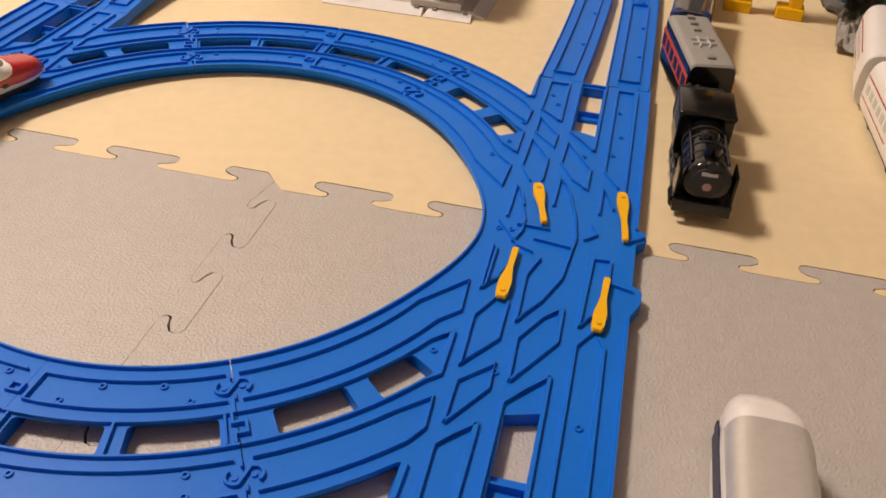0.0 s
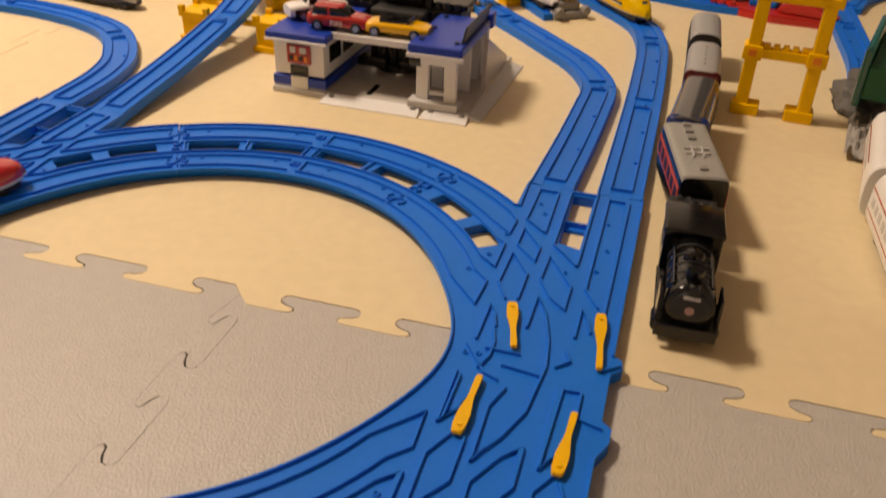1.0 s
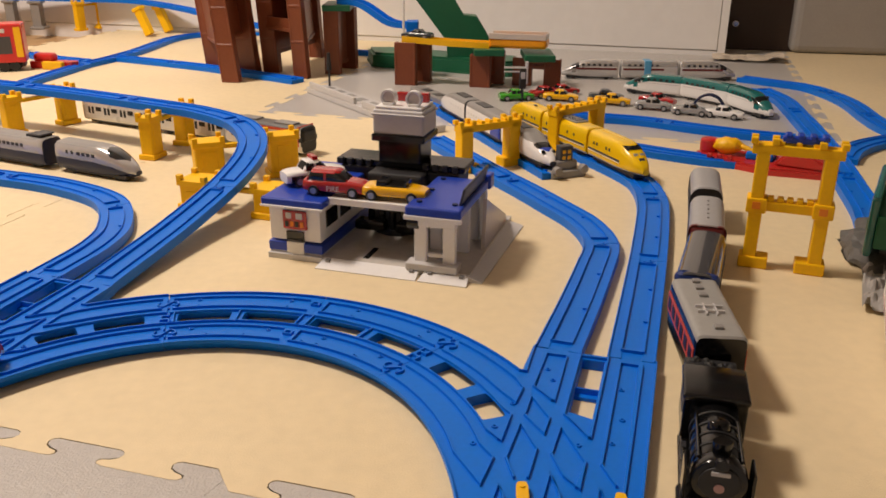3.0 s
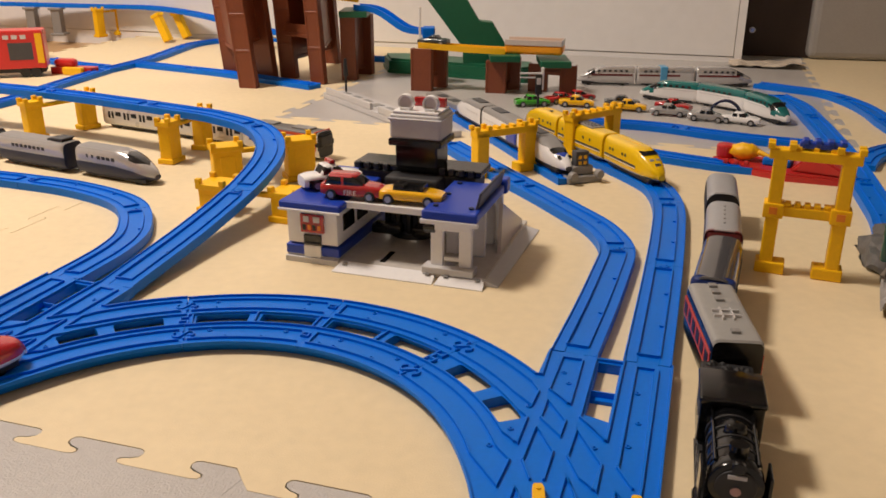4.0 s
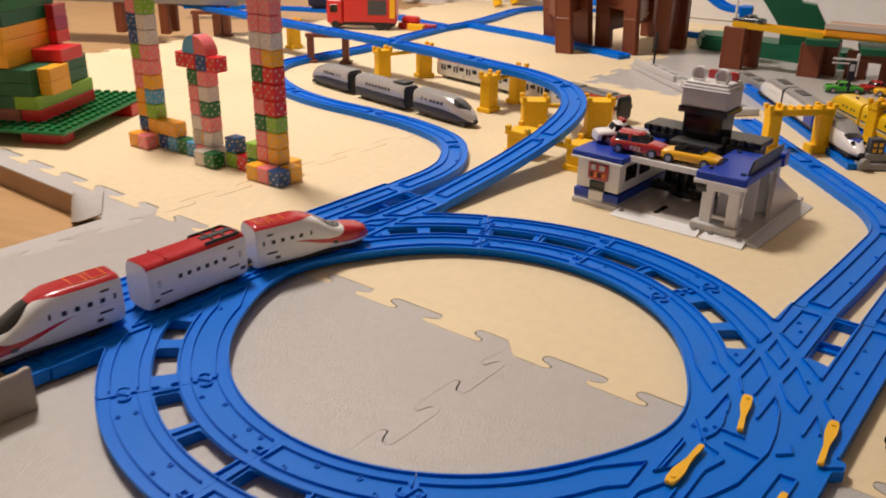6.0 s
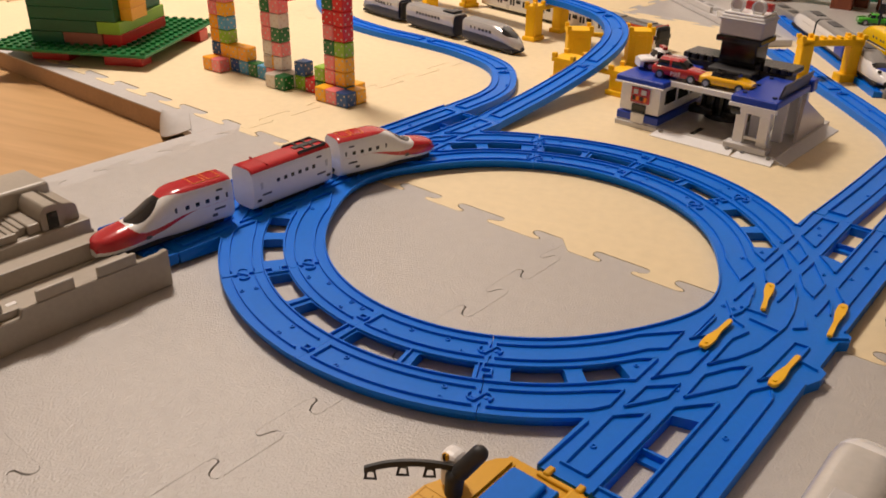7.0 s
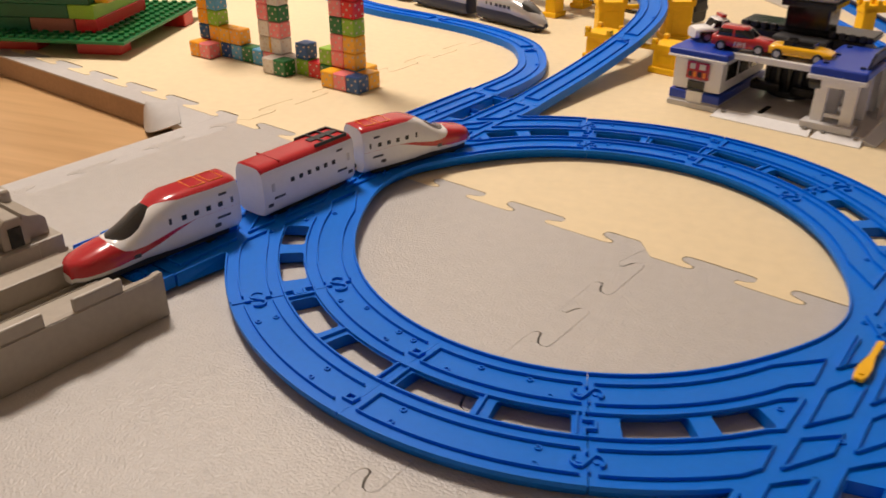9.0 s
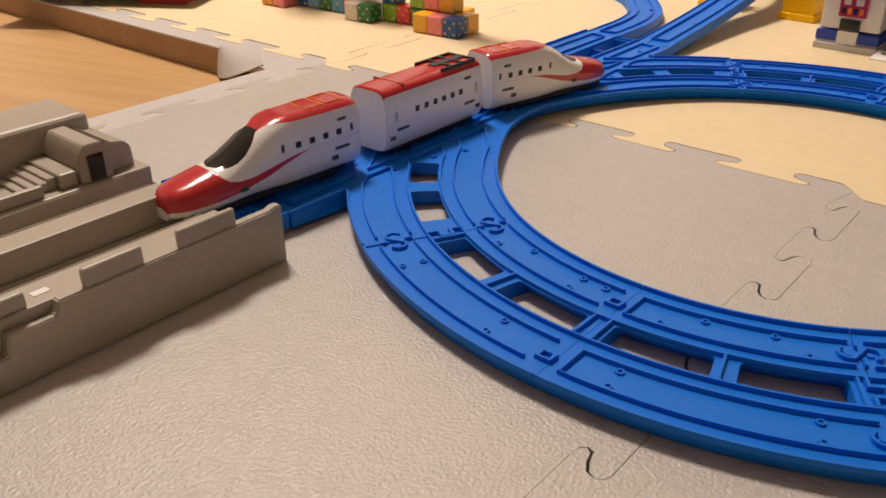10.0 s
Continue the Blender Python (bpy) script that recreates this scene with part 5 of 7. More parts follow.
def arch(a, b, h, label, t=0.019, two=False):
    """A yellow crenellated gate over a track; two: with a second storey."""
    ang = math.degrees(math.atan2(b[1] - a[1], b[0] - a[0]))
    ln = math.hypot(b[0] - a[0], b[1] - a[1])
    e = thing("track_arch", pose((a[0] + b[0]) / 2, (a[1] + b[1]) / 2, 0, 0, 0, ang), label, "toy arch", "yellow arches")
    for s in (-1, 1):
        x = s * ln / 2
        part("foot", box(x - (0.010 if s < 0 else 0.018), x + (0.018 if s < 0 else 0.010), -t * 0.62, t * 0.62, 0.0, 0.012, 0.0014), PIER_YELLOW, e)
        if two:
            part("post", box(x - 0.0064, x + 0.0064, -t / 2, t / 2, 0.010, 0.060, 0.0015), PIER_YELLOW, e)
            part("post", box(x - 0.0064, x + 0.0064, -t / 2, t / 2, 0.071, h - 0.010, 0.0015), PIER_YELLOW, e)
            part("socket", box(x - 0.0095, x + 0.0095, -t * 0.6, t * 0.62, 0.058, 0.073, 0.0012), PIER_YELLOW, e)
            # no real hole: its inner shade is a dark orange patch
            part("shaded_peg_hole", box(x - 0.0038, x + 0.0038, -t * 0.62 - 0.0006, t * 0.62 + 0.0006, 0.0625, 0.0695), ORANGE, e, "peg hole, its shade painted as a dark orange patch")
        else:
            part("post", box(x - 0.0095, x + 0.0095, -t / 2, t / 2, 0.010, h - 0.006, 0.0018), PIER_YELLOW, e)
    bm = box(-ln / 2 - 0.011, ln / 2 + 0.011, -t / 2, t / 2, h - 0.014, h - 0.004, 0.0012)
    for x in (-ln / 2, ln / 2):
        crown(bm, x - 0.013, x + 0.013, -t / 2 - 0.001, t / 2 + 0.001, h - 0.004)
    part("beam", bm, PIER_YELLOW, e)
    n = max(3, int(ln / 0.013))
    for k in range(1, n):
        x = -ln / 2 + ln * k / n
        part("merlon", box(x - 0.0028, x + 0.0028, -t * 0.35, t * 0.35, h - 0.0045, h - 0.0005, 0.0008, seg=1), PIER_YELLOW, e)
    if two:
        bm = box(-ln / 2, ln / 2, -t * 0.4, t * 0.4, 0.060, 0.070, 0.0012)
        part("middle_beam", bm, PIER_YELLOW, e)
        for k in range(7):
            x = -0.027 + 0.009 * k
            part("merlon", box(x - 0.003, x + 0.003, -t * 0.3, t * 0.3, 0.070, 0.074, 0.0008, seg=1), PIER_YELLOW, e)
    return e


arch((0.050, 1.372), (0.118, 1.412), 0.070, "yellow plastic crenellated arch over the blue track")
arch((0.192, 1.487), (0.262, 1.545), 0.068, "yellow plastic crenellated arch over the train track")
tall = arch((0.331, 1.038), (0.388, 1.016), 0.131, "tall two-storey yellow plastic arch standing on the mat", 0.017, True)
# blue clip lying on the tall arch
clip = thing("track_clip", pose(0.364, 1.026, 0.1290, 0, 0, -20), "blue plastic clip lying on the yellow arch", "toy part")
part("bar", box(-0.020, 0.020, -0.005, 0.005, 0.0, 0.006, 0.001), DEEPBLUE, clip)
for k in range(4):
    part("lug", box(-0.018 + 0.011 * k, -0.012 + 0.011 * k, -0.007, 0.007, 0.004, 0.009, 0.001, seg=1), DEEPBLUE, clip)

# the buffer stop
buf = thing("buffer_stop", pose(0.186, 1.358, 0, 0, 0, -68), "grey plastic buffer stop with a dark signal face on a siding", "toy part")
part("base", box(-0.018, 0.018, -0.026, 0.026, 0.0, 0.010, 0.002), MIDGREY, buf)
part("body", box(-0.010, 0.010, -0.016, 0.016, 0.010, 0.022, 0.002), MIDGREY, buf)
part("signal_face", box(-0.006, 0.007, -0.010, 0.010, 0.020, 0.042, 0.0015), DARKGREY, buf, "dark square signal face")
for y in (-0.004, 0.004):
    for z in (0.026, 0.034):
        part("signal_mark", box(0.0069, 0.0078, y - 0.0025, y + 0.0025, z - 0.0025, z + 0.0025, 0.0003, seg=1), YELLOW, buf, "small yellow mark")
for y in (-0.02, 0.02):
    part("buffer", cyl(0.006, 0.0, 0.010, 14, m=pose(0.014, y, 0.012, 0, 90, 0), bev=0.001), MIDGREY, buf)


# ---- little cars ----
def toy_car(m, L, paint, label, roof=0.0225, cabin=(-0.22, 0.20), cabin_paint=None, open_top=False):
    car = thing("toy_car", m, label, "toy car", "toy cars")
    W = L * 0.205
    zb, belt = 0.0035, max(0.0135, roof * 0.56)
    sec = []
    for k in range(15):
        t = k / 14
        x = -L / 2 + L * t
        e = min(t, 1 - t)
        w = W * (1 - 0.22 * max(0.0, 1 - e / 0.10) ** 2)
        top = belt + 0.0015 - 0.0035 * max(0.0, (t - 0.70) / 0.30) ** 1.5 - 0.0016 * max(0.0, (0.12 - t) / 0.12)
        sec.append((x, w, zb, top, 4.0, 0.06))
    body(car, sec, None, {"body": (paint, "")}, 24)
    c0, c1 = cabin[0] * L, cabin[1] * L
    if open_top:
        part("cockpit", box(c0, c1 * 0.8, -W * 0.72, W * 0.72, belt - 0.001, belt + 0.0025, 0.0012), BLACK, car, "black open cockpit")
        part("windscreen", box(c1 * 0.75, c1 * 0.9, -W * 0.7, W * 0.7, belt, roof - 0.001, 0.0006), WINDOW, car)
        part("hood", box(c0, c0 * 0.3, -W * 0.68, W * 0.68, belt, roof - 0.0005, 0.0022), BLACK, car, "black folded hood")
    else:
        cs = []
        for k in range(31):
            t = k / 30
            x = c0 + (c1 - c0) * t
            e = min(t / (0.22 if roof < 0.027 else 0.12), (1 - t) / (0.36 if roof < 0.027 else 0.28), 1.0)
            cs.append((x, W * (0.80 + 0.06 * e), belt - 0.003, belt + 0.001 + (roof - belt - 0.002) * (e ** 0.8), 3.6, 0.10))
        mid = c0 + (c1 - c0) * 0.46
        body(car, cs, lambda x, y, z, j: "roof" if z > roof - 0.0034 or (abs(y) > W * 0.6 and (abs(x - mid) < 0.0013 or x < c0 + 0.003 or x > c1 - 0.0015)) else "glasshouse", {"roof": (cabin_paint or paint, ""), "glasshouse": (WINDOW, "dark glasshouse")}, 24)
    for x in (-0.31 * L, 0.31 * L):
        for s in (-1, 1):
            wh = part("wheel", cyl(0.0056, -0.0022, 0.0022, 18, m=pose(0, 0, 0, 90, 0, 0), bev=0.0004), TYRE, car)
            wh.location = (x, s * (W * 0.93), 0.0056)
            part("rim", cyl(0.0034, -0.0026, 0.0026, 12, m=pose(0, 0, 0, 90, 0, 0)), CARSILVER, wh)
    for s in (-1, 1):
        part("headlight", box(L / 2 - 0.0035, L / 2 - 0.0008, s * W * 0.6 - 0.0018, s * W * 0.6 + 0.0018, 0.0085, 0.0108, 0.0004, seg=1), GLOSSWHITE, car)
        part("tail_light", box(-L / 2 + 0.0004, -L / 2 + 0.002, s * W * 0.6 - 0.0018, s * W * 0.6 + 0.0018, 0.0090, 0.0112, 0.0004, seg=1), CARRED, car)
    return car


# ---- the toy parking garage ----
GO = Matrix.Translation((-0.160, 1.055, 0)) @ Matrix.Rotation(radians(-17.2), 4, "Z")
gar = thing("toy_garage", GO, "white and blue plastic toy parking garage with a black lift tower", "toy garage")
GARFLOOR = material("smoky_floor_plastic", (0.60, 0.56, 0.51), 0.18, vary=0.10, scale=30, coat=0.3)
part("base", box(0.0, 0.215, 0.0, 0.185, 0.0, 0.006, 0.001), GARFLOOR, gar, "glossy smoky grey base plate")
part("base_rim", box(0.0, 0.060, -0.003, 0.0015, 0.0, 0.0062, 0.0006), LIGHTGREY, gar)
part("floor_slot", box(0.100, 0.106, 0.010, 0.040, 0.0055, 0.0066, 0.0003, seg=1), BLACK, gar)
for x0, x1 in ((0.062, 0.163), (0.170, 0.214)):
    bm = bmesh.new()
    q = [(x0, 0.001, 0.006), (x1, 0.001, 0.006), (x1 + 0.002, -0.0175, 0.0012), (x0 - 0.003, -0.0175, 0.0012)]
    hi = [bm.verts.new(p) for p in q]
    lo = [bm.verts.new((p[0], p[1], 0.0)) for p in q]
    bm.faces.new(hi)
    bm.faces.new(lo[::-1])
    for i in range(4):
        bm.faces.new((lo[i], lo[(i + 1) % 4], hi[(i + 1) % 4], hi[i]))
    ramp = part("ramp", bm, WHITE, gar, "white hinged ramp")
    for x in (x0 + 0.006, x1 - 0.006):
        part("hinge_slot", box(x - 0.002, x + 0.002, -0.007, -0.002, 0.0045, 0.0066), MIDGREY, ramp)
# left booth
part("booth_wall", box(0.002, 0.058, 0.002, 0.135, 0.020, 0.056, 0.001), WHITE, gar, "white booth wall")
part("booth_base", box(0.0, 0.060, 0.0, 0.137, 0.008, 0.018, 0.0012), DEEPBLUE, gar, "deep blue booth base")
part("booth_foot", box(0.001, 0.059, 0.001, 0.136, 0.0058, 0.0082), LIGHTGREY, gar)
part("booth_door", box(0.021, 0.040, -0.0012, 0.003, 0.006, 0.0195, 0.0005, seg=1), WHITE, gar)
part("booth_window", box(0.021, 0.040, -0.0008, 0.003, 0.0197, 0.0305, 0.0005, seg=1), WINDOW, gar)
part("counter", box(0.0225, 0.0385, -0.0030, -0.0006, 0.0210, 0.0225, 0.0004, seg=1), DARKGREY, gar)
part("booth_roof", box(-0.004, 0.064, -0.004, 0.140, 0.0575, 0.0655, 0.0022, seg=3), DEEPBLUE, gar, "deep blue booth roof")
part("roof_rim", box(-0.0045, 0.0645, -0.0052, -0.0036, 0.0560, 0.0585, 0.0006, seg=1), WHITE, gar, "white rim under the roof")
sign = part("sign", box(0.018, 0.044, -0.0008, 0.002, 0.033, 0.0525, 0.0005, seg=1), CARRED, gar, "small red and black sign with plain marks")
for k in range(4):
    part("sign_mark", box(0.021 + 0.0055 * k, 0.0245 + 0.0055 * k, -0.0016, -0.0006, 0.036, 0.0415), ORANGE if k % 2 else BLACK, sign)
part("sign_mark", box(0.022, 0.028, -0.0016, -0.0006, 0.0445, 0.0505), LIGHTGREY, sign)
part("sign_mark", box(0.033, 0.040, -0.0016, -0.0006, 0.0445, 0.0505), LIGHTGREY, sign)
for k in range(3):
    part("side_window", box(0.0572, 0.0590, 0.016 + 0.036 * k, 0.044 + 0.036 * k, 0.032, 0.050, 0.0005, seg=1), WINDOW, gar)
# right booth
for x, w in ((0.157, 0.0125), (0.186, 0.0125)):
    for y in (0.004, 0.055, 0.094):
        part("pillar", box(x, x + w, y, y + 0.007, 0.006, 0.062, 0.0008), WHITE, gar, "white pillar")
part("lintel", box(0.156, 0.199, 0.002, 0.012, 0.050, 0.0625, 0.001), WHITE, gar)
part("sill", box(0.150, 0.203, -0.004, 0.014, 0.006, 0.013, 0.001), LIGHTGREY, gar)
part("cross_rail", box(0.170, 0.187, 0.0055, 0.0095, 0.018, 0.022, 0.0006), WHITE, gar)
part("ticket_drum", cyl(0.009, 0.0, 0.012, 20, m=pose(0.150, 0.010, 0.0530, 0, 90, 0), bev=0.001), BLACK, gar, "black drum under the canopy")
part("canopy", box(0.150, 0.206, -0.004, 0.104, 0.062, 0.0715, 0.0022, seg=3), DEEPBLUE, gar, "deep blue canopy roof")
part("canopy_edge", box(0.149, 0.207, -0.005, 0.000, 0.058, 0.0625, 0.0008), WHITE, gar)
for x in (0.160, 0.196):
    for y in (0.012, 0.052, 0.092):
        part("roof_peg", cyl(0.0028, 0.071, 0.0732, 12, m=pose(x, y, 0)), NAVY, gar)
panel = part("side_panel", box(-0.0012, 0.0012, 0.0, 0.092, 0.0, 0.0210, 0.0006, seg=1), DARKGREY, gar, "dark printed panel leaning along the canopy")
panel.matrix_basis = pose(0.200, 0.012, 0.0680, 0, 14, 0)
for k in range(6):
    part("panel_mark", box(-0.0019, -0.0010, 0.005 + 0.0142 * k, 0.014 + 0.0142 * k, 0.005 + 0.003 * (k % 3), 0.0155 - 0.002 * (k % 2)), LIGHTGREY if k % 2 else NAVY, panel)
part("canopy_block", box(0.190, 0.208, 0.106, 0.122, 0.060, 0.0760, 0.002), DEEPBLUE, gar, "deep blue block at the canopy's end")
part("end_post", box(0.194, 0.202, 0.110, 0.118, 0.006, 0.0602, 0.0008), WHITE, gar)
bm = bmesh.new()
q = [(0.208, 0.07, 0.006), (0.208, 0.17, 0.006), (0.208, 0.17, 0.012), (0.208, 0.075, 0.060)]
a = [bm.verts.new(p) for p in q]
b = [bm.verts.new((p[0] + 0.004, p[1], p[2])) for p in q]
bm.faces.new(a)
bm.faces.new(b[::-1])
for i in range(4):
    bm.faces.new((a[i], a[(i + 1) % 4], b[(i + 1) % 4], b[i]))
part("side_ramp_wall", bm, CLEAR, gar, "milky triangular side wall")
bm = bmesh.new()
q = [(0.212, -0.004, 0.006), (0.228, -0.004, 0.0012), (0.232, 0.17, 0.0012), (0.212, 0.17, 0.006)]
a = [bm.verts.new(p) for p in q]
b = [bm.verts.new((p[0], p[1], 0.0)) for p in q]
bm.faces.new(a)
bm.faces.new(b[::-1])
for i in range(4):
    bm.faces.new((a[i], a[(i + 1) % 4], b[(i + 1) % 4], b[i]))
part("side_ramp", bm, LIGHTGREY, gar)
# deck between the booths
part("deck", box(0.060, 0.160, 0.018, 0.076, 0.0605, 0.0650, 0.0008), LIGHTGREY, gar, "pale grey parking deck")
part("deck_edge", box(0.058, 0.162, 0.014, 0.018, 0.0585, 0.0655, 0.0008), WHITE, gar)
# the lift tower
part("turntable", cyl(0.027, 0.006, 0.013, 28, m=pose(0.104, 0.105, 0), bev=0.001), DULLBLACK, gar)
part("lift_post", box(0.076, 0.138, 0.085, 0.130, 0.012, 0.0735, 0.003), DULLBLACK, gar, "wide black lift post")
for k in range(5):
    part("lift_rib", box(0.0785 + 0.0125 * k, 0.0845 + 0.0125 * k, 0.0790, 0.0852, 0.0125 + 0.003 * (k % 2), 0.056, 0.0012, seg=1), BLACK, gar)
part("lift_claw", box(0.066, 0.100, 0.070, 0.086, 0.0125, 0.024, 0.003), BLACK, gar)
part("lift_claw", box(0.112, 0.146, 0.070, 0.086, 0.0125, 0.024, 0.003), BLACK, gar)
lift = part("lift_floor", box(0.030, 0.178, 0.110, 0.152, 0.073, 0.0800, 0.0015), BLACK, gar, "black cross-shaped lift floor")
part("floor_wing", box(0.036, 0.080, 0.1075, 0.150, 0.056, 0.0732, 0.002), DULLBLACK, lift)
part("floor_wing", box(0.128, 0.172, 0.1075, 0.150, 0.056, 0.0732, 0.002), DULLBLACK, lift)
for x in (0.034, 0.132):
    for k in range(4):
        part("floor_lug", box(x + 0.011 * k, x + 0.006 + 0.011 * k, 0.1055, 0.1105, 0.0745, 0.0815, 0.0006, seg=1), DULLBLACK, lift)
part("lift_mast", box(0.082, 0.130, 0.105, 0.145, 0.080, 0.111, 0.002), BLACK, gar)
part("mast_collar", box(0.076, 0.136, 0.100, 0.150, 0.1045, 0.112, 0.0015), BLACK, gar)
part("motor_house", box(0.077, 0.135, 0.102, 0.148, 0.112, 0.139, 0.003, seg=3), LIGHTGREY, gar, "pale grey motor house")
part("motor_cap", box(0.080, 0.132, 0.104, 0.146, 0.139, 0.142, 0.0012), WHITE, gar)
part("motor_ledge", box(0.0755, 0.1365, 0.1005, 0.1495, 0.1325, 0.1350, 0.0008, seg=1), LIGHTGREY, gar)
for x in (0.093, 0.121):
    ring = bmesh.new()
    ridge(ring, [(x + 0.0078 * math.cos(k * 0.3307), 0.150 + 0.0078 * math.sin(k * 0.3307)) for k in range(19)], -0.003, 0.003, 0.0022, True)
    ob = part("light_ring", ring, WHITE, gar, "white ring lamp")
    ob.matrix_basis = pose(0, 0.112, 0, 90, 0, 0)
    lens = part("ring_lens", cyl(0.0067, -0.001, 0.001, 24), CLEAR, gar)
    lens.matrix_basis = pose(x, 0.112, 0.150, 90, 0, 0)
    part("ring_foot", box(x - 0.006, x + 0.006, 0.108, 0.117, 0.1415, 0.145, 0.0006), WHITE, gar)
part("red_bar", box(0.094, 0.130, 0.134, 0.142, 0.142, 0.152, 0.0012), CARRED, gar, "red bar behind the ring lamps")


def on_garage(x, y, z, turn):
    return GO @ pose(x, y, z, 0, 0, turn)


police = toy_car(on_garage(0.024, 0.062, 0.0655, 48), 0.066, GLOSSWHITE, "white and black toy patrol car parked on the garage roof", 0.0265)
part("side_panel", box(-0.029, 0.026, -0.0142, 0.0142, 0.004, 0.0118, 0.001), BLACK, police, "black lower sides")
part("light_bar", box(-0.003, 0.003, -0.008, 0.008, 0.0250, 0.0290, 0.0008), CARRED, police, "red light bar")
fire = toy_car(on_garage(0.066, 0.030, 0.0655, 4), 0.066, CARRED, "red toy fire car with dark windows on the garage deck", 0.0275, (-0.44, 0.22))
fire_text = bpy.data.curves.new("side_lettering", "FONT")
fire_text.body, fire_text.size, fire_text.align_x = "FIRE", 0.0075, "CENTER"
fire_text.extrude = 0.0001
ft = new("side_lettering", fire_text)
ft.parent = fire
ft.data.materials.append(WHITE)
ft.matrix_basis = pose(0.0, -0.01440, 0.0062, 90, 0, 0)
toy_car(on_garage(0.127, 0.034, 0.0650, 3), 0.067, CARYELLOW, "yellow toy convertible with black hood on the garage deck", 0.0205, (-0.26, 0.24), None, True)

# ---- linking cubes ----
CS = 0.0205
cube_meshes = {}


def link_cube(parent, mat, p):
    if mat.name not in cube_meshes:
        h = CS / 2 - 0.0002
        bm = box(-h, h, -h, h, 0.0, 2 * h, 0.0012, seg=1)
        # holes as flat pale patches, painted with the brightness seen through them
        hole = bmesh.new()
        for ax in (0, 90, 180, 270):
            r = Matrix.Rotation(radians(ax), 4, "Z")
            for y in (-0.0058, 0.0, 0.0058):
                for z in (0.0042, 0.0102, 0.0162):
                    if (abs(y) < 0.001) == (abs(z - 0.0102) < 0.001):
                        box(h - 0.0004, h + 0.0002, y - 0.0012, y + 0.0012, z - 0.0012, z + 0.0012, bm=hole)
            hole.transform(Matrix.Rotation(radians(90), 4, "Z"))
        me = bpy.data.meshes.new("link_cube")
        n0 = len(bm.faces)
        join(bm, hole)
        bm.faces.ensure_lookup_table()
        for f in bm.faces[n0:]:
            f.material_index = 1
        bm.to_mesh(me)
        bm.free()
        me.materials.append(mat)
        me.materials.append(HOLE)
        cube_meshes[mat.name] = me
    ob = new("link_cube", cube_meshes[mat.name])
    ob.parent = parent
    ob.location = p
    return ob


# the bright floor behind the holes is put into this pale colour
HOLE = material("bright_cube_hole", (0.62, 0.50, 0.40), 0.5, vary=0.05)
O, R, G, B, W_, P, L_, S = material("cube_orange", (0.92, 0.38, 0.012), 0.35, vary=0.05), material("cube_red", (0.72, 0.025, 0.03), 0.25, vary=0.05), LEGOGREEN, CUBEBLUE, material("cube_clear", (0.74, 0.68, 0.62), 0.25, vary=0.06), material("cube_pink", (0.90, 0.25, 0.26), 0.25, vary=0.05), LIME, SKY
Y_ = material("cube_amber", (0.92, 0.45, 0.015), 0.35, vary=0.05)
cubes = thing("cube_gate", pose(-0.512, 0.957, 0, 0, 0, 166), "gate of stacked coloured linking cubes standing on the mat", "toy cubes")
# base row: (step along, step across, colour)
for a, b, c in ((0, 0, B), (0, -1, Y_), (1, 0, P), (1, -1, S), (2, 0, Y_), (2, -1, R), (3, -1, G), (4, -1, R), (5, -1, LIME), (6, -1, W_), (7, -1, W_), (8, -1, P), (9, -1, S), (10, -1, G), (11, -1, S),
                (12, -1, B), (13, -1, Y_), (14, -1, R), (13, 0, P), (14, 0, O), (1, -2, Y_), (6, 0, G), (7, 0, W_)):
    link_cube(cubes, c, (a * CS, b * CS, 0))
for a, b, c in ((3, -1, LIME), (5, -1, CUBEBLUE), (8, -1, Y_), (12, -1, Y_), (11, -1, O)):
    link_cube(cubes, c, (a * CS, b * CS, CS))
right_a = [P, P, G, P, R, G, P, W_, P, P, B, B, G, P, W_]
right_b = [Y_, Y_, L_, R, R, R, Y_, W_, P, P, W_, Y_, Y_, Y_, O]
left_a = [B, O, O, P, P, L_, B, B, P, G, R, W_]
left_b = [Y_, L_, S, Y_, P, P, W_, W_, L_, R, G, LEGOGREEN]
mid_a = [W_, W_, P, P, G]
mid_b = [W_, P, G, W_, P]
for k, (ca, cb) in enumerate(zip(right_a, right_b)):
    link_cube(cubes, cb, (1.0 * CS, -1 * CS, (k + 1) * CS))
    link_cube(cubes, ca, (2.0 * CS, -1 * CS, (k + 1) * CS))
for k, (ca, cb) in enumerate(zip(left_a, left_b)):
    link_cube(cubes, cb, (13 * CS, -1 * CS, (k + 1) * CS))
    link_cube(cubes, ca, (14 * CS, -1 * CS, (k + 1) * CS))
for k, (ca, cb) in enumerate(zip(mid_a, mid_b)):
    link_cube(cubes, cb, (7.2 * CS, -1 * CS, (k + 1) * CS))
    link_cube(cubes, ca, (8.2 * CS, -1 * CS, (k + 1) * CS))
for a, b, c in ((6.2, -1, R), (7.2, -1, B), (8.2, -1, R), (9.2, -1, R)):
    link_cube(cubes, c, (a * CS, b * CS, 6 * CS))
for s, mt in ((0, SKY), (1, PINK)):
    lp = [(0.0, 0.0)] + [(0.024 * math.cos(radians(q)), 0.024 * math.sin(radians(q))) for q in range(90 * s, 90 * s + 91, 10)]
    ob = part("dome_quarter", prism(lp, -0.010, 0.010), mt, cubes, "rounded top cube")
    ob.matrix_basis = pose(7.7 * CS, -1 * CS, 7 * CS, 90, 0, 0)

# ---- the block house on its green plate ----
house = thing("block_house", pose(-1.008, 1.066, 0, 0, 0, 14), "house of coloured building blocks on a green studded plate", "toy blocks")


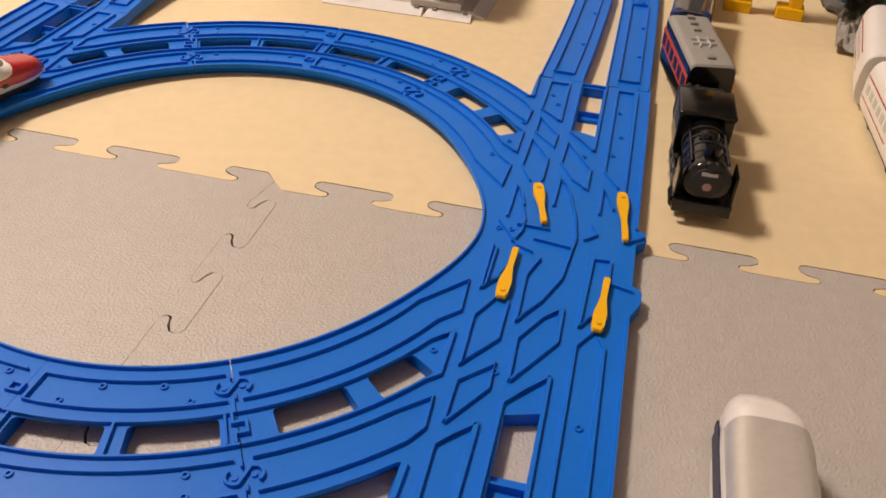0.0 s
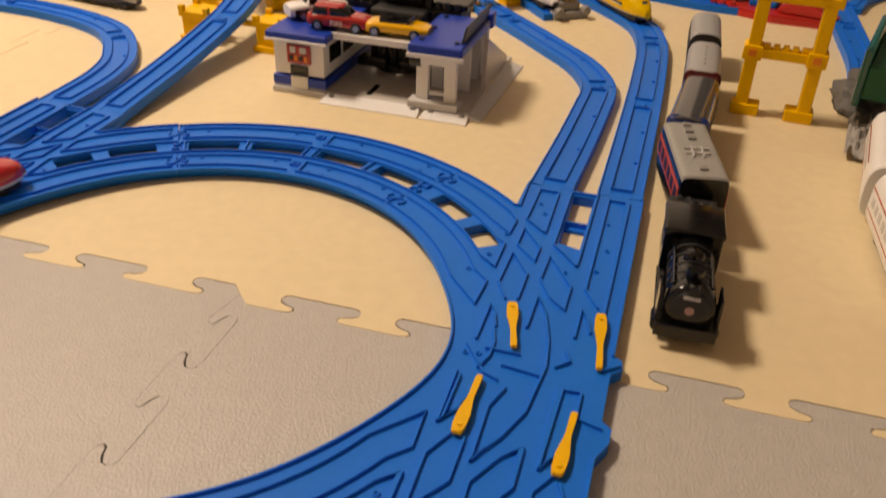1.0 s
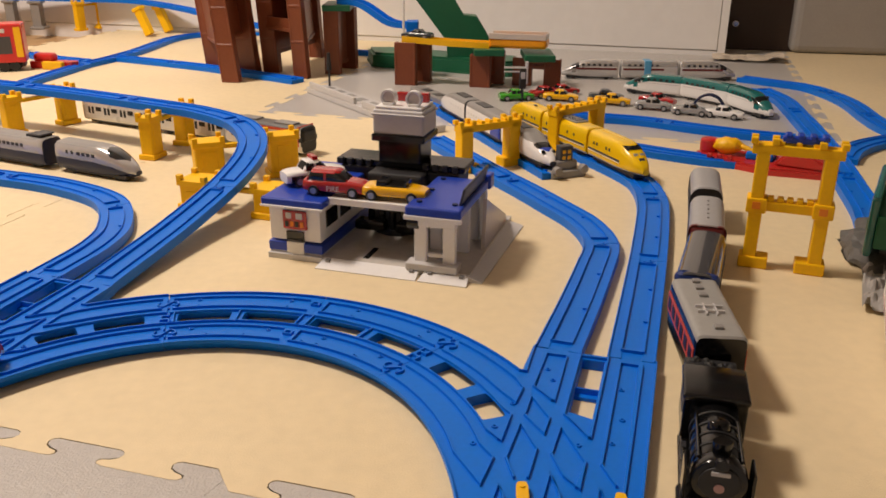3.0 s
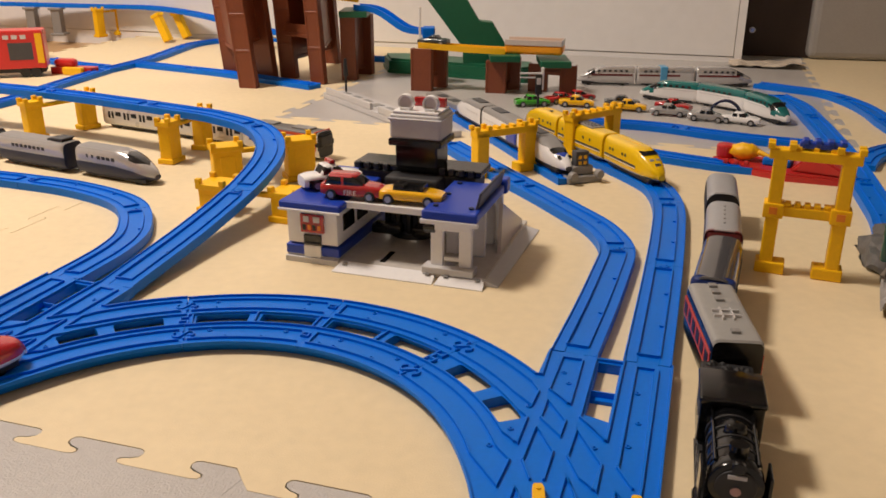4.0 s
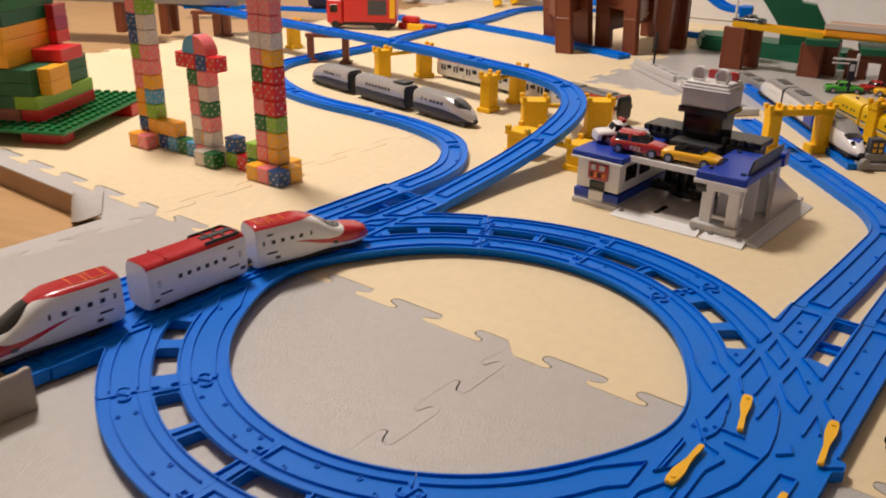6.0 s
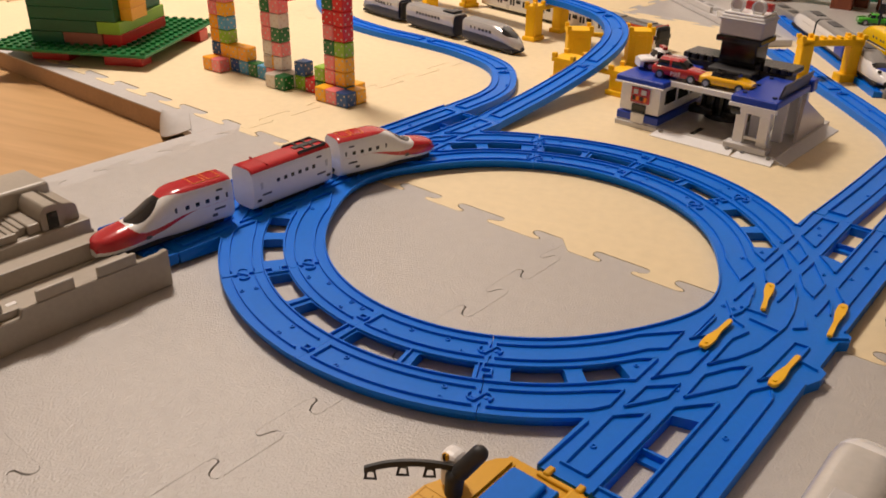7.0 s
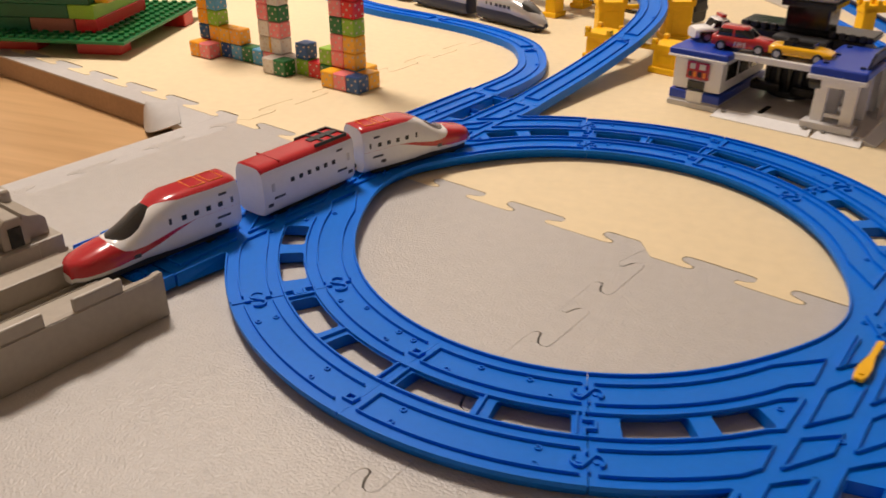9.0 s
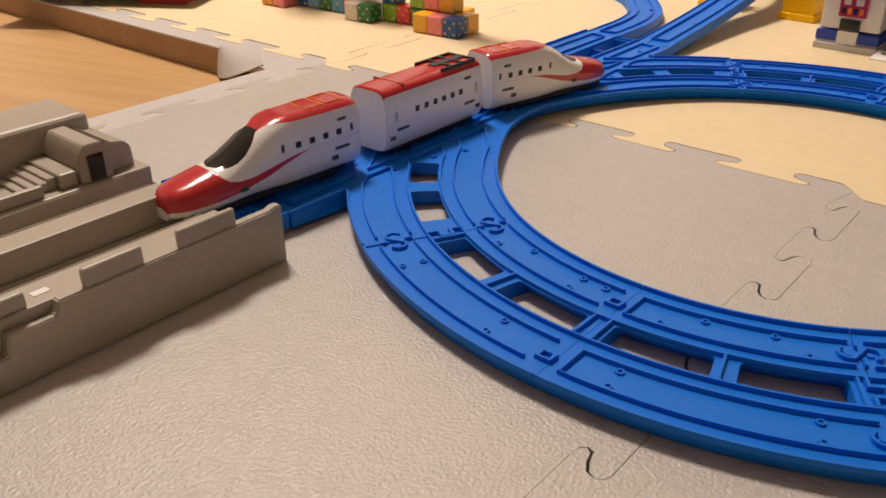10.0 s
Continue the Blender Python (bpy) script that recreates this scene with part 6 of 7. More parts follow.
def brick(mat, x, y, z, w, d, h, studs=False):
    b = part("brick", box(x, x + w, y, y + d, z, z + h, 0.0008, seg=1), mat, house)
    if studs:
        bm = bmesh.new()
        nx, ny = max(1, int(w / 0.016)), max(1, int(d / 0.016))
        for i in range(nx):
            for j in range(ny):
                cyl(0.0046, 0, 0.0034, 10, bm=bm, m=Matrix.Translation((x + (i + 0.5) * w / nx, y + (j + 0.5) * d / ny, z + h)))
        tagged(part("studs", bm, mat, b), kind="stuff")
    return b


for x, y, w, d, c in ((-0.10, -0.10, 0.064, 0.032, RED), (0.03, -0.11, 0.064, 0.032, RED), (-0.12, 0.06, 0.064, 0.032, DEEPBLUE), (0.05, 0.06, 0.064, 0.032, RED), (-0.14, -0.06, 0.032, 0.064, DEEPBLUE)):
    brick(c, x, y, 0.0, w, d, 0.0185)
brick(LEGOGREEN, -0.160, -0.130, 0.0190, 0.272, 0.260, 0.0045, True)
z = 0.0240
DUSK = material("block_dusky_pink", (0.36, 0.13, 0.09), 0.4, vary=0.06)
layers = [((-0.10, -0.09, 0.054, 0.15, GREEN), (-0.045, -0.09, 0.066, 0.15, DUSK), (0.022, -0.088, 0.032, 0.148, R)),
          ((-0.10, -0.09, 0.115, 0.15, GREEN), (0.016, -0.091, 0.038, 0.15, LIME)), ((-0.10, -0.09, 0.148, 0.15, GREEN), (0.049, -0.075, 0.020, 0.05, Y_)),
          ((-0.10, -0.09, 0.148, 0.15, GREEN), (0.049, -0.075, 0.020, 0.05, Y_)), ((-0.10, -0.085, 0.080, 0.14, DEEPBLUE), (-0.019, -0.088, 0.034, 0.14, Y_), (0.016, -0.030, 0.046, 0.060, R)),
          ((-0.10, -0.08, 0.024, 0.13, CARRED), (-0.075, -0.088, 0.055, 0.14, Y_), (-0.019, -0.088, 0.034, 0.14, Y_), (0.016, 0.020, 0.014, 0.035, R)),
          ((-0.09, -0.08, 0.070, 0.13, BROWN), (-0.019, -0.088, 0.034, 0.14, Y_), (0.016, 0.020, 0.014, 0.035, CARRED)),
          ((-0.10, -0.085, 0.115, 0.135, GREEN), (0.016, 0.020, 0.014, 0.035, CARRED)), ((-0.10, -0.085, 0.065, 0.135, GREEN), (-0.034, -0.085, 0.048, 0.135, G)), ((-0.10, -0.085, 0.115, 0.135, GREEN),), ((-0.08, -0.07, 0.09, 0.11, G),)]
for row in layers:
    for x, y, w, d, c in row:
        brick(c, x, y, z, w, d, 0.0190)
    z += 0.0192

# ---- the grey station platform at the oval's foot ----
stn = thing("station_platform", RING_B @ pose(0.0, 0.262, 0), "grey plastic toy station platform with two track beds", "toy station")
SL = 0.30
part("floor_plate", box(0.172, 0.400, 0.0, SL, 0.0, 0.0110, 0.001), PLATGREY, stn)
for c in (0.2185, 0.2755):
    for s in (-1, 1):
        part("rail_rib", box(c + s * 0.009 - 0.0007, c + s * 0.009 + 0.0007, 0.004, SL, 0.0108, 0.0135), PLATGREY, stn)
        part("rail_edge", box(c + s * 0.018 - 0.0009, c + s * 0.018 + 0.0009, 0.002, SL, 0.0108, 0.0140), PLATGREY, stn)
# outer wall with its stepped top edge
prof = [(0.0, 0.0), (0.0003, 0.0332), (0.0055, 0.0336), (0.0075, 0.0322), (0.1245, 0.0322), (0.1265, 0.0255), (0.1480, 0.0255), (0.1500, 0.0165), (SL, 0.0165), (SL, 0.0)]
bm = bmesh.new()
lo = [bm.verts.new((0.1715, y, zz)) for y, zz in prof]
hi = [bm.verts.new((0.1770, y, zz)) for y, zz in prof]
bm.faces.new(lo)
bm.faces.new(hi[::-1])
for i in range(len(prof)):
    bm.faces.new((lo[i], lo[(i + 1) % len(prof)], hi[(i + 1) % len(prof)], hi[i]))
bmesh.ops.recalc_face_normals(bm, faces=bm.faces)
bmesh.ops.bevel(bm, geom=bm.edges[:], offset=0.0007, segments=2, affect="EDGES")
shade(part("outer_wall", bm, PLATGREY, stn), 40)
part("platform_edge", box(0.1772, 0.1985, 0.0240, SL, 0.0075, 0.0312, 0.001), PLATGREY, stn)
part("platform_ramp", box(0.1772, 0.1925, 0.0080, 0.0238, 0.0075, 0.0240, 0.003, seg=3), PLATGREY, stn)
for y0, y1, u in ((0.0285, 0.0625, 0.1725), (0.0812, 0.1115, 0.1725), (0.1345, 0.180, 0.1780), (0.205, 0.245, 0.1780)):
    part("barrier", box(u, u + 0.0038, y0, y1, 0.0310, 0.0412 if u < 0.175 else 0.0390, 0.0016, seg=3), PLATGREY, stn, "low rounded platform barrier")
part("island_platform", box(0.2385, 0.2560, 0.0215, SL, 0.0108, 0.0300, 0.001), PLATGREY, stn)
part("island_ramp", box(0.2390, 0.2555, 0.0060, 0.0213, 0.0108, 0.0215, 0.002), PLATGREY, stn)
for x in (0.2570, 0.2592, 0.2895):
    part("edge_line", box(x, x + 0.0009, 0.024, SL, 0.0075, 0.0290 if x < 0.27 else 0.0255, 0.0003, seg=1), PLATGREY, stn)
for x in (0.1988, 0.2010):
    part("edge_line", box(x, x + 0.0009, 0.030, SL, 0.0075, 0.0300, 0.0003, seg=1), PLATGREY, stn)
part("far_platform", box(0.2910, 0.366, 0.004, SL, 0.0075, 0.0262, 0.0012), PLATGREY, stn)


def gable(u0, u1, outline, name, label=""):
    """A block with that end outline (along, up), running away from the tracks."""
    bm = bmesh.new()
    A = [bm.verts.new((u0, y, zz)) for y, zz in outline]
    B = [bm.verts.new((u1, y, zz)) for y, zz in outline]
    bm.faces.new(A)
    bm.faces.new(B[::-1])
    for i in range(len(A)):
        j = (i + 1) % len(A)
        bm.faces.new((A[i], B[i], B[j], A[j]))
    bmesh.ops.recalc_face_normals(bm, faces=bm.faces)
    bmesh.ops.bevel(bm, geom=bm.edges[:], offset=0.0006, segments=2, affect="EDGES")
    return shade(part(name, bm, PLATGREY, stn, label), 40)


gable(0.2940, 0.336, [(0.0265, 0.0262), (0.0265, 0.0415), (0.0310, 0.0490), (0.0415, 0.0490), (0.0465, 0.0415), (0.0465, 0.0262)], "stair_head", "grey stair head with chamfered shoulders")
part("stair_door", box(0.2926, 0.2945, 0.0315, 0.0410, 0.0272, 0.0425, 0.0003, seg=1), BLACK, stn, "dark doorway")
gable(0.3000, 0.345, [(0.0090, 0.0262), (0.0098, 0.0385), (0.0135, 0.0425), (0.0215, 0.0440), (0.0270, 0.0480), (0.0270, 0.0262)], "stair_end", "sloped end of the stairs")
for k in range(4):
    part("step", box(0.3010, 0.336, 0.0582 + 0.0048 * k, 0.0630 + 0.0048 * k, 0.0262, 0.0335 - 0.0017 * k, 0.0004, seg=1), PLATGREY, stn)
part("stair_cheek", box(0.2965, 0.336, 0.0467, 0.0580, 0.0262, 0.0352, 0.0014), PLATGREY, stn)
part("stair_wall", box(0.2940, 0.2985, 0.0690, 0.110, 0.0262, 0.0335, 0.0010), PLATGREY, stn)
part("building", box(0.336, 0.384, 0.014, SL, 0.0075, 0.0535, 0.004, seg=3), PLATGREY, stn, "long grey station building")
part("sticker", box(0.1845, 0.1890, 0.1215, 0.1290, 0.0311, 0.0315), WHITE, stn, "small white sticker with plain bars")

# ---- the yellow level crossing ----
cr = thing("level_crossing", RING_A @ pose(0.0, -0.2385, 0), "yellow plastic level crossing with two blue track beds and a barrier", "toy crossing")
CRL = -0.170
part("base", box(0.176, 0.312, CRL, -0.0140, 0.0, 0.0068, 0.001), GOLD, cr)
for c, y1 in ((0.2025, -0.0245), (0.2675, -0.034)):
    part("track_bed", box(c - 0.0160, c + 0.0165, -0.0920, y1, 0.0068, 0.0098, 0.0008), BLUE, cr, "blue track bed with raised middle")
    part("track_middle", box(c - 0.0158, c + 0.0095, -0.0915, y1 - 0.002, 0.0098, 0.0136, 0.0024, seg=3), BLUE, cr)
    part("bed_rim", box(c + 0.0145, c + 0.0163, -0.0915, y1 - 0.001, 0.0098, 0.0112, 0.0004, seg=1), BLUE, cr)
part("road_pip", cyl(0.0018, 0.0, 0.0016, 14, m=pose(0.2375, -0.058, 0.0118), bev=0.0004), GOLD, cr)
part("road_strip", box(0.2225, 0.2505, CRL, -0.0185, 0.0068, 0.0120, 0.0022), GOLD, cr)
part("road_strip", box(0.2845, 0.3120, CRL, -0.019, 0.0068, 0.0115, 0.0018), GOLD, cr)
for c in (0.2145, 0.2715):
    part("clip_bar", box(c - 0.0160, c + 0.0160, -0.0190, -0.0150, 0.0066, 0.0088, 0.0006, seg=1), GOLD, cr)
    part("clip_tongue", box(c - 0.0130, c - 0.0085, -0.0170, -0.0085, 0.0072, 0.0104, 0.0008, seg=1), GOLD, cr)
    part("clip_tongue", box(c + 0.0095, c + 0.0140, -0.0170, -0.0100, 0.0072, 0.0104, 0.0008, seg=1), GOLD, cr)
lp = [(0.1860, -0.0225), (0.183, -0.0205), (0.179, -0.0215), (0.173, -0.027), (0.168, -0.038), (0.166, -0.056), (0.163, -0.064), (0.1555, -0.0715), (0.1550, -0.0975), (0.180, -0.0965), (0.1860, -0.0965)]
bm = prism(lp, 0.0, 0.0125)
bmesh.ops.bevel(bm, geom=[e for e in bm.edges if all(v.co.z > 0.01 for v in e.verts)], offset=0.002, segments=2, affect="EDGES")
part("apron", bm, GOLD, cr, "yellow moulded apron")
bm = prism([(0.1755, -0.0980), (0.1600, -0.0990), (0.1565, -0.1040), (0.1565, CRL), (0.1755, CRL)], 0.0, 0.0076)
bmesh.ops.bevel(bm, geom=[e for e in bm.edges if all(v.co.z > 0.007 for v in e.verts)], offset=0.0014, segments=2, affect="EDGES")
part("lower_apron", bm, GOLD, cr)
for k in range(4):
    part("paving_line", box(0.1575, 0.1830, -0.0960 + 0.0072 * k, -0.0952 + 0.0072 * k, 0.0122, 0.0129), GOLD, cr)
    part("paving_line", box(0.1578 + 0.0082 * k, 0.1586 + 0.0082 * k, -0.0958, -0.0740 - 0.0030 * (k > 0), 0.0122, 0.0128), GOLD, cr)
part("barrier_box", box(0.1625, 0.1760, -0.0690, -0.0560, 0.0125, 0.0385, 0.0045, seg=3), WHITE, cr, "white barrier box")
part("box_mark", box(0.1665, 0.1705, -0.0702, -0.0675, 0.0350, 0.0395, 0.0006, seg=1), GOLD, cr, "yellow mark with a black bar")
part("mark_bar", box(0.1678, 0.1692, -0.0708, -0.0690, 0.0352, 0.0398, 0.0003, seg=1), BLACK, cr)


def capsule(a, b, ra, rb, rows=22, n=16, waist=0.0):
    """A rounded bar from a to b, thick at both ends."""
    a, b = Vector(a), Vector(b)
    ax = (b - a).normalized()
    s1 = ax.orthogonal().normalized()
    s2 = ax.cross(s1)
    bm = bmesh.new()
    prev = None
    for k in range(rows + 1):
        t = k / rows
        r = (ra + (rb - ra) * t) * (1 - waist * math.exp(-((t - 0.38) / 0.16) ** 2))
        end = min(t, 1 - t) * (b - a).length
        if end < r:
            r *= max(0.15, math.sqrt(max(0.0, 1 - (1 - end / r) ** 2)))
        ring = [bm.verts.new(a.lerp(b, t) + (s1 * math.cos(j * 2 * math.pi / n) + s2 * math.sin(j * 2 * math.pi / n)) * r) for j in range(n)]
        if prev:
            for j in range(n):
                bm.faces.new((prev[j], prev[(j + 1) % n], ring[(j + 1) % n], ring[j]))
        else:
            bm.faces.new(ring[::-1])
        prev = ring
    bm.faces.new(prev)
    return bm


drum = capsule((0.1760, -0.0705, 0.0115), (0.1766, -0.0700, 0.0330), 0.0052, 0.0058)
join(drum, capsule((0.1763, -0.0700, 0.0275), (0.1887, -0.0590, 0.0485), 0.0056, 0.0052))
shade(part("barrier_drum", drum, DULLBLACK, cr, "black two-lobed barrier drum"), 50)
bm = bmesh.new()
arm_line = [(0.0, 0.0, 0.0), (-0.012, -0.008, 0.0012), (-0.024, -0.017, 0.0008), (-0.033, -0.025, -0.0008), (-0.040, -0.032, -0.0035)]
ridge(bm, smooth_path(arm_line, 0.002), -0.0016, 0.0018, 0.0028)
arm = part("barrier_arm", bm, DULLBLACK, cr, "black barrier arm")
arm.matrix_basis = pose(0.1750, -0.0690, 0.0335)
for k, (x, y, zz) in enumerate(((-0.0090, -0.0060, 0.0), (-0.0215, -0.0150, 0.0), (-0.0350, -0.0275, -0.0022))):
    bm = bmesh.new()
    loop = [(0.0, 0.0), (-0.0056, -0.0002), (-0.0072, -0.0080), (0.0008, -0.0076)]
    outer = [bm.verts.new((px, -0.0008, pz)) for px, pz in loop]
    inner = [bm.verts.new((px * 0.55 - 0.0012, -0.0008, pz * 0.5 - 0.0020)) for px, pz in loop]
    for i in range(4):
        j = (i + 1) % 4
        bm.faces.new((outer[i], outer[j], inner[j], inner[i]))
    bmesh.ops.solidify(bm, geom=bm.faces[:], thickness=0.0016)
    sub = part("arm_loop", bm, DULLBLACK, arm)
    sub.matrix_basis = pose(x, y, zz - 0.001, 0, 0, 35)

# ---- the far side: towers, slide and green hill ----
BT = "tall brown plastic lattice tower for a raised toy track"


def channel_tower(slabs, links, h, label, lean=0.0, cap=None):
    """A tower of upright channel posts (x, y, width, turn) with panels and bars between some of them."""
    cx, cy = sum(q[0] for q in slabs) / len(slabs), sum(q[1] for q in slabs) / len(slabs)
    e = thing("track_tower", Matrix.Translation((cx, cy, 0)), label, "toy tower", "brown towers")
    slant = Matrix.Identity(4)
    slant[0][2] = lean
    for x, y, w, turn in slabs:
        bm = box(-w / 2, w / 2, -0.002, 0.002, 0.0, h, 0.0006, seg=1)
        for sx in (-1, 1):
            box(sx * w / 2 - 0.0025, sx * w / 2 + 0.0025, -0.003, 0.017, 0.0, h, 0.0010, seg=1, bm=bm)
        for lv in range(1, int(h / 0.075)):
            box(-w / 2, w / 2, -0.0028, 0.012, 0.075 * lv, 0.075 * lv + 0.006, 0.0008, seg=1, bm=bm)
        bmesh.ops.transform(bm, matrix=slant @ pose(x - cx, y - cy, 0, 0, 0, turn), verts=bm.verts)
        part("post", bm, BROWN, e)
    for a, b, z0, z1 in links:
        pa, pb = Vector((slabs[a][0] - cx, slabs[a][1] - cy, 0)), Vector((slabs[b][0] - cx, slabs[b][1] - cy, 0))
        d = pb - pa
        bm = box(0.006, d.length - 0.006, -0.002, 0.002, z0, z1, 0.0008, seg=1)
        box(0.004, d.length - 0.004, -0.004, 0.004, z0 - 0.003, z0 + 0.005, 0.001, seg=1, bm=bm)
        bmesh.ops.transform(bm, matrix=slant @ Matrix.Translation(pa) @ Matrix.Rotation(math.atan2(d.y, d.x), 4, "Z"), verts=bm.verts)
        part("cross_panel", bm, BROWN, e)
    if cap:
        w = 0.062
        bm = box(-w / 2, w / 2, -0.05, 0.06, h, h + 0.013, 0.0015)
        part("cap", bm, cap, e, "green cap")
    return e


channel_tower([(-0.429, 2.045, 0.034, -8), (-0.512, 2.230, 0.032, -20), (-0.418, 2.165, 0.048, -24)], [(0, 1, 0.070, 0.34), (0, 2, 0.090, 0.34), (1, 2, 0.150, 0.16)], 0.36, BT, -0.085)
channel_tower([(-0.366, 2.175, 0.034, -16), (-0.287, 2.098, 0.028, -16), (-0.296, 2.400, 0.030, -16)], [(0, 1, 0.100, 0.125), (1, 2, 0.060, 0.34), (0, 2, 0.040, 0.34)], 0.36, BT, -0.045)
channel_tower([(-0.224, 2.152, 0.030, -10), (-0.198, 2.235, 0.034, -16)], [(0, 1, 0.020, 0.136)], 0.138, "brown plastic tower with a green cap", 0.0, GREEN)
channel_tower([(-0.056, 2.024, 0.040, -12), (-0.022, 2.066, 0.034, -12)], [(0, 1, 0.030, 0.086)], 0.088, "brown plastic pillar under a yellow road")
channel_tower([(0.100, 2.002, 0.038, -12), (0.134, 2.044, 0.034, -12)], [(0, 1, 0.025, 0.066)], 0.068, "brown plastic pillar with a green cap", 0.0, GREEN)
channel_tower([(0.190, 2.026, 0.036, -12), (0.250, 2.000, 0.030, -12)], [(0, 1, 0.040, 0.056)], 0.058, "brown plastic pillar with a green cap", 0.0, GREEN)
for a, b in (((-0.452, 2.088, 0.205), (-0.206, 2.185, 0.168)), ((-0.452, 2.088, 0.30), (-0.322, 2.150, 0.30))):
    a, b = Vector(a), Vector(b)
    road = thing("slope_road", Matrix.Translation(a), "yellow plastic sloping road between the brown towers", "toy road", "yellow roads")
    pr = [(-0.016, 0.0), (-0.016, 0.010), (-0.013, 0.010), (-0.013, 0.004), (0.013, 0.004), (0.013, 0.010), (0.016, 0.010), (0.016, 0.0)]
    part("deck", sweep([Vector((0, 0, 0)), (b - a) / 2, b - a], pr), YELLOW, road)
pr = [(-0.017, 0.0), (-0.017, 0.012), (-0.014, 0.012), (-0.014, 0.004), (0.014, 0.004), (0.014, 0.012), (0.017, 0.012), (0.017, 0.0)]
slide = thing("slide_road", pose(-0.206, 2.185, 0.152), "wavy blue plastic slide leaving the brown tower", "toy road")
sp = smooth_path([(0.0, 0.0, 0.0), (0.05, -0.02, -0.006), (0.11, -0.045, -0.040), (0.150, -0.060, -0.046), (0.172, -0.066, -0.048)], 0.008)
part("deck", sweep(sp, pr), BLUE, slide)
part("end_wall", box(0.150, 0.176, -0.088, -0.046, -0.070, -0.030, 0.002), BLUE, slide)
road = thing("slope_road", pose(-0.040, 2.045, 0.0885), "yellow plastic road on brown pillars", "toy road", "yellow roads")
part("deck", sweep([Vector((-0.02, 0.0, 0)), Vector((0.08, -0.02, -0.006)), Vector((0.160, -0.035, -0.008))], pr), YELLOW, road)
bowl = thing("road_bowl", pose(0.185, 2.015, 0.0805, 0, 0, -14), "yellow plastic road end with a clear guard", "toy road")
AMBER = material("amber_plastic", (0.90, 0.36, 0.01), 0.3, vary=0.06)
part("tray", box(-0.065, 0.055, -0.024, 0.024, 0.0, 0.020, 0.006, seg=3), AMBER, bowl, "amber see-through tray")
for s in (-1, 1):
    part("guard", box(-0.064, 0.054, s * 0.024 - 0.0012, s * 0.024 + 0.0012, 0.018, 0.030, 0.001), CLEAR, bowl, "milky clear guard wall")
part("guard", box(0.052, 0.0545, -0.023, 0.023, 0.018, 0.030, 0.001), CLEAR, bowl)
toy_car(pose(-0.030, 2.042, 0.093, 0, 0, 160), 0.066, CARDARK, "dark green toy car on the yellow road", 0.022)

hill = thing("slope_base", pose(0, 2.19, 0), "dark green plastic hill base with a steep conveyor arm", "toy track base")
lp = [(-0.142, 0.072), (0.166, -0.063), (0.205, -0.040), (0.195, 0.030), (-0.100, 0.165), (-0.160, 0.165)]
bm = prism(lp, 0.0, 0.034)
bmesh.ops.bevel(bm, geom=[e for e in bm.edges if all(v.co.z > 0.03 for v in e.verts)], offset=0.006, segments=2, affect="EDGES")
part("base", bm, GREEN, hill)
part("base_rim", prism([(x * 1.02, y * 1.02 - 0.002) for x, y in lp], 0.0, 0.008), GREEN, hill)
bm = bmesh.new()
q = [(0.034, 0.030), (0.165, 0.030), (0.165, 0.052), (0.131, 0.074), (0.100, 0.124), (0.070, 0.127), (-0.075, 0.360), (-0.190, 0.360), (0.032, 0.069)]
a = [bm.verts.new((x, 0.0, zz)) for x, zz in q]
b = [bm.verts.new((x, 0.045, zz)) for x, zz in q]
bm.faces.new(a)
bm.faces.new(b[::-1])
for i in range(len(q)):
    bm.faces.new((a[i], a[(i + 1) % len(q)], b[(i + 1) % len(q)], b[i]))
bmesh.ops.recalc_face_normals(bm, faces=bm.faces)
bmesh.ops.bevel(bm, geom=bm.edges[:], offset=0.0015, segments=2, affect="EDGES")
part("conveyor_arm", bm, GREEN, hill, "steep dark green conveyor arm")
part("knob", cyl(0.006, 0.033, 0.046, 12, m=pose(-0.085, 0.075, 0)), YELLOW, hill, "small yellow knob")
part("flag_post", box(-0.062, -0.057, -0.1420, -0.138, 0.090, 0.170, 0.001), WHITE, hill, "white post beside the slide")

# ---- station platform strips and posts at the far end ----
strip = thing("station_road", between((0.005, 1.585), (-0.235, 1.955)), "pale grey plastic station strip lying on the mat beside the track", "toy station")
part("plate", box(-0.215, 0.215, -0.030, 0.024, 0.0, 0.012, 0.002), LIGHTGREY, strip)
for k in range(9):
    part("slot", box(-0.195 + 0.045 * k, -0.170 + 0.045 * k, -0.018, 0.010, 0.0118, 0.0126), MIDGREY, strip)
for k in range(2):
    part("curb", box(-0.21 + 0.22 * k, -0.02 + 0.22 * k, 0.018, 0.024, 0.012, 0.024, 0.001), LIGHTGREY, strip)
strip2 = thing("station_road", between((0.095, 1.66), (-0.03, 1.92)), "mid grey plastic platform between the station tracks", "toy station")
part("plate", box(-0.14, 0.14, -0.016, 0.016, 0.0, 0.018, 0.002), MIDGREY, strip2)
for k in range(5):
    part("slot", box(-0.12 + 0.05 * k, -0.095 + 0.05 * k, -0.008, 0.008, 0.0178, 0.0188), DARKGREY, strip2)


def signal_post(x, y, h, lamp, label):
    e = thing("signal_post", pose(x, y, 0), label, "toy signal")
    part("foot", cyl(0.011, 0.0, 0.005, 18, bev=0.001), DULLBLACK, e)
    part("pole", cyl(0.0022, 0.005, h - 0.02, 10), DULLBLACK, e)
    part("head", box(-0.006, 0.006, -0.004, 0.004, h - 0.036, h, 0.0015) if lamp else cyl(0.0055, h - 0.034, h, 12, r2=0.003), DULLBLACK, e, "black signal head")
    return e


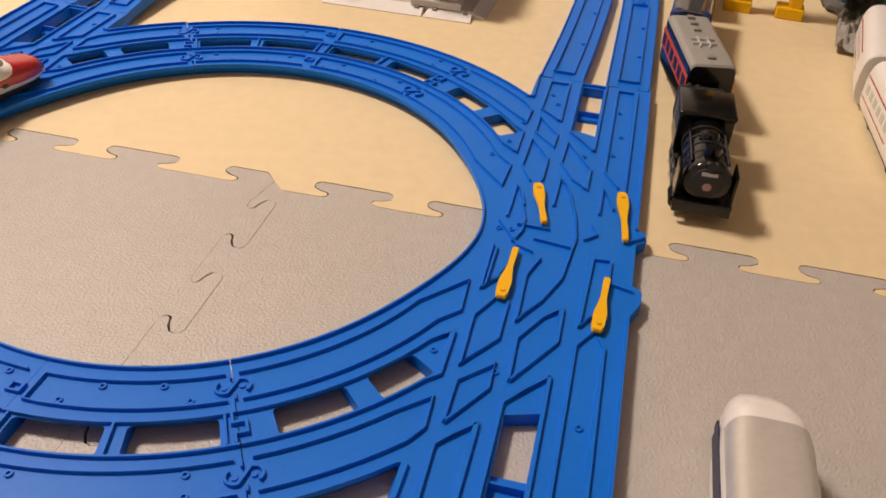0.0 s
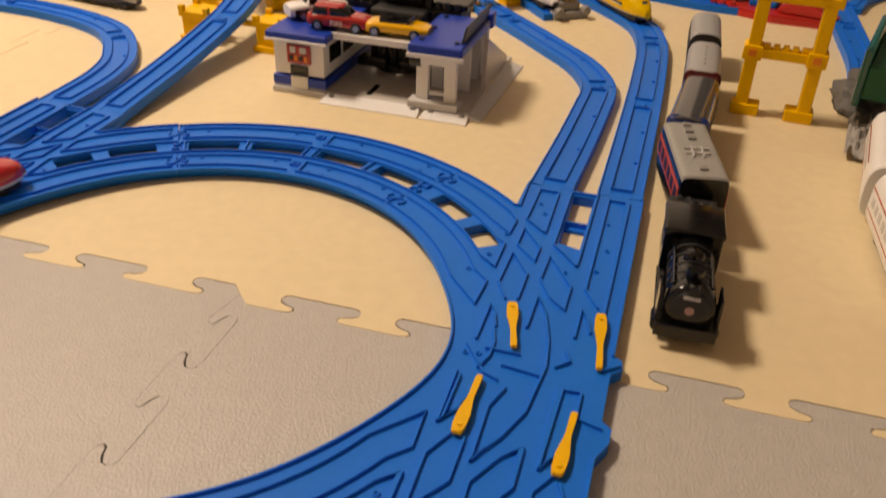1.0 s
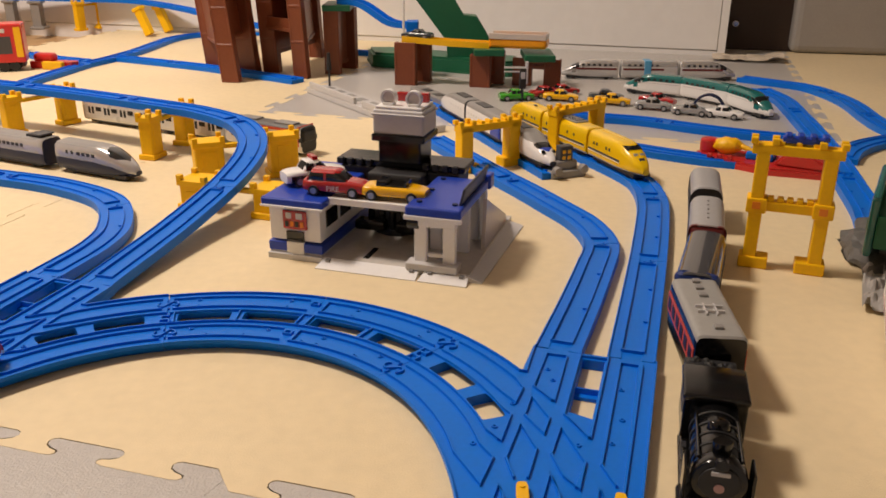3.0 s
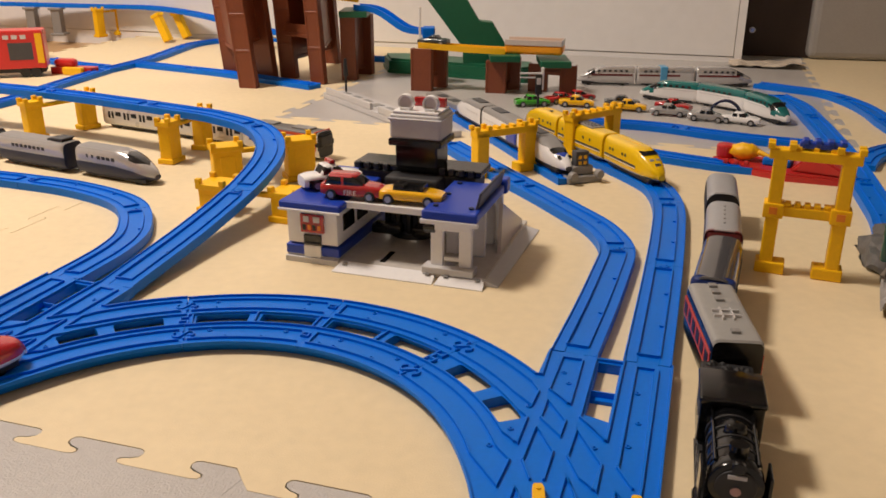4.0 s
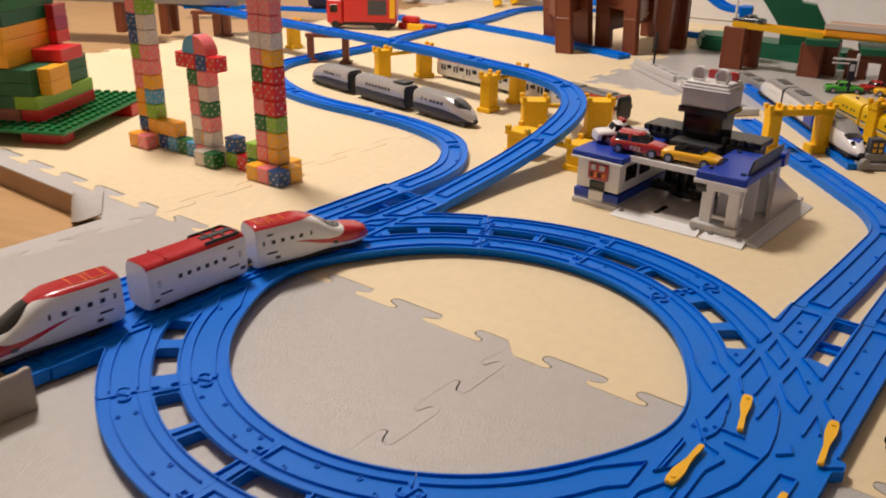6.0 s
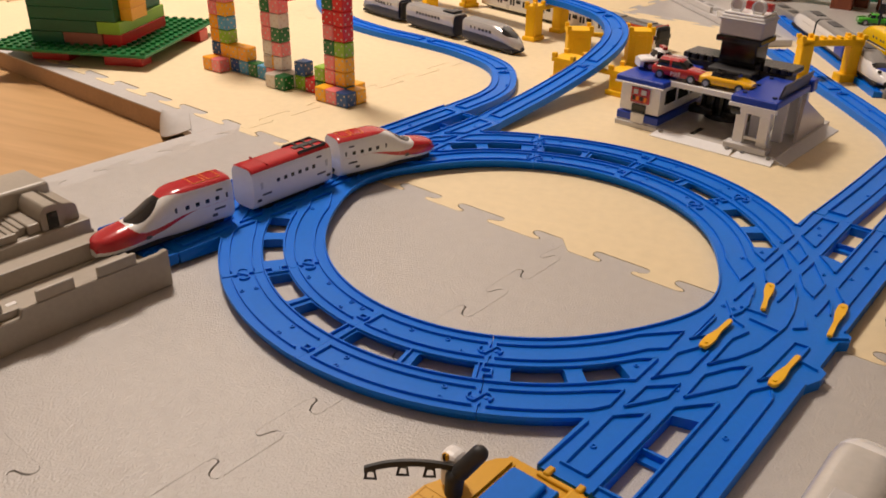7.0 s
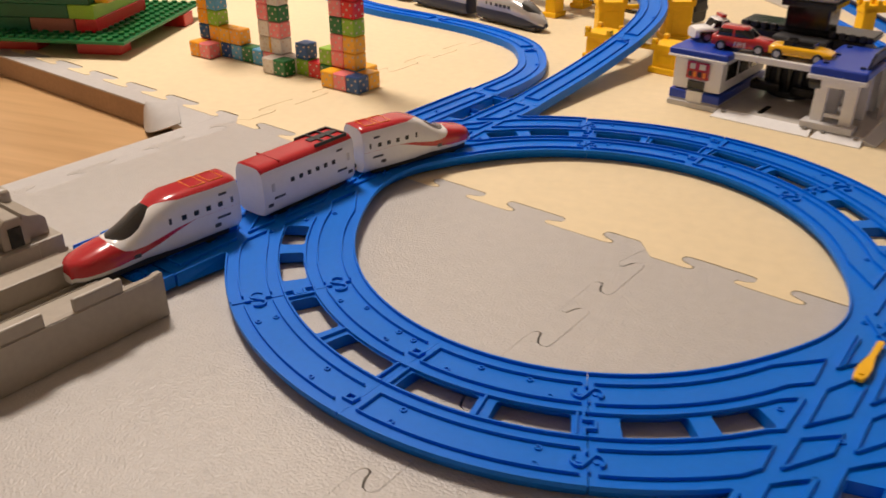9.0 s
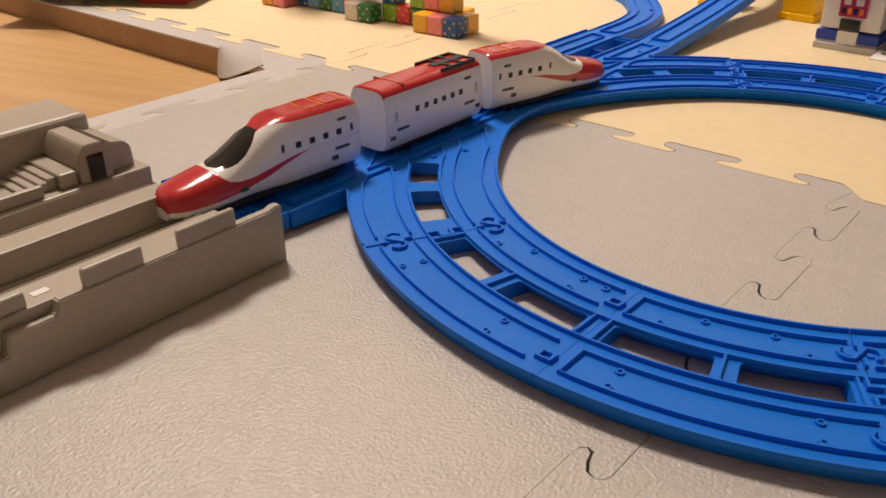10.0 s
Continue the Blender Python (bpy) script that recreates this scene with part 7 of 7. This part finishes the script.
signal_post(-0.206, 1.947, 0.078, False, "slim black toy signal post")
sig = signal_post(0.165, 1.755, 0.080, True, "black toy signal with a white top arm")
part("arm", box(-0.034, 0.004, -0.0016, 0.0016, 0.080, 0.083), WHITE, sig, "white top arm")
part("arm", box(-0.034, -0.006, -0.0016, 0.0016, 0.073, 0.0752), WHITE, sig)
part("post", box(0.004, 0.009, -0.003, 0.003, 0.052, 0.092, 0.0008), WHITE, sig)
part("lens", box(-0.004, 0.004, -0.0052, -0.0038, 0.062, 0.074, 0.0006, seg=1), LIGHTGREY, sig)

# toy cars in a row along the far track
for x, y, t, pt, lb, op in ((0.165, 1.872, 10, CARGREEN, "bright green toy car parked on the grey mat", False), (0.225, 1.905, 30, CARRED, "red toy car parked on the grey mat", False),
                            (0.252, 1.868, -15, CARYELLOW, "orange-yellow toy car parked on the grey mat", False), (0.262, 1.925, 20, CARRED, "red toy car parked behind the row", False),
                            (0.345, 1.832, -18, CARYELLOW, "yellow toy sports car parked on the grey mat", False), (0.340, 1.870, -10, CARDARK, "dark toy car parked on the grey mat", False),
                            (0.412, 1.790, -20, CARSILVER, "pale silver-green toy car parked on the grey mat", False), (0.432, 1.838, -35, CARRED, "dark red toy car parked on the grey mat", False),
                            (0.470, 1.745, -24, CARSILVER, "silver toy sports car parked on the grey mat", False), (0.522, 1.722, -30, GLOSSWHITE, "white and dark toy car parked on the grey mat", False)):
    toy_car(pose(x, y, 0, 0, 0, t), 0.068, pt, lb, 0.0235)
loopbar = thing("toy_loop", pose(0.498, 1.735, 0, 0, 0, -24), "dark blue plastic loop over a toy car", "toy part")
bm = bmesh.new()
ridge(bm, [(0.030 * math.cos(radians(q)), 0.038 * math.sin(radians(q))) for q in range(0, 181, 12)], -0.004, 0.004, 0.004)
lo_ = part("hoop", bm, NAVY, loopbar)
lo_.matrix_basis = pose(0, 0, 0, 90, 0, 0)

# green and silver bullet trains on the far curve
LOWEST = Matrix.Diagonal((1.0, 0.97, 0.92, 1.0))


def far_train(pts, upper, lower, label, group, nose_first=True):
    for k, (a, b) in enumerate(zip(pts, pts[1:])):
        m = between(b, a) @ LOWEST
        L = math.hypot(a[0] - b[0], a[1] - b[1]) - 0.006
        car = thing("train_car", m, label + (" with a pointed nose" if k in (0, len(pts) - 2) else ""), "toy train", group)
        W, zb, zt = 0.0168, 0.004, 0.045
        sec = nose_sections(L, W, zb, zt, min(0.066, L * 0.5), tip_h=0.014, p=1.6) if k in (0, len(pts) - 2) else box_sections(L, W, zb, zt)
        nosed = k in (0, len(pts) - 2)
        if k == len(pts) - 2:
            car.matrix_basis = between(a, b) @ LOWEST

        def cls(x, y, z, j):
            if j < 0:
                return "lower_body"
            if nosed and x > L / 2 - 0.036 and x < L / 2 - 0.022 and z > 0.026:
                return "windscreen"
            return "upper_body" if z > 0.029 or (nosed and x > L / 2 - 0.03 and z > 0.018) else "lower_body"
        body(car, sec, cls, {"upper_body": (upper, ""), "lower_body": (lower, ""), "windscreen": (WINDOW, "dark windscreen")})
        stripe(car, -L / 2 + 0.004, L / 2 - 0.03, W * 0.998, 0.0268 if upper is TEAL else 0.0235, 0.0280, LIGHTGREY if upper is TEAL else DARKRED, "thin side stripe")
        windows(car, [-L * 0.36 + 0.012 * q for q in range(6)], W * 0.99, 0.035, 0.006, 0.005)
        if k == 1 and upper is SILVER:
            part("blue_clip", box(-0.012, 0.004, -W - 0.001, W + 0.001, 0.012, zt + 0.001, 0.002), SKY, car, "bright blue band round the car")
        undercarriage(car, L)


far_train([(0.600, 1.700), (0.568, 1.815), (0.500, 1.905), (0.392, 1.965)], TEAL, GLOSSWHITE, "glossy teal and white bullet train car", "teal bullet train")
far_train([(0.668, 2.100), (0.540, 2.106), (0.412, 2.112), (0.284, 2.122)], SILVER, LIGHTGREY, "silver bullet train car with brown band", "silver far train")

# ---- the rest of the track ----
lay([(0.200, 1.715), (0.280, 1.698), (0.363, 1.670), (0.442, 1.616), (0.511, 1.575), (0.580, 1.545)], BLUELABEL, "far tracks")
lay([(0.195, 1.580), (0.243, 1.535), (0.317, 1.475), (0.394, 1.424), (0.440, 1.405)], BLUELABEL, "far tracks")
lay([(0.676, 2.092), (0.722, 2.046), (0.778, 1.985), (0.794, 1.890), (0.790, 1.800), (0.770, 1.690), (0.762, 1.600), (0.780, 1.500)], BLUELABEL, "far tracks")
lay([(0.672, 1.960), (0.676, 1.850), (0.654, 1.724), (0.630, 1.604), (0.605, 1.490), (0.576, 1.377), (0.547, 1.272), (0.523, 1.183), (0.500, 1.120)], BLUELABEL, "far tracks")
lay([(0.800, 1.580), (0.725, 1.536), (0.678, 1.508), (0.633, 1.467), (0.600, 1.418)], BLUELABEL, "far tracks")
lay([(-0.815, 2.235), (-0.787, 2.325), (-0.764, 2.45), (-0.754, 2.60), (-0.740, 2.71), (-0.690, 2.79), (-0.59, 2.83), (-0.30, 2.85)], BLUELABEL, "crossing tracks")
lay([(-0.787, 2.345), (-0.702, 2.303), (-0.54, 2.215), (-0.42, 2.135), (-0.285, 2.04)], BLUELABEL, "crossing tracks")
lay([(-0.30, 2.50), (-0.12, 2.42), (0.06, 2.35)], BLUELABEL, "crossing tracks")
lay([(-0.830, 2.28), (-0.93, 2.33), (-1.02, 2.40)], BLUELABEL, "crossing tracks")
lay([(-1.12, 2.42), (-1.40, 2.40), (-1.70, 2.30)], BLUELABEL, "crossing tracks")
lay([(-2.20, 3.15, 0.085), (-1.60, 3.05, 0.085), (-1.10, 2.95, 0.085), (-0.90, 2.90, 0.084), (-0.72, 2.80, 0.070), (-0.58, 2.70, 0.052), (-0.42, 2.62, 0.036)], LIFTED, "raised track")
for a, b in (((-1.094, 2.919), (-1.056, 2.983)),):
    pier_pair(a, b, 0.09, "yellow plastic pier under the far raised track")
fallen = thing("fallen_pier", pose(-0.822, 2.826, 0.006, 0, -24, -20), "yellow plastic pier leaning over on the mat", "toy pier")
for y in (-0.045, 0.045):
    part("post", box(-0.012, 0.012, y - 0.010, y + 0.010, 0.0, 0.078, 0.002), PIER_YELLOW, fallen)
    part("cap", box(-0.015, 0.015, y - 0.013, y + 0.013, 0.074, 0.084, 0.0015), PIER_YELLOW, fallen)
for x, y in ((-1.33, 2.98), (-1.24, 2.96)):
    gp = thing("track_pier", pose(x, y, 0), "grey plastic pier under the far raised track", "toy pier", "grey piers")
    part("post", box(-0.014, 0.014, -0.016, 0.016, 0.006, 0.085, 0.002), MIDGREY, gp)
    part("foot", box(-0.022, 0.022, -0.022, 0.022, 0.0, 0.008, 0.002), MIDGREY, gp)
    part("cap", box(-0.020, 0.020, -0.020, 0.020, 0.078, 0.0848, 0.0015), MIDGREY, gp)

# red lorry by the crossing
lorry = thing("toy_lorry", pose(-1.02, 2.175, 0, 0, 0, 198), "red toy container lorry with a printed side standing by the crossing", "toy lorry")
part("container", box(-0.095, 0.045, -0.030, 0.030, 0.020, 0.105, 0.003), TRUCKRED, lorry)
part("cab", box(0.047, 0.092, -0.028, 0.028, 0.014, 0.078, 0.008, seg=3), TRUCKRED, lorry, "red cab")
part("fairing", box(0.040, 0.075, -0.026, 0.026, 0.076, 0.100, 0.008, seg=3), TRUCKRED, lorry)
part("windscreen", box(0.0905, 0.0935, -0.023, 0.023, 0.042, 0.066, 0.001), WINDOW, lorry, "dark windscreen")
for s in (-1, 1):
    part("side_window", box(0.062, 0.082, s * 0.0278 - 0.0008, s * 0.0278 + 0.0008, 0.044, 0.064, 0.0006, seg=1), WINDOW, lorry)
    part("printed_panel", box(-0.070, -0.020, s * 0.0302 - 0.0006, s * 0.0302 + 0.0006, 0.040, 0.078), DARKGREY, lorry, "dark printed car picture on the side")
    for k in range(5):
        part("side_mark", box(-0.060 + 0.018 * k, -0.048 + 0.018 * k, s * 0.0302 - 0.0006, s * 0.0302 + 0.0006, 0.086, 0.095), LIGHTGREY, lorry, "plain pale bars for lettering")
    part("yellow_patch", box(-0.092, -0.078, s * 0.0302 - 0.0006, s * 0.0302 + 0.0006, 0.032, 0.098), YELLOW, lorry, "yellow side patch")
    for x in (-0.070, -0.048, 0.068):
        part("wheel", cyl(0.0115, -0.005, 0.005, 20, m=pose(x, s * 0.024, 0.0115, 90, 0, 0), bev=0.001), TYRE, lorry)
part("chassis", box(-0.09, 0.085, -0.020, 0.020, 0.010, 0.020, 0.001), DULLBLACK, lorry)
tail = thing("toy_ramp", pose(-0.875, 2.225, 0, 0, 0, -8), "orange-red plastic ramp behind the lorry", "toy part")
part("slope", prism([(-0.055, -0.018), (0.045, -0.014), (0.055, 0.0), (0.045, 0.014), (-0.055, 0.018)], 0.0, 0.016), RED, tail)
part("hump", box(-0.050, 0.0, -0.014, 0.014, 0.014, 0.034, 0.008, seg=2), RED, tail)
part("step", box(-0.020, 0.030, -0.030, -0.016, 0.0, 0.018, 0.003), YELLOW, tail)

# raised grey road and dark blue wagons on the left
vi = thing("viaduct", pose(-1.52, 1.86, 0, 0, 0, 14), "grey plastic viaduct on brown legs", "toy road")
part("deck", box(-0.36, 0.30, -0.035, 0.035, 0.075, 0.098, 0.002), MIDGREY, vi)
for x in (-0.25, -0.02, 0.10, 0.24):
    for s in (-1, 1):
        part("leg", box(x - 0.012, x + 0.012, s * 0.024 - 0.009, s * 0.024 + 0.009, 0.0, 0.076, 0.002), BROWN, vi)
for k, (x, y) in enumerate(((-1.26, 2.42), (-1.12, 2.46))):
    wg = rounded_roof_car(pose(x, y, 0.0086, 0, 0, 10), 0.118, 0.020, 0.050, NAVY, NAVY, "dark navy toy wagon on the blue track")
redb = thing("toy_bridge", pose(-1.62, 1.88, 0.0985, 0, 0, 14), "red plastic toy carrier on the grey viaduct", "toy lorry")
part("bed", box(-0.16, 0.14, -0.030, 0.030, 0.012, 0.030, 0.002), TRUCKRED, redb)
part("rail", box(-0.16, 0.14, -0.030, -0.026, 0.030, 0.052, 0.001), TRUCKRED, redb)
part("rail", box(-0.16, 0.14, 0.026, 0.030, 0.030, 0.052, 0.001), TRUCKRED, redb)
for x in (-0.12, -0.06, 0.08):
    for s in (-1, 1):
        part("wheel", cyl(0.010, -0.004, 0.004, 18, m=pose(x, s * 0.024, 0.010, 90, 0, 0)), TYRE, redb)

# red turntable piece with a yellow figurehead
rt = thing("track_gadget", pose(0.475, 1.405, 0, 0, 0, -30), "red plastic track gadget with yellow top and blue parts", "toy part")
lp = [(-0.095, 0.000), (-0.070, 0.035), (-0.020, 0.030), (0.030, 0.040), (0.085, 0.036), (0.105, 0.0), (0.095, -0.030), (0.020, -0.045), (-0.060, -0.030)]
bm = prism(lp, 0.0, 0.011)
bmesh.ops.bevel(bm, geom=[e for e in bm.edges if all(v.co.z > 0.01 for v in e.verts)], offset=0.003, segments=2, affect="EDGES")
part("base", bm, RED, rt)
part("hub", cyl(0.013, 0.011, 0.030, 20, m=pose(-0.076, 0.008, 0), bev=0.003), RED, rt)
bm = bmesh.new()
q = [(0.018, 0.011), (0.040, 0.034), (0.062, 0.034), (0.092, 0.018), (0.092, 0.011)]
a = [bm.verts.new((x, -0.030, zz)) for x, zz in q]
b = [bm.verts.new((x, 0.022, zz)) for x, zz in q]
bm.faces.new(a)
bm.faces.new(b[::-1])
for i in range(len(q)):
    bm.faces.new((a[i], a[(i + 1) % len(q)], b[(i + 1) % len(q)], b[i]))
bmesh.ops.recalc_face_normals(bm, faces=bm.faces)
bmesh.ops.bevel(bm, geom=bm.edges[:], offset=0.003, segments=2, affect="EDGES")
part("hump", bm, RED, rt, "sloping red hump")
bm = bmesh.new()
bmesh.ops.create_icosphere(bm, subdivisions=3, radius=1.0)
for v in bm.verts:
    k = 1 + 0.22 * noise.noise(v.co * 2.2)
    v.co = Vector((v.co.x * 0.021 * k - 0.048, v.co.y * 0.013 * k + 0.002, v.co.z * 0.012 * k + 0.024))
shade(part("yellow_top", bm, YELLOW, rt, "lumpy yellow top"), 60)
part("yellow_tail", capsule((-0.030, 0.0, 0.026), (-0.006, -0.006, 0.020), 0.004, 0.003), YELLOW, rt)
part("blue_trough", box(-0.020, 0.018, -0.014, 0.020, 0.010, 0.022, 0.003), BLUE, rt, "blue track trough")
part("blue_lever", box(0.062, 0.070, -0.006, 0.006, 0.030, 0.048, 0.002), DEEPBLUE, rt, "blue lever")
for k in range(3):
    part("red_lug", box(-0.070 + 0.014 * k, -0.063 + 0.014 * k, -0.030, -0.024, 0.010, 0.017, 0.001, seg=1), RED, rt)

# rocks and the green plate on the right edge
rocks = thing("toy_rock", pose(0.494, 1.070, 0, 0, 0, -25), "dark grey lumpy plastic toy rock on the mat", "toy scenery")
b2 = bmesh.new()
bmesh.ops.create_icosphere(b2, subdivisions=4, radius=1.0)
for v in b2.verts:
    n = noise.noise(v.co * 1.7) * 0.34 + noise.noise(v.co * 4.5) * 0.16
    v.co = Vector((v.co.x * 0.046, v.co.y * 0.074, max(0.0, v.co.z) * 0.030)) * (1 + n)
    v.co.z = max(0.0, v.co.z)
part("rock", b2, material("rock_grey_plastic", (0.11, 0.105, 0.10), 0.6, vary=0.25, scale=50, bump=0.5, bump_scale=200), rocks)
rocks2 = thing("crumpled_sheet", pose(0.443, 0.962, 0, 0, 0, -25), "crumpled pale grey plastic sheet lying on the mat", "sheet")
b2 = bmesh.new()
bmesh.ops.create_grid(b2, x_segments=26, y_segments=26, size=1.0)
for v in b2.verts:
    n = noise.noise(v.co * 2.3) + 0.5 * noise.noise(v.co * 5.1)
    v.co = Vector((v.co.x * 0.028, v.co.y * 0.055, 0.004 + max(0.0, n) * 0.018))
part("sheet", b2, CLOTH, rocks2)
gp = thing("green_bridge_plate", pose(0.472, 1.066, 0, 0, 0, 60), "dark green plastic bridge plate with a lattice edge", "toy part")
part("plate", box(-0.072, 0.075, -0.060, 0.0, 0.030, 0.064, 0.002), GREEN, gp)
part("lattice", box(-0.070, 0.074, 0.000, 0.008, 0.020, 0.080, 0.003, seg=2), TEAL, gp, "paler green lattice edge")
for k in range(6):
    part("lattice_hole", cyl(0.006, 0.0078, 0.0088, 14, m=pose(-0.058 + 0.024 * k, 0.0, 0.050, -90, 0, 0)), GREEN, gp)
part("support", box(-0.040, 0.040, -0.030, -0.006, 0.0, 0.028, 0.002), DARKGREY, gp)

# pale sheet and storage box in the far right corner
BOXGREY = material("storage_grey_plastic", (0.34, 0.32, 0.30), 0.5, vary=0.05)
stor = thing("storage_box", pose(1.115, 2.60, 0, 0, 0, -10), "grey lidded storage box standing on the mat", "box")
part("body", box(-0.15, 0.45, -0.12, 0.30, 0.0, 0.40, 0.02, seg=3), BOXGREY, stor)
part("lid", box(-0.16, 0.46, -0.13, 0.31, 0.402, 0.43, 0.01, seg=2), BOXGREY, stor)
sh = thing("folded_sheet", pose(0.795, 2.395, 0, 0, 0, -16), "pale folded plastic sheet lying on the mat", "sheet")
b2 = bmesh.new()
bmesh.ops.create_grid(b2, x_segments=24, y_segments=16, size=1.0)
for v in b2.verts:
    n = noise.noise(v.co * 2.1 + Vector((3, 1, 0)))
    v.co = Vector((v.co.x * 0.085, v.co.y * 0.05, 0.004 + abs(n) * 0.012 + 0.010 * max(0.0, v.co.x) ** 2))
part("sheet", b2, material("pale_sheet", (0.6, 0.52, 0.42), 0.45, vary=0.08), sh)

# ceiling lamp
lamp = thing("ceiling_lamp", pose(-1.36, 1.45, 2.40), "round white ceiling lamp", "lamp")
part("canopy", cyl(0.10, -0.02, 0.0, 24, bev=0.004), WHITE, lamp)
part("shade", cyl(0.28, -0.058, -0.02, 40, r2=0.30, bev=0.006), EMITTER, lamp, "glowing white shade")
